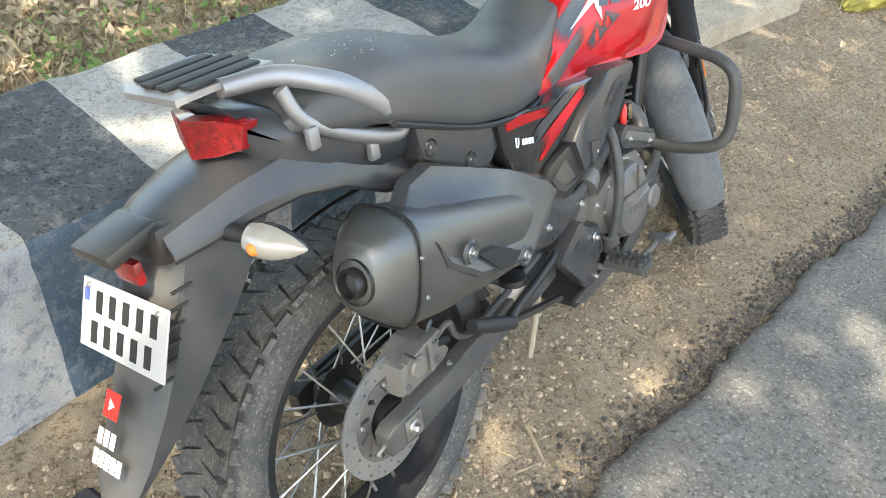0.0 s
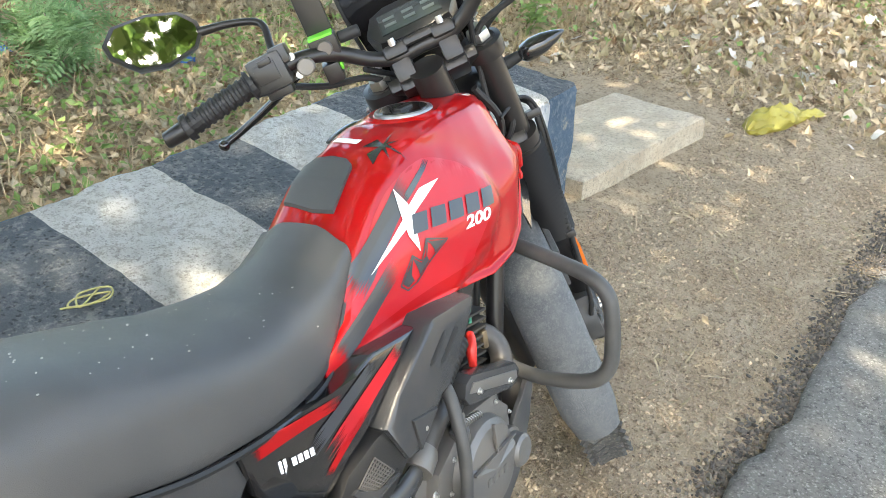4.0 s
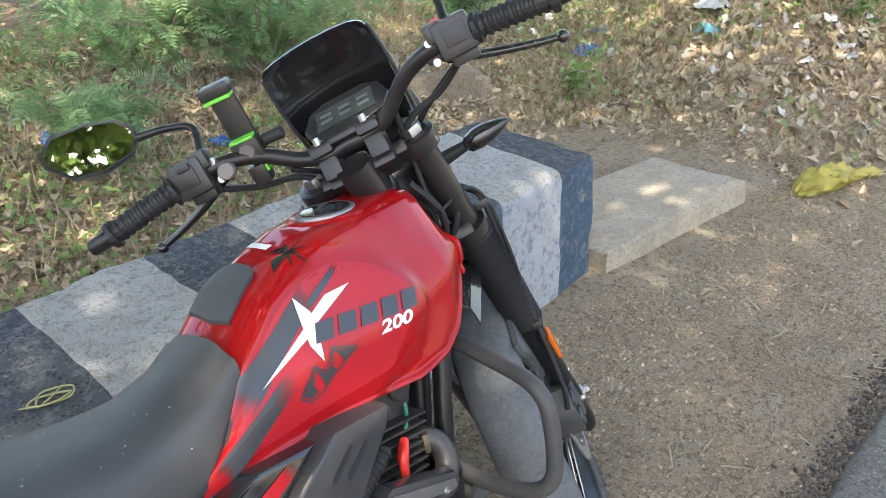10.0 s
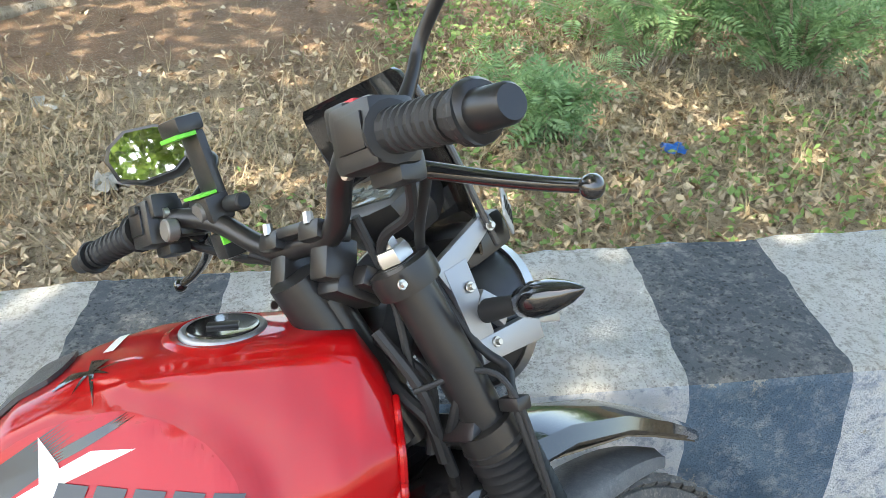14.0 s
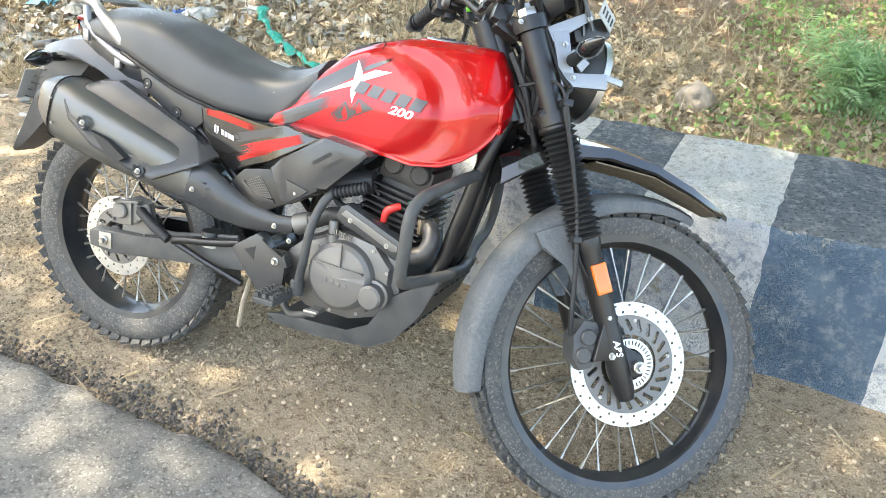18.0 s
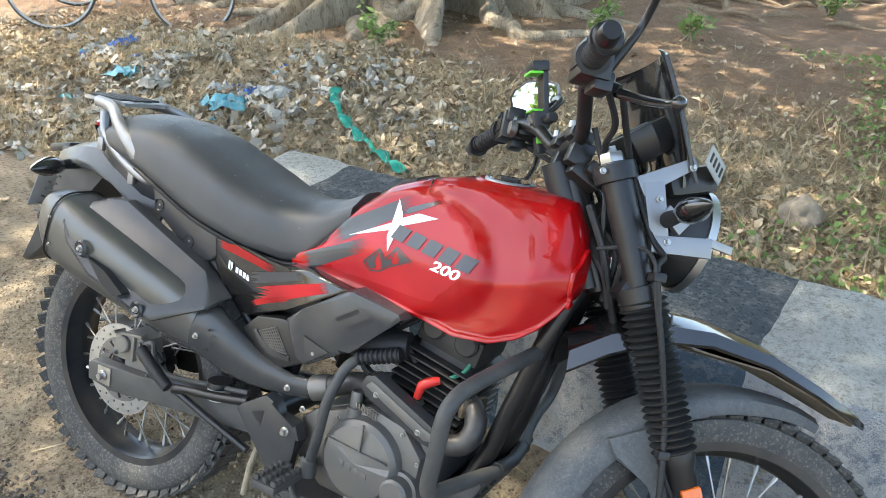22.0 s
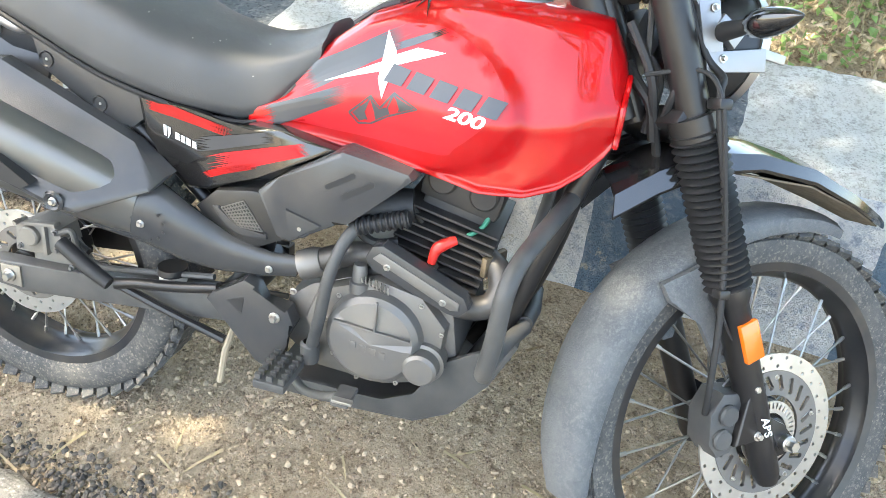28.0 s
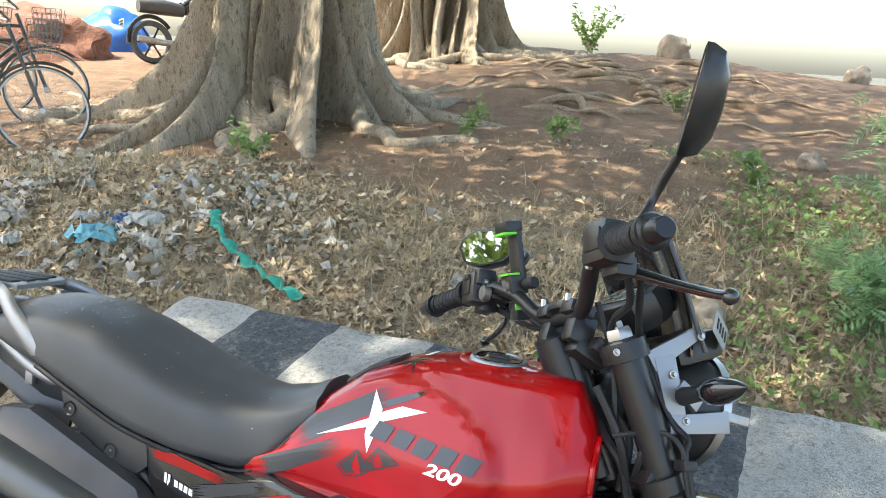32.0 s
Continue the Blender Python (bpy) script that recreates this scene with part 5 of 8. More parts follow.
for k in range(160):
    x, y = (gr.normal(0.06, 0.05), gr.uniform(-0.09, 0.02)) if k < 70 else (gr.uniform(0.1, 0.5), gr.uniform(-0.1, 0.1))
    i = min(range(len(seat_rings)), key=lambda q: abs(seat_rings[q][0][0] - x))
    z = float(np.interp(abs(y), [abs(p[1]) for p in seat_rings[i][:9]], [p[2] for p in seat_rings[i][:9]]))
    grains.append((x, y, z + 0.001, 0, gr.uniform(0, 6), 0, gr.uniform(0.0012, 0.0032)))
scatter("specks", [stone_shape(9)], grains, mat("pale_specks", (0.34, 0.33, 0.30), 0.9), seat, "pale specks of dust and droppings")


# -- side panels, both sides
def panel(name, poly, y, depth, material, label="", bevel=0.006, bulge=0.0, parent=None, sides=(-1, 1)):
    made = []
    for s in sides:
        cx, cz = sum(p[0] for p in poly) / len(poly), sum(p[1] for p in poly) / len(poly)
        bm = slab(poly if s < 0 else poly[::-1], s * (y - depth), s * y, bevel)
        if bulge:
            for v in bm.verts:
                if abs(v.co.y) > y - depth * 0.5:
                    v.co.y += s * bulge * max(0, 1 - math.hypot((v.co.x - cx) / 0.16, (v.co.z - cz) / 0.1))
        made.append(part(name, bm, material, parent or bike, label))
    return made[0]


tail_panel = panel("tail_panel", [(0.108, 0.795), (0.132, 0.806), (0.274, 0.752), (0.300, 0.735), (0.310, 0.690), (0.285, 0.668), (0.235, 0.670), (0.12, 0.742)], 0.122, 0.05, GREY_PLASTIC, "grey plastic side cover below the seat", 0.012)
for x, z in ((0.131, 0.757), (0.223, 0.700)):
    for s in (-1,):
        bm = lathe([(0.0045, -0.118), (0.010, -0.1215), (0.0125, -0.1245), (0.0135, -0.1225)], 18)
        bm.transform(Matrix.Translation((x + 0.005, 0, z)))
        part("bolt_cup", bm, MATT, tail_panel)
        bolt(x + 0.005, -0.118, z, 0.0055, tail_panel, label="")
side = panel("side_panel", [(0.300, 0.735), (0.40, 0.722), (0.455, 0.705), (0.50, 0.716), (0.545, 0.716), (0.640, 0.704), (0.600, 0.683), (0.50, 0.628), (0.42, 0.590), (0.385, 0.587), (0.335, 0.635), (0.310, 0.668)], 0.128, 0.06, GLOSS_BLACK, "gloss black side panel with torn red stripes", 0.008)
SIDE_BVH = BVHTree.FromPolygons([v.co[:] for v in side.data.vertices], [tuple(p.vertices) for p in side.data.polygons])
part("red_stripe", pressed(brush((0.326, 0.7200), (0.452, 0.6990), 0.0105, 0.008, 9, 0.014, 0.035, 2), SIDE_BVH, 0.0012), RED, side, "torn red stripe")
part("red_stripe", pressed(brush((0.425, 0.622), (0.500, 0.650), 0.006, 0.005, 6, 0.02, 0.02, 4), SIDE_BVH, 0.0012), RED, side, "torn red stripe")
part("pink_stripe", pressed(brush((0.452, 0.646), (0.585, 0.694), 0.0165, 0.0105, 11, 0.035, 0.02, 7), SIDE_BVH, 0.0012), PINK, side, "pinkish red stripe")
part("grey_stripe", pressed(brush((0.420, 0.672), (0.530, 0.704), 0.0115, 0.009, 9, 0.03, 0.02, 9), SIDE_BVH, 0.0016), DECAL_GREY, side, "charcoal stripe")
lg = [figure([(0.346, 0.690), (0.351, 0.689), (0.351, 0.671), (0.346, 0.673)]), figure([(0.353, 0.688), (0.358, 0.687), (0.358, 0.676), (0.353, 0.668)])]
lg += [figure([(0.366 + 0.0098 * k, 0.681 - 0.0028 * k), (0.3735 + 0.0098 * k, 0.679 - 0.0028 * k), (0.3735 + 0.0098 * k, 0.6675 - 0.0028 * k), (0.366 + 0.0098 * k, 0.6695 - 0.0028 * k)]) for k in range(4)]
part("badge", pressed(join(*lg), SIDE_BVH, 0.0014), WHITE, side, "small white maker's badge")
shroud = panel("engine_cover", [(0.516, 0.618), (0.553, 0.648), (0.641, 0.706), (0.656, 0.712), (0.760, 0.697), (0.768, 0.686), (0.742, 0.664), (0.662, 0.602), (0.650, 0.586), (0.575, 0.540), (0.550, 0.545)], 0.148, 0.07, GREY_PLASTIC, "grey plastic engine side cover with two slots", 0.010)
# the slots aren't cut: black inlays paint the shade inside them
for (x0, z0), (x1, z1) in (((0.633, 0.650), (0.676, 0.678)), ((0.660, 0.639), (0.706, 0.669))):
    d = Vector((x1 - x0, 0, z1 - z0)).normalized()
    nrm = Vector((-d.z, 0, d.x)) * 0.0045
    for s in (-1, 1):
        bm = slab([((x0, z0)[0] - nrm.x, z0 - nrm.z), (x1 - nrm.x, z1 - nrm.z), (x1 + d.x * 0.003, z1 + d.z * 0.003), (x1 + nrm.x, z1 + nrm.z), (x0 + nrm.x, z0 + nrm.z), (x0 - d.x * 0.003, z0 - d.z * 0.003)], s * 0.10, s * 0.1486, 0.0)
        part("slot", bm, GRIP_AND_SHADE, shroud, "black inlay standing for a shaded opening")
bolt(0.592, -0.146, 0.571, 0.0085, shroud)
cup = lathe([(0.009, -0.1475), (0.0135, -0.1505), (0.017, -0.1485)], 20)
cup.transform(Matrix.Translation((0.592, 0, 0.571)))
part("bolt_cup", cup, GREY_PLASTIC, shroud)
wedge = slab([(0.575, 0.545), (0.567, 0.600), (0.628, 0.583)], -0.13, -0.153, 0.004)
part("raised_facet", wedge, GREY_PLASTIC, shroud)
lower = panel("lower_cover", [(0.403, 0.564), (0.44, 0.600), (0.502, 0.612), (0.520, 0.612), (0.567, 0.540), (0.500, 0.505), (0.444, 0.525)], 0.138, 0.06, PLASTIC, "black plastic frame cover with a mesh inset", 0.006)
part("mesh_rim", slab([(0.436, 0.573), (0.447, 0.575), (0.466, 0.553), (0.484, 0.542), (0.530, 0.544), (0.532, 0.533), (0.482, 0.530), (0.455, 0.545)], -0.13, -0.1425, 0.003), GREY_PLASTIC, lower)
mesh_bm = bmesh.new()
for k in range(9):
    f = k / 8
    tube([(0.450 + 0.040 * f, -0.1395, 0.572 + 0.020 * f), (0.478 + 0.045 * f, -0.1395, 0.543 + 0.002 * f)], 0.0012, 4, None, mesh_bm)
    tube([(0.450 + 0.028 * f, -0.1395, 0.572 - 0.029 * f), (0.490 + 0.033 * f, -0.1395, 0.592 - 0.047 * f)], 0.0012, 4, None, mesh_bm)
part("mesh_inset", mesh_bm, DARK_METAL, lower, "fine dark mesh inset")

# -- tail: body, rack, lamp, mudguard, number plate
tail = []
for x, top, low, wide in ((0.14, 0.80, 0.745, 0.095), (0.05, 0.835, 0.745, 0.100), (-0.04, 0.880, 0.765, 0.098), (-0.10, 0.900, 0.790, 0.085), (-0.135, 0.905, 0.86, 0.072)):
    pts = [(0, top), (wide * 0.7, top - 0.006), (wide, top - 0.03), (wide * 1.02, (top + low) / 2), (wide * 0.85, low), (0, low)]
    half = spline(pts, 12)
    tail.append([(x, -p[0], p[1]) for p in half] + [(x, p[0], p[1]) for p in half[-2:0:-1]])
part("tail_body", loft(tail), GREY_PLASTIC, bike, "dark grey plastic tail section", angle=50)
LAMP_RED = mat("red_lamp_lens", (0.30, 0.006, 0.010), 0.10, coat=0.8, var=0.5, scale=110, bump=0.6, bump_scale=260, distance=0.002)
def lens_ring(back, k):
    top, low = [(-0.076, 0.890), (-0.045, 0.896), (0.0, 0.898), (0.045, 0.896), (0.076, 0.890)], [(0.066, 0.856), (0.035, 0.848), (0.0, 0.845), (-0.035, 0.848), (-0.066, 0.856)]
    return [(-0.174 + 0.45 * abs(y) + back, y * k, 0.872 + (z - 0.872) * k) for y, z in top + low]


lamp = part("tail_lamp", loft([lens_ring(0.022, 0.97), lens_ring(0.006, 0.97), lens_ring(0.001, 0.95), lens_ring(0.0, 0.88)]), LAMP_RED, bike, "glossy red tail lamp below the rack", angle=30)
rack_plate = []
for x, w, z in ((-0.205, 0.050, 0.931), (-0.195, 0.060, 0.935), (-0.12, 0.066, 0.937), (-0.07, 0.066, 0.937), (-0.062, 0.060, 0.934)):
    rack_plate.append([(x, -w, z), (x, -w, z + 0.008), (x, w, z + 0.008), (x, w, z)])
rack = part("luggage_rack", loft(rack_plate), SILVER, bike, "silver alloy luggage rack with grab rails", angle=30)
for y, x0, x1 in ((-0.045, -0.185, -0.080), (-0.015, -0.196, -0.072), (0.015, -0.196, -0.072), (0.045, -0.185, -0.080)):
    part("rubber_pad", box((x1 - x0, 0.023, 0.005), ((x0 + x1) / 2, y, 0.9465), 0.002), GRIP_AND_SHADE, rack, "black rubber strip")
for s in (-1, 1):
    rail = [(-0.150, s * 0.060, 0.936), (-0.08, s * 0.080, 0.931), (-0.02, s * 0.110, 0.906), (0.02, s * 0.120, 0.878), (0.06, s * 0.119, 0.845), (0.094, s * 0.112, 0.808), (0.078, s * 0.110, 0.800), (0.03, s * 0.110, 0.815), (-0.03, s * 0.105, 0.845), (-0.072, s * 0.098, 0.876), (-0.088, s * 0.090, 0.918)]
    bm = bmesh.new()
    rings = []
    path = spline(rail, 60)
    for k, p in enumerate(path):
        d = Vector(path[min(k + 1, 59)] - path[max(k - 1, 0)]).normalized()
        out = Vector((0, s, 0.25)).normalized()
        up = d.cross(out).normalized()
        wd = float(np.interp(k, [0, 18, 24, 30, 59], [0.012, 0.017, 0.019, 0.013, 0.010]))
        rings.append([Vector(p) + up * (wd * math.cos(a)) + out * (0.010 * math.sin(a)) for a in np.linspace(0, 2 * math.pi, 10, endpoint=False)])
    loft(rings, bm)
    part("grab_rail", bm, SILVER, rack, "silver alloy grab rail", angle=50)
    for x, z in ((-0.069, 0.862), (0.032, 0.806)):
        part("hook", box((0.018, 0.012, 0.030), (x, s * 0.108, z - 0.012), 0.004), SILVER, rack)
# broad upper mudguard: an arched shell from under the seat to the plate lamp
shell = []
for x, z, w, drop in ((0.115, 0.765, 0.100, 0.060), (0.05, 0.800, 0.108, 0.075), (-0.03, 0.838, 0.108, 0.070), (-0.10, 0.848, 0.104, 0.062), (-0.17, 0.838, 0.094, 0.052), (-0.23, 0.822, 0.080, 0.044), (-0.272, 0.806, 0.064, 0.036)):
    arc = [(-w, z - drop), (-w * 0.99, z - drop * 0.80), (-w * 0.80, z - drop * 0.22), (-w * 0.42, z), (w * 0.42, z), (w * 0.80, z - drop * 0.22), (w * 0.99, z - drop * 0.80), (w, z - drop)]
    shell.append([(x, y, zz) for y, zz in arc] + [(x, y * 0.95, zz - 0.006) for y, zz in arc[::-1]])
part("tail_mudguard", loft(shell), GREY_PLASTIC, bike, "broad dark grey plastic tail mudguard", angle=24)
carrier = []
for x, z, w, th in ((-0.235, 0.790, 0.056, 0.150), (-0.260, 0.760, 0.060, 0.155), (-0.278, 0.720, 0.062, 0.135), (-0.305, 0.660, 0.062, 0.105), (-0.345, 0.590, 0.058, 0.070), (-0.385, 0.530, 0.052, 0.040), (-0.412, 0.495, 0.044, 0.020), (-0.420, 0.484, 0.030, 0.012)):
    n = Vector((0.97, 0, 0.10))
    carrier.append([(x - 0.0, -w, z), (x - 0.008, -w * 0.5, z), (x - 0.010, 0, z), (x - 0.008, w * 0.5, z), (x, w, z), (x + n.x * th, w * 0.9, z + n.z * th), (x + n.x * th, -w * 0.9, z + n.z * th)])
flap = part("plate_carrier", loft(carrier), DUSTY, bike, "long black plastic plate carrier and mud flap", angle=40)
part("plate_lamp", join(box((0.075, 0.078, 0.020), (-0.300, 0.0, 0.800), 0.006, Matrix.Rotation(radians(-12), 4, "Y")), box((0.05, 0.10, 0.05), (-0.255, 0, 0.785), 0.010)), PLASTIC, flap, "black number plate lamp housing")
part("reflector", box((0.012, 0.050, 0.030), (-0.298, 0, 0.757), 0.003), LAMP_RED, flap, "small red reflector")
tilt = Matrix.Translation((-0.328, 0.004, 0.690)) @ Matrix.Rotation(radians(24), 4, "Y")
PLATE = mat("white_number_plate", (0.40, 0.40, 0.39), 0.35, var=0.08, scale=20)
plate = part("number_plate", box((0.003, 0.180, 0.090), (0, 0, 0), 0.0012, seg=1), PLATE, flap, "white number plate with dark bars", m=tilt)
INK = mat("black_ink", (0.015, 0.015, 0.015), 0.5)
for row, (n, z) in enumerate(((5, 0.019), (5, -0.021))):
    for k in range(n):
        part("plate_bar", box((0.0012, 0.0125, 0.028), (-0.0022, 0.058 - 0.0285 * k - (0.008 if row == 0 else 0), z)), INK, plate, m=tilt)
part("plate_strip", box((0.0012, 0.009, 0.016), (-0.0022, 0.078, 0.024)), mat("plate_badge_blue", (0.08, 0.12, 0.4), 0.4), plate, m=tilt)
for y in (-0.07, 0.075):
    part("rivet", lathe([(0.0001, -0.004), (0.003, -0.0035), (0.0045, -0.001), (0.0045, 0)], 10, axis="X"), CHROME, plate, m=tilt @ Matrix.Translation((0, y, 0.036)))
st = Matrix.Translation((-0.372, 0, 0.575)) @ Matrix.Rotation(radians(32), 4, "Y")
sticker = part("sticker", box((0.001, 0.030, 0.034), (-0.0125, 0.012, 0.020)), mat("red_sticker", (0.65, 0.03, 0.02), 0.4), flap, "small square red sticker with a white triangle", m=st)
tri_bm = bmesh.new()
tri_bm.faces.new([tri_bm.verts.new(p) for p in ((-0.0135, 0.017, 0.028), (-0.0135, 0.017, 0.012), (-0.0135, 0.005, 0.020))])
part("triangle", tri_bm, WHITE, sticker, m=st)
for k in range(8):
    at = (-0.0125, 0.024 - 0.0135 * k, -0.022) if k < 3 else (-0.0115, 0.027 - 0.0125 * (k - 3), -0.050)
    part("sticker_bar", box((0.001, 0.0095, 0.020), at), WHITE, flap, "white sticker bar", m=st)
part("flap_rib", join(*[box((0.03, 0.004, 0.004), (-0.275 - 0.012 * k, -0.062, 0.735 - 0.020 * k), 0.001) for k in range(6)]), PLASTIC, flap)


def indicator(root, tip, m=None, lens=None, up=None):
    """A pointed turn signal on a short rubber stalk."""
    a, b = Vector(root), Vector(tip)
    d = (b - a).normalized()
    L = (b - a).length
    ob = part("turn_signal", tube([a, a + d * L * 0.12, a + d * L * 0.36, a + d * L * 0.42], [0.014, 0.013, 0.010, 0.011], 14), GRIP_AND_SHADE, bike, "black turn signal on a rubber stalk", m=m)
    e = [a + d * L * f for f in (0.36, 0.42, 0.55, 0.70, 0.86, 0.97, 1.0)]
    w = [0.010, 0.020, 0.024, 0.022, 0.014, 0.005, 0.001]
    body = bmesh.new()
    side_v = Vector(up or (1, 0, 0))
    side_v = (side_v - d * side_v.dot(d)).normalized()
    other = d.cross(side_v)
    rings = [[p + side_v * (q * 1.0 * math.cos(t)) + other * (q * 0.85 * math.sin(t)) for t in np.linspace(0, 2 * math.pi, 14, endpoint=False)] for p, q in zip(e, w)]
    loft(rings, body)
    part("body", body, GLOSS_BLACK, ob, m=m, angle=50)
    if lens:
        back = bmesh.new()
        rings = [[p + side_v * (q * (1.12 * math.cos(t))) + other * (q * 0.95 * math.sin(t)) for t in np.linspace(math.pi * 0.5, math.pi * 1.5, 12)] for p, q in zip(e[1:], w[1:])]
        loft(rings, back, closed=False, caps=False)
        part("lens", back, lens, ob, "clear lens with an amber bulb", m=m)
        bulb = bmesh.new()
        bmesh.ops.create_icosphere(bulb, subdivisions=2, radius=0.009, matrix=Matrix.Translation(e[2] - side_v * 0.022))
        part("bulb", bulb, mat("amber_bulb", (0.75, 0.22, 0.04), 0.3), ob, m=m)
    return ob


CLEAR = mat("smoky_clear_lens", (0.33, 0.30, 0.26), 0.12, coat=1.0, var=0.15, scale=60)
for s in (-1, 1):
    indicator((-0.205 if s < 0 else -0.07, s * 0.060, 0.780), (-0.185 if s < 0 else -0.05, s * 0.195, 0.772), lens=CLEAR)

# -- exhaust: silencer, guard, covers and pipe
silencer = []
for x, z, y, hy, hz in ((-0.117, 0.694, -0.182, 0.032, 0.040), (-0.112, 0.693, -0.182, 0.038, 0.046), (-0.088, 0.686, -0.178, 0.053, 0.063), (-0.058, 0.672, -0.173, 0.0665, 0.0765), (-0.045, 0.668, -0.172, 0.068, 0.078), (0.02, 0.645, -0.168, 0.068, 0.076), (0.12, 0.612, -0.160, 0.064, 0.070), (0.24, 0.575, -0.152, 0.056, 0.060), (0.32, 0.548, -0.145, 0.046, 0.048)):
    ring = []
    for a in np.linspace(0, 2 * math.pi, 28, endpoint=False):
        c, q = math.cos(a), math.sin(a)
        k = 1.0 / (abs(c) ** 3.2 + abs(q) ** 3.2) ** (1 / 3.2)
        ring.append((x + 0.25 * q * k * hz, y + c * k * hy, z + q * k * hz))
    silencer.append(ring)
can = part("silencer", loft(silencer), mat("satin_grey_exhaust_paint", (0.12, 0.123, 0.122), 0.34, metal=0.7, dust=0.10, bump=0.2, bump_scale=700, distance=0.0005), bike, "satin dark grey exhaust silencer", angle=40)
tip_m = Matrix.Translation((-0.119, -0.188, 0.688)) @ Matrix.Rotation(radians(14), 4, "Y")
part("outlet_recess", lathe([(0.030, -0.004), (0.031, 0.002), (0.024, 0.005), (0.0225, 0.012), (0.0001, 0.012)], 28, axis="X"), MATT, can, m=tip_m)
part("outlet_pipe", lathe([(0.0165, 0.012), (0.0165, -0.016), (0.0185, -0.018), (0.0200, -0.016), (0.0200, 0.012)], 24, axis="X", closed=True), MATT, can, "black outlet pipe", m=tip_m)
part("end_seam", tube([p for p in [(-0.057 + 0.25 * q * 0.079, -0.173 + c * 0.069, 0.672 + q * 0.079) for c, q in [(math.cos(a) / (abs(math.cos(a)) ** 3.2 + abs(math.sin(a)) ** 3.2) ** (1 / 3.2), math.sin(a) / (abs(math.cos(a)) ** 3.2 + abs(math.sin(a)) ** 3.2) ** (1 / 3.2)) for a in np.linspace(0, 2 * math.pi, 40)]]], 0.0022, 6), MATT, can)
for z in (0.70, 0.64):
    bolt(-0.050, -0.241, z, 0.0045, can, label="")
guard = slab([(-0.012, 0.700), (-0.020, 0.732), (0.030, 0.752), (0.085, 0.758), (0.180, 0.712), (0.300, 0.655), (0.372, 0.618), (0.360, 0.600), (0.240, 0.546), (0.205, 0.548), (0.070, 0.600), (0.000, 0.655)], -0.217, -0.242, 0.010)
for v in guard.verts:
    # wraps over the top of the silencer
    if v.co.z > 0.69 - 0.3 * max(0, v.co.x):
        k = min(1.0, (v.co.z - (0.69 - 0.3 * max(0, v.co.x))) / 0.05)
        v.co.y += 0.075 * k * k
    v.co.y += 0.10 * max(0.0, v.co.x - 0.05)
heat = part("heat_guard", guard, GREY_PLASTIC, can, "satin grey heat guard", angle=28)
# no hole in the guard: a black slab paints the shade of its window
part("guard_window", slab([(0.070, 0.640), (0.120, 0.625), (0.175, 0.590), (0.158, 0.580), (0.120, 0.588)], -0.20, -0.2395, 0.0), GRIP_AND_SHADE, heat, "black triangular inlay standing for a shaded opening")
for x, z, y in ((0.050, 0.655, -0.2415), (0.205, 0.563, -0.2265)):
    bolt(x, y, z, 0.009, heat)
    c2 = lathe([(0.010, y - 0.001), (0.014, y - 0.004), (0.018, y)], 20)
    c2.transform(Matrix.Translation((x, 0, z)))
    part("bolt_cup", c2, GREY_PLASTIC, heat)
cover = bmesh.new()
rings = []
for x, z, y, r in ((0.215, 0.540, -0.165, 0.030), (0.27, 0.548, -0.165, 0.050), (0.34, 0.545, -0.160, 0.056), (0.40, 0.512, -0.150, 0.046), (0.46, 0.490, -0.140, 0.034), (0.53, 0.482, -0.130, 0.024), (0.585, 0.488, -0.124, 0.021)):
    rings.append([(x + 0.35 * r * math.sin(a), y - r * 0.55 * math.cos(a), z + r * math.sin(a)) for a in np.linspace(0, 2 * math.pi, 22, endpoint=False)])
loft(rings, cover)
pipe_cover = part("pipe_cover", cover, GREY_PLASTIC, can, "satin grey exhaust pipe cover with small holes", angle=50)
for x, z, y in ((0.335, 0.538, -0.190), (0.537, 0.480, -0.142)):
    bolt(x, y, z, 0.0085, pipe_cover)
# black discs on the uncut cover paint the dark inside small holes
holes = bmesh.new()
for k in range(5):
    a = -1.4 + 0.55 * k
    cyl(0.003, -0.1885, -0.1895, (0.345 + 0.030 * math.cos(a), 0, 0.538 + 0.028 * math.sin(a)), 8, holes)
part("vent_holes", holes, GRIP_AND_SHADE, pipe_cover)
part("collar", tube([(0.585, -0.123, 0.490), (0.610, -0.118, 0.500), (0.622, -0.117, 0.505)], [0.025, 0.026, 0.022], 18), DARK_METAL, can)
part("header_pipe", tube([(0.61, -0.117, 0.500), (0.68, -0.112, 0.530), (0.75, -0.112, 0.530), (0.83, -0.110, 0.485), (0.865, -0.106, 0.473), (0.900, -0.098, 0.480), (0.914, -0.086, 0.506), (0.904, -0.068, 0.532), (0.875, -0.048, 0.542)], 0.0205, 14, 60), RUSTY, can, "dark painted exhaust pipe")
part("port_flange", box((0.012, 0.060, 0.036), (0.893, -0.058, 0.538), 0.005, Matrix.Rotation(radians(-25), 4, "Z")), mat("tanned_flange_steel", (0.24, 0.19, 0.13), 0.5, metal=0.7, var=0.4, scale=60), can, "heat-tanned exhaust flange")
shield = slab([(0.702, 0.545), (0.712, 0.566), (0.730, 0.572), (0.868, 0.512), (0.878, 0.492), (0.862, 0.474), (0.842, 0.476), (0.712, 0.526)], -0.120, -0.148, 0.007)
shield_ob = part("pipe_shield", shield, GREY_PLASTIC, bike, "grey slotted exhaust shield")
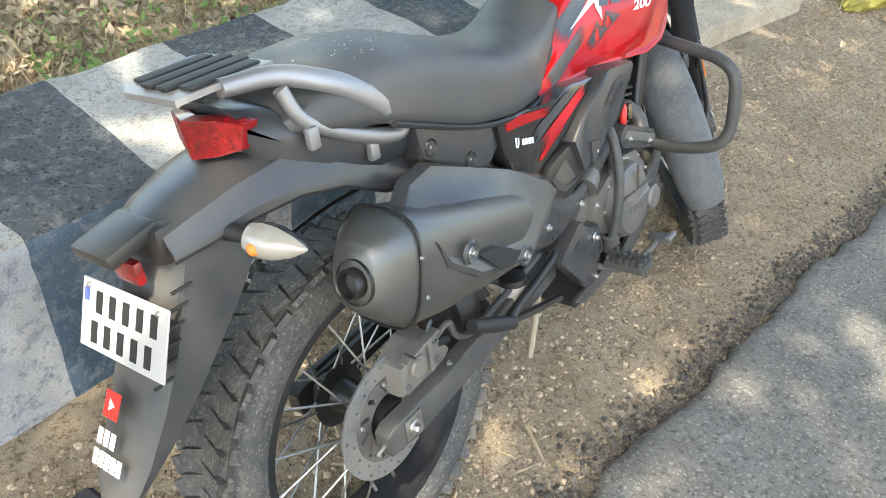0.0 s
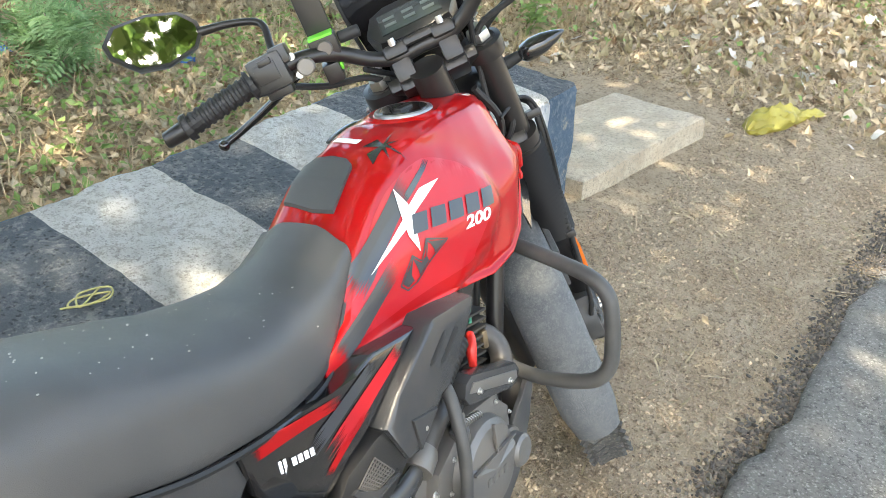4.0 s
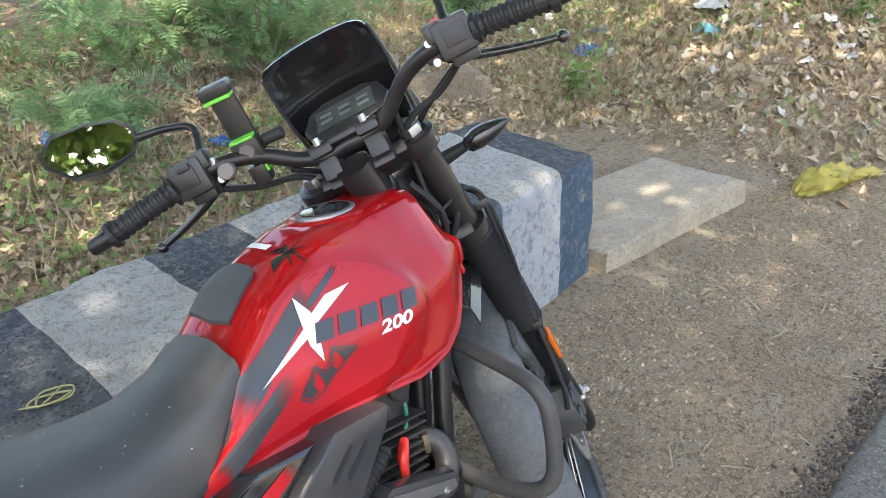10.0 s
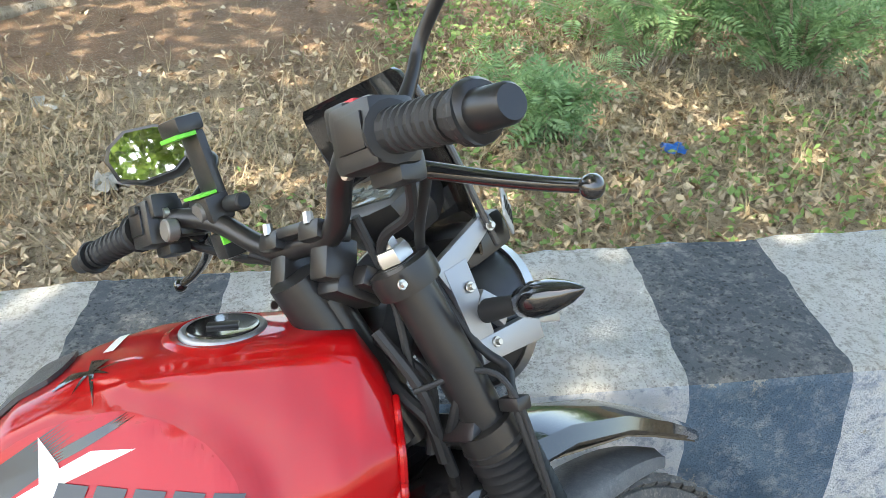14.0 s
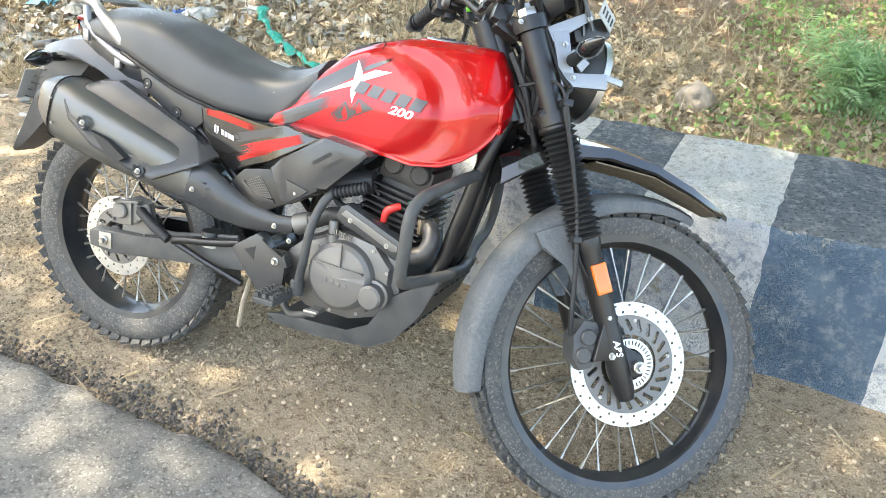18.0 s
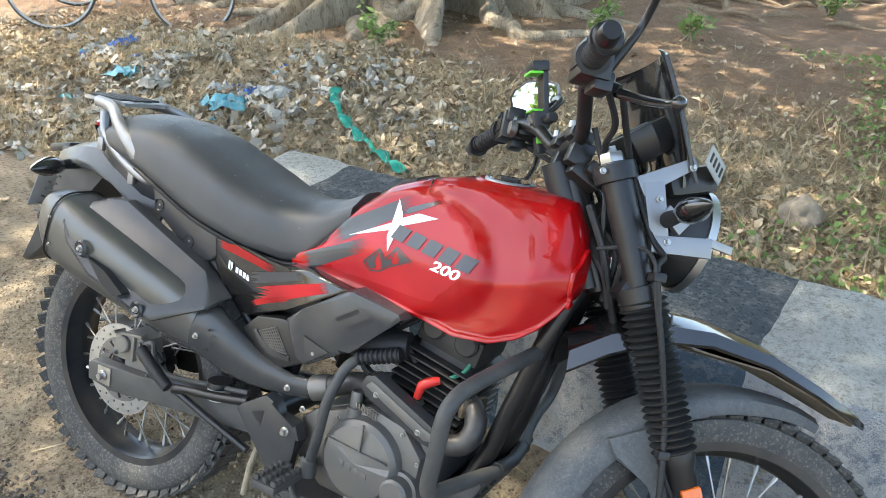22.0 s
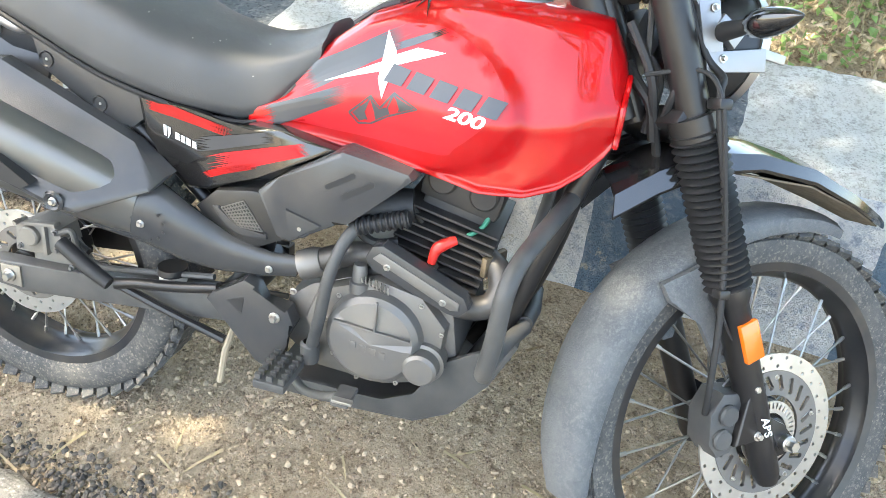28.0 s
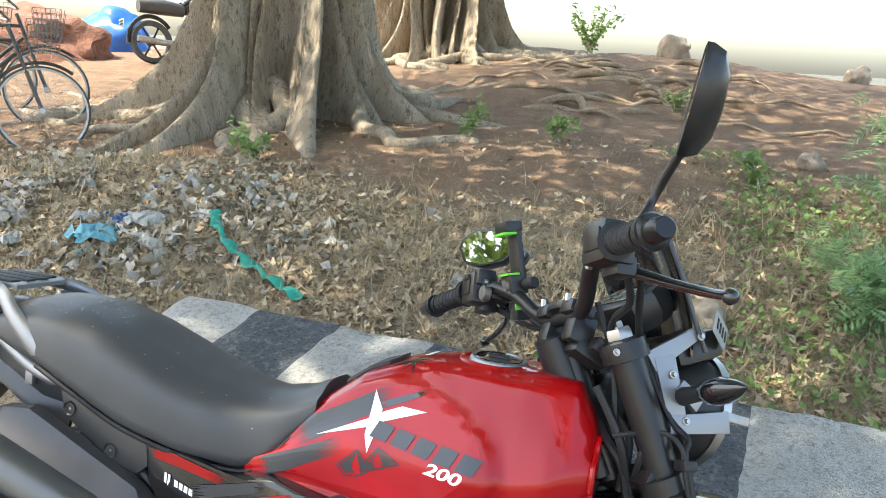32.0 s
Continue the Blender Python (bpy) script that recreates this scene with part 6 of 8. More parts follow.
# shade of the slot, painted as a black slab on the closed shield
part("shield_slot", slab([(0.765, 0.525), (0.772, 0.531), (0.815, 0.511), (0.812, 0.503), (0.803, 0.503)], -0.12, -0.1485, 0), GRIP_AND_SHADE, shield_ob)
part("shield_rib", slab([(0.715, 0.547), (0.728, 0.560), (0.862, 0.502), (0.862, 0.488), (0.848, 0.486)], -0.14, -0.1505, 0.002), DARK_METAL, shield_ob)
for x, z in ((0.740, 0.537), (0.835, 0.497)):
    bolt(x, -0.149, z, 0.0075, shield_ob)

# -- engine
crank = part("crankcase", join(slab([(0.545, 0.345), (0.56, 0.42), (0.60, 0.455), (0.70, 0.50), (0.78, 0.51), (0.85, 0.46), (0.865, 0.38), (0.83, 0.315), (0.74, 0.285), (0.62, 0.29)], 0.10, -0.115, 0.012), slab([(0.60, 0.40), (0.62, 0.46), (0.72, 0.505), (0.80, 0.49), (0.845, 0.44), (0.84, 0.37), (0.79, 0.32), (0.70, 0.30), (0.63, 0.32)], -0.10, -0.138, 0.014)), DARK_METAL, bike, "dusty grey cast engine case", angle=35)
clutch = lathe([(0.0001, -0.172), (0.055, -0.171), (0.070, -0.168), (0.079, -0.160), (0.082, -0.150), (0.084, -0.132), (0.089, -0.130), (0.090, -0.112)], 44)
for v in clutch.verts:
    if v.co.y < -0.15 and v.co.z + 0.25 * v.co.x > 0.018:
        v.co.y += 0.006
clutch.transform(Matrix.Translation((0.728, 0, 0.402)))
cover_ob = part("clutch_cover", clutch, DARK_METAL, crank, "dusty grey round clutch cover with faint raised bars", angle=30)
part("raised_bars", join(*[box((0.011, 0.003, 0.013), (0.700 + 0.017 * k, -0.1715, 0.395 - 0.003 * k), 0.001) for k in range(4)]), DARK_METAL, cover_ob)
part("cover_rib", join(box((0.004, 0.006, 0.055), (0.735, -0.1705, 0.455), 0.001), box((0.13, 0.006, 0.004), (0.73, -0.1705, 0.428), 0.001, Matrix.Rotation(radians(4), 4, "Y"))), DARK_METAL, cover_ob)
pc = lathe([(0.0001, -0.176), (0.024, -0.175), (0.029, -0.170), (0.030, -0.150), (0.036, -0.148), (0.036, -0.12)], 30)
pc.transform(Matrix.Translation((0.815, 0, 0.374)))
part("oil_filter_cover", pc, DARK_METAL, crank, "round grey oil filter cover", angle=35)
oc = lathe([(0.0001, -0.03), (0.010, -0.03), (0.012, -0.024), (0.012, 0.0), (0.016, 0.002), (0.016, 0.02)], 18, axis="Z")
oc.transform(Matrix.Translation((0.692, -0.135, 0.495)) @ Matrix.Rotation(radians(180), 4, "X"))
part("oil_filler", oc, DARK_METAL, crank)
for x, z in ((0.655, 0.345), (0.64, 0.41), (0.66, 0.46), (0.80, 0.475), (0.838, 0.43), (0.77, 0.315), (0.70, 0.308)):
    bolt(x, -0.138, z, 0.0055, crank, label="")
FIN = mat("black_finned_casting", (0.025, 0.025, 0.027), 0.5, metal=0.3, dust=0.12)
cm = Matrix.Translation((0.805, 0, 0.545)) @ Matrix.Rotation(radians(12), 4, "Y")
barrel = part("cylinder", join(box((0.115, 0.12, 0.19), (0, 0, 0.0), 0.01)), FIN, bike, "black finned engine cylinder", m=cm)
for k in range(9):
    part("fin", box((0.162, 0.165, 0.0045), (0, 0, -0.060 + 0.0155 * k), 0.0015), FIN, barrel, m=cm)
head = part("cylinder_head", join(box((0.135, 0.13, 0.055), (0, 0, 0.105), 0.012), cyl(0.024, -0.075, 0.075, (-0.035, 0, 0.118), 20, bevel=0.004), cyl(0.024, -0.075, 0.075, (0.035, 0, 0.118), 20, bevel=0.004)), FIN, bike, "black cylinder head", m=cm)
RED_RUBBER = mat("red_rubber_boot", (0.55, 0.025, 0.02), 0.4)
plug = part("spark_plug_boot", tube([(0.800, -0.105, 0.538), (0.803, -0.103, 0.556), (0.808, -0.100, 0.566), (0.822, -0.092, 0.574), (0.832, -0.086, 0.577)], [0.007, 0.0085, 0.010, 0.009, 0.007], 14, 20), RED_RUBBER, bike, "red rubber spark plug boot")
part("plug_hex", cyl(0.009, 0, 0.018, (0.800, -0.105, 0.525), 6), STEEL, plug)
part("ignition_lead", tube([(0.846, -0.078, 0.584), (0.870, -0.065, 0.605), (0.880, -0.05, 0.65), (0.875, -0.04, 0.70)], 0.0042, 8, 20), mat("green_cable", (0.02, 0.16, 0.10), 0.5), plug)
part("carburettor_rubber", tube([(0.628, -0.075, 0.60), (0.665, -0.085, 0.602), (0.72, -0.082, 0.612), (0.755, -0.075, 0.618)], [0.030, 0.034, 0.030, 0.026], 16, 20), GRIP_AND_SHADE, bike, "black ribbed intake duct")
boot_b = tube([(0.678 + 0.082 * k / 36, -0.128 + 0.013 * k / 36, 0.585 + 0.027 * k / 36) for k in range(37)], [0.0152 if k % 4 in (1, 2) else 0.0122 for k in range(37)], 14)
part("ribbed_hose", boot_b, GRIP_AND_SHADE, bike, "black ribbed breather hose")
part("breather_tube", tube([(0.680, -0.128, 0.586), (0.665, -0.150, 0.560), (0.650, -0.168, 0.500), (0.640, -0.170, 0.430), (0.628, -0.165, 0.375), (0.620, -0.160, 0.345)], 0.0105, 12, 40), DUSTY, bike, "dusty black hose down to the pedal")
part("hose_end", lathe([(0.0001, -0.02), (0.016, -0.018), (0.017, 0.015), (0.012, 0.02)], 14, axis="Z"), DUSTY, bike, m=Matrix.Translation((0.622, -0.160, 0.352)))
for pts, r in (([(0.70, -0.06, 0.655), (0.74, -0.075, 0.625), (0.77, -0.07, 0.59)], 0.006), ([(0.66, -0.09, 0.57), (0.70, -0.11, 0.555), (0.74, -0.10, 0.56)], 0.008), ([(0.69, -0.11, 0.50), (0.72, -0.12, 0.515), (0.76, -0.10, 0.52)], 0.009)):
    part("hose", tube(pts, r, 8, 16), GRIP_AND_SHADE, bike)
part("clutch_spring", tube([(0.690 + 0.055 * k / 60, -0.140 + 0.006 * math.cos(k * 0.9), 0.505 - 0.016 * k / 60 + 0.006 * math.sin(k * 0.9)) for k in range(61)], 0.0016, 5), STEEL, bike)
# skid plate
skid_side = [(0.520, 0.252), (0.60, 0.262), (0.68, 0.262), (0.745, 0.262), (0.800, 0.290), (0.846, 0.372), (0.905, 0.408), (0.950, 0.445), (0.962, 0.432), (0.925, 0.350), (0.870, 0.275), (0.805, 0.238), (0.665, 0.228), (0.560, 0.228)]
skid = part("skid_plate", join(slab(skid_side, -0.118, -0.127, 0.002), slab(skid_side[::-1], 0.118, 0.127, 0.002)), DUSTY, bike, "dark grey skid plate with round holes")
floor_b = []
for x, z in ((0.53, 0.232), (0.66, 0.226), (0.805, 0.234), (0.865, 0.268), (0.925, 0.345), (0.962, 0.430)):
    floor_b.append([(x, -0.125, z), (x, 0.125, z), (x - 0.006, 0.125, z + 0.006), (x - 0.006, -0.125, z + 0.006)])
part("skid_floor", loft(floor_b), DUSTY, skid)
# black boxes in the unpierced plate paint the shade of its holes
for i in range(4):
    for j in range(7):
        f = 0.2 + 0.22 * i
        part("skid_hole", box((0.004, 0.018, 0.011), (0.868 + 0.092 * f, -0.105 + 0.035 * j, 0.270 + 0.155 * f - 0.004), 0.0, Matrix.Rotation(radians(-59), 4, "Y")), GRIP_AND_SHADE, skid)
# frame and crash bars
frame_ob = part("frame", tube([(0.985, 0, 0.80), (0.99, 0, 0.66), (0.955, 0, 0.50), (0.90, 0, 0.40)], 0.022, 14, 24), MATT, bike, "black tubular frame")
part("head_tube", tube([(0.945, 0, 1.0), (1.045, 0, 0.80)], 0.030, 18), MATT, frame_ob)
for s in (-1, 1):
    part("frame_tube", tube([(1.035, s * 0.03, 0.80), (1.01, s * 0.055, 0.72), (0.965, s * 0.06, 0.56), (0.93, s * 0.06, 0.44), (0.86, s * 0.075, 0.30)], 0.017, 12, 30), MATT, frame_ob)
    part("frame_tube", tube([(0.98, s * 0.03, 0.86), (0.85, s * 0.07, 0.75), (0.70, s * 0.09, 0.70), (0.55, s * 0.095, 0.62), (0.50, s * 0.10, 0.45)], 0.016, 10, 24), MATT, frame_ob)
    part("subframe_tube", tube([(0.60, s * 0.085, 0.70), (0.35, s * 0.10, 0.71), (0.12, s * 0.095, 0.79), (-0.05, s * 0.08, 0.85)], 0.013, 10, 24), MATT, frame_ob)
    part("subframe_tube", tube([(0.50, s * 0.10, 0.46), (0.36, s * 0.10, 0.60), (0.20, s * 0.097, 0.73)], 0.012, 10, 20), MATT, frame_ob)
    part("crash_bar", tube([(1.00, s * 0.055, 0.680), (0.985, s * 0.12, 0.672), (0.966, s * 0.20, 0.660), (0.953, s * 0.255, 0.648), (0.946, s * 0.284, 0.627), (0.943, s * 0.293, 0.598), (0.940, s * 0.293, 0.540), (0.934, s * 0.287, 0.493), (0.930, s * 0.262, 0.464), (0.930, s * 0.21, 0.450), (0.940, s * 0.14, 0.440), (0.962, s * 0.066, 0.437)], 0.0135, 14, 80), DUSTY, bike, "dusty black tubular crash bar")
part("cross_bar", tube([(0.962, -0.06, 0.44), (0.968, 0, 0.437), (0.962, 0.06, 0.44)], 0.013, 12), DUSTY, bike)
# swing arm, shock, caliper, rests
swing = part("swing_arm", slab([(-0.052, 0.300), (-0.055, 0.340), (-0.04, 0.350), (0.10, 0.356), (0.43, 0.400), (0.47, 0.395), (0.47, 0.345), (0.43, 0.338), (0.02, 0.292)], -0.088, -0.118, 0.004), DUSTY, bike, "dusty black box-section swing arm")
part("arm", slab([(-0.052, 0.300), (-0.055, 0.340), (-0.04, 0.350), (0.10, 0.356), (0.43, 0.400), (0.47, 0.395), (0.47, 0.345), (0.43, 0.338), (0.02, 0.292)][::-1], 0.088, 0.118, 0.004), MATT, swing)
part("cross_tube", cyl(0.03, -0.09, 0.09, (0.44, 0, 0.37), 18), MATT, swing)
part("axle_plate", slab([(-0.018, 0.305), (-0.018, 0.345), (0.024, 0.347), (0.024, 0.303)], -0.116, -0.1215, 0.001), STEEL, swing)
bolt(0.001, -0.1215, 0.325, 0.016, swing, label="axle nut")
part("adjuster", tube([(-0.050, -0.103, 0.318), (-0.075, -0.103, 0.316)], 0.004, 8), STEEL, swing)
CAL = mat("dusty_silver_casting", (0.20, 0.195, 0.185), 0.55, metal=0.6, bump=0.5, bump_scale=200, distance=0.001, dust=0.4)
cal = part("rear_caliper", join(slab([(0.005, 0.372), (0.012, 0.425), (0.060, 0.448), (0.105, 0.435), (0.112, 0.400), (0.080, 0.380), (0.05, 0.372)], -0.052, -0.105, 0.008), slab([(0.03, 0.345), (0.035, 0.40), (0.12, 0.415), (0.150, 0.372), (0.13, 0.352)], -0.072, -0.090, 0.004)), CAL, bike, "dusty silver rear brake caliper")
part("piston", cyl(0.020, -0.100, -0.116, (0.045, 0, 0.412), 20, bevel=0.003), CAL, cal)
part("caliper_rib", box((0.090, 0.016, 0.007), (0.060, -0.106, 0.440), 0.002, Matrix.Rotation(radians(-8), 4, "Y")), CAL, cal)
part("caliper_rib", box((0.008, 0.014, 0.060), (0.078, -0.106, 0.410), 0.002), CAL, cal)
part("slide_pin", tube([(0.112, -0.085, 0.405), (0.150, -0.088, 0.392)], [0.011, 0.008], 12), GRIP_AND_SHADE, cal)
for bx, bz in ((0.020, 0.385), (0.098, 0.392), (0.125, 0.362), (0.098, 0.428)):
    bolt(bx, -0.105, bz, 0.008, cal, label="", material=DARK_METAL)
part("bleed_nipple", cyl(0.004, -0.095, -0.125, (0.03, 0, 0.44), 8), STEEL, cal)
part("brake_hose", tube([(0.10, -0.100, 0.425), (0.135, -0.108, 0.440), (0.150, -0.110, 0.405), (0.20, -0.110, 0.385), (0.33, -0.112, 0.405), (0.42, -0.112, 0.420)], 0.006, 8, 40), DUSTY, bike, "dusty rear brake hose")
part("passenger_peg", tube([(0.145, -0.150, 0.440), (0.20, -0.160, 0.412), (0.245, -0.162, 0.388)], [0.013, 0.014, 0.012], 12), GRIP_AND_SHADE, bike, "folded passenger footrest")
part("peg_bracket", tube([(0.250, -0.150, 0.385), (0.29, -0.145, 0.392), (0.36, -0.140, 0.400), (0.44, -0.135, 0.415)], [0.012, 0.010, 0.010, 0.010], 10, 24), MATT, bike)
part("peg_strut", tube([(0.255, -0.145, 0.378), (0.34, -0.138, 0.345), (0.45, -0.135, 0.312)], 0.008, 8), MATT, bike)
res = part("brake_reservoir", lathe([(0.0001, -0.022), (0.024, -0.022), (0.025, 0.006), (0.0001, 0.006)], 24, axis="Z"), mat("milky_plastic", (0.62, 0.60, 0.54), 0.4, dust=0.3), bike, "milky brake fluid reservoir with a black lid", m=Matrix.Translation((0.335, -0.105, 0.400)))
part("lid", lathe([(0.0001, 0.018), (0.026, 0.018), (0.028, 0.006), (0.0001, 0.006)], 24, axis="Z"), MATT, res, m=Matrix.Translation((0.335, -0.105, 0.400)))
hang = slab([(0.428, 0.405), (0.440, 0.418), (0.500, 0.458), (0.520, 0.450), (0.535, 0.425), (0.578, 0.420), (0.590, 0.390), (0.572, 0.352), (0.566, 0.300), (0.548, 0.290), (0.520, 0.300)], -0.130, -0.158, 0.007)
hanger = part("footrest_hanger", hang, GREY_PLASTIC, bike, "grey cast footrest hanger")
# the hanger is solid here; a black triangle paints its shaded window
part("hanger_window", slab([(0.468, 0.412), (0.500, 0.425), (0.495, 0.392)], -0.13, -0.1588, 0), GRIP_AND_SHADE, hanger)
bolt(0.556, -0.158, 0.400, 0.0125, hanger)
bolt(0.560, -0.156, 0.305, 0.008, hanger)
bolt(0.585, -0.150, 0.455, 0.008, hanger)
peg = bmesh.new()
box((0.055, 0.085, 0.016), (0.592, -0.215, 0.335), 0.004, None, peg)
footrest = part("footrest", peg, DUSTY, bike, "toothed black rider footrest")
for k in range(6):
    for j in (-1, 0, 1):
        part("tooth", box((0.010, 0.006, 0.016), (0.592 + 0.020 * j, -0.180 - 0.014 * k, 0.345)), DUSTY, footrest)
part("brake_pedal", join(tube([(0.575, -0.150, 0.320), (0.62, -0.190, 0.298), (0.67, -0.215, 0.312), (0.705, -0.228, 0.332)], 0.008, 10, 24), box((0.030, 0.05, 0.010), (0.712, -0.232, 0.336), 0.003)), DUSTY, bike, "black brake pedal with a steel tip")
part("pedal_tip", box((0.034, 0.012, 0.006), (0.716, -0.252, 0.342), 0.002), CHROME, bike)
part("side_stand", tube([(0.50, 0.12, 0.30), (0.45, 0.20, 0.14), (0.42, 0.265, 0.035), (0.405, 0.275, 0.025)], [0.014, 0.012, 0.012, 0.012], 12), STEEL, bike, "grey steel side stand")
part("stand_foot", box((0.075, 0.06, 0.008), (0.41, 0.285, 0.022), 0.003), STEEL, bike)
part("drain_tube", tube([(0.45, -0.09, 0.33), (0.425, -0.088, 0.25), (0.409, -0.080, 0.172)], 0.0065, 8), mat("tan_rubber_tube", (0.32, 0.27, 0.2), 0.7), bike, "tan drain tube")
shock_b = tube([(0.33, 0, 0.42), (0.42, 0, 0.66)], 0.022, 14)
part("shock_absorber", join(shock_b, tube([(0.335 + 0.075 * k / 90, 0.034 * math.cos(k * 0.5), 0.44 + 0.19 * k / 90 + 0.034 * 0.3 * math.sin(k * 0.5)) for k in range(91)], 0.006, 6)), MATT, bike, "black rear shock absorber with coil spring")
part("inner_mudguard", box((0.012, 0.13, 0.26), (0.36, 0, 0.56), 0.004, Matrix.Rotation(radians(-28), 4, "Y")), PLASTIC, bike, "black inner mudguard")
part("airbox", box((0.26, 0.17, 0.16), (0.42, 0, 0.66), 0.02), PLASTIC, bike, "black plastic airbox")
part("chain", join(*[box((0.5, 0.008, 0.010), (0.23, 0.07, 0.325 + dz), 0.002, Matrix.Rotation(radians(-4), 4, "Y")) for dz in (0.075, -0.045)]), MATT, bike, "dark drive chain")
part("saree_guard", join(*[tube(p, 0.004, 6, 12) for p in ([(-0.16, 0.14, 0.56), (-0.12, 0.14, 0.42), (-0.02, 0.14, 0.36)], [(-0.16, 0.14, 0.56), (0.1, 0.14, 0.60), (0.25, 0.14, 0.60)], [(-0.10, 0.14, 0.56), (-0.07, 0.14, 0.44), (0.05, 0.14, 0.38)])]), MATT, bike, "black wire leg guard")

# -- front end, turned with the bars
S = STEERED


def leg_at(z):
    return 1.010 + (1.003 - z) * (1.335 - 1.010) / (1.003 - 0.27)


for s in (-1, 1):
    leg = part("fork_leg", tube([(leg_at(1.0), s * 0.092, 1.0), (leg_at(0.80), s * 0.092, 0.80)], 0.0255, 22), MATT, bike, "black telescopic fork leg", m=S)
    boot = bmesh.new()
    prof = []
    for k in range(45):
        z = 0.795 - 0.235 * k / 44
        prof.append(((leg_at(z), s * 0.092, z), 0.036 + (0.005 if k % 2 else -0.006) - 0.004 * k / 44))
    tube([p for p, _ in prof], [r for _, r in prof], 20, None, boot)
    part("fork_boot", boot, GRIP_AND_SHADE, leg, "black ribbed rubber fork boot", m=S, angle=25)
    low = part("fork_slider", tube([(leg_at(0.565), s * 0.092, 0.565), (leg_at(0.55), s * 0.092, 0.55), (leg_at(0.535), s * 0.092, 0.535), (leg_at(0.36), s * 0.092, 0.36), (leg_at(0.25), s * 0.092, 0.25), (leg_at(0.232), s * 0.092, 0.232)], [0.031, 0.032, 0.026, 0.025, 0.023, 0.018], 20), MATT, leg, "matt black fork slider", m=S)
    part("axle_lug", slab([(1.30, 0.36), (1.355, 0.335), (1.382, 0.31), (1.375, 0.285), (1.34, 0.275), (1.31, 0.30)], s * 0.078, s * 0.105, 0.004), MATT, low, m=S)
    part("fork_bolt", lathe([(0.0001, 0.016), (0.010, 0.016), (0.011, 0.006), (0.019, 0.006), (0.021, 0.0), (0.021, -0.01)], 6, axis="Z"), CHROME, leg, "silver fork top bolt", m=S @ Matrix.Translation((leg_at(1.01), s * 0.092, 1.010)) @ Matrix.Rotation(radians(-24), 4, "Y"))
AMBER = mat("amber_reflector", (0.74, 0.15, 0.01), 0.15, coat=0.8, bump=0.4, bump_scale=900, distance=0.0005)
rm = S @ Matrix.Translation((1.243, -0.118, 0.482)) @ Matrix.Rotation(radians(-24), 4, "Y")
part("side_reflector", box((0.034, 0.010, 0.066), (0, 0, 0), 0.003), AMBER, bike, "amber side reflector", m=rm)
bm = lettering("ABS", 0, 0, 0.021, 0, 0.2)
bm.transform(S @ Matrix.Translation((leg_at(0.358), -0.1205, 0.358)) @ Matrix.Rotation(radians(66), 4, "Y") @ Matrix.Translation((0, 0, -0.009)))
part("abs_mark", bm, WHITE, bike, "white letters ABS")
part("axle_nut", join(cyl(0.014, -0.075, -0.118, (1.361, 0, 0.305), 18, bevel=0.002), cyl(0.009, -0.11, -0.130, (1.361, 0, 0.305), 6)), CHROME, bike, "zinc-plated front axle nut", m=S)
CALIPER = S @ Matrix.Translation((0.012, 0, -0.030))
cal = part("front_caliper", join(slab([(1.200, 0.335), (1.195, 0.385), (1.215, 0.420), (1.262, 0.420), (1.270, 0.375), (1.245, 0.320), (1.22, 0.312)], -0.045, -0.098, 0.006)), DUSTY, bike, "dusty black two-piston front caliper", m=CALIPER)
for x, z in ((1.228, 0.385), (1.222, 0.345)):
    part("piston", cyl(0.018, -0.09, -0.106, (x, 0, z), 18, bevel=0.003), DUSTY, cal, m=CALIPER)
part("caliper_bracket", slab([(1.24, 0.335), (1.255, 0.42), (1.262, 0.45), (1.285, 0.44), (1.285, 0.40), (1.295, 0.345)], -0.086, -0.112, 0.004), MATT, cal, m=CALIPER)
for x, z in ((1.262, 0.432), (1.283, 0.352)):
    bolt(x, -0.111, z, 0.0105, cal, m=CALIPER)
part("front_brake_hose", tube([(1.205, -0.085, 0.355), (1.195, -0.098, 0.40), (1.185, -0.108, 0.50), (1.170, -0.115, 0.60), (1.135, -0.128, 0.72), (1.108, -0.135, 0.80), (1.100, -0.135, 0.845), (1.115, -0.118, 0.865), (1.095, -0.095, 0.90), (1.04, -0.10, 1.0), (0.96, -0.22, 1.07)], 0.0055, 10, 90), GRIP_AND_SHADE, bike, "black front brake hose", m=S)
part("sensor_cable", tube([(1.33, -0.085, 0.37), (1.27, -0.10, 0.43), (1.19, -0.105, 0.52), (1.165, -0.120, 0.62), (1.125, -0.138, 0.74), (1.098, -0.142, 0.835), (1.075, -0.12, 0.87), (1.02, -0.07, 0.86)], 0.0035, 8, 70), GRIP_AND_SHADE, bike, m=S)
part("hose_clamp", box((0.02, 0.02, 0.014), (1.176, -0.112, 0.555), 0.003), MATT, bike, m=S)
part("hose_clamp", box((0.022, 0.03, 0.016), (1.104, -0.132, 0.828), 0.004), MATT, bike, m=S)
# low dusty fender hugging the wheel
fend = []
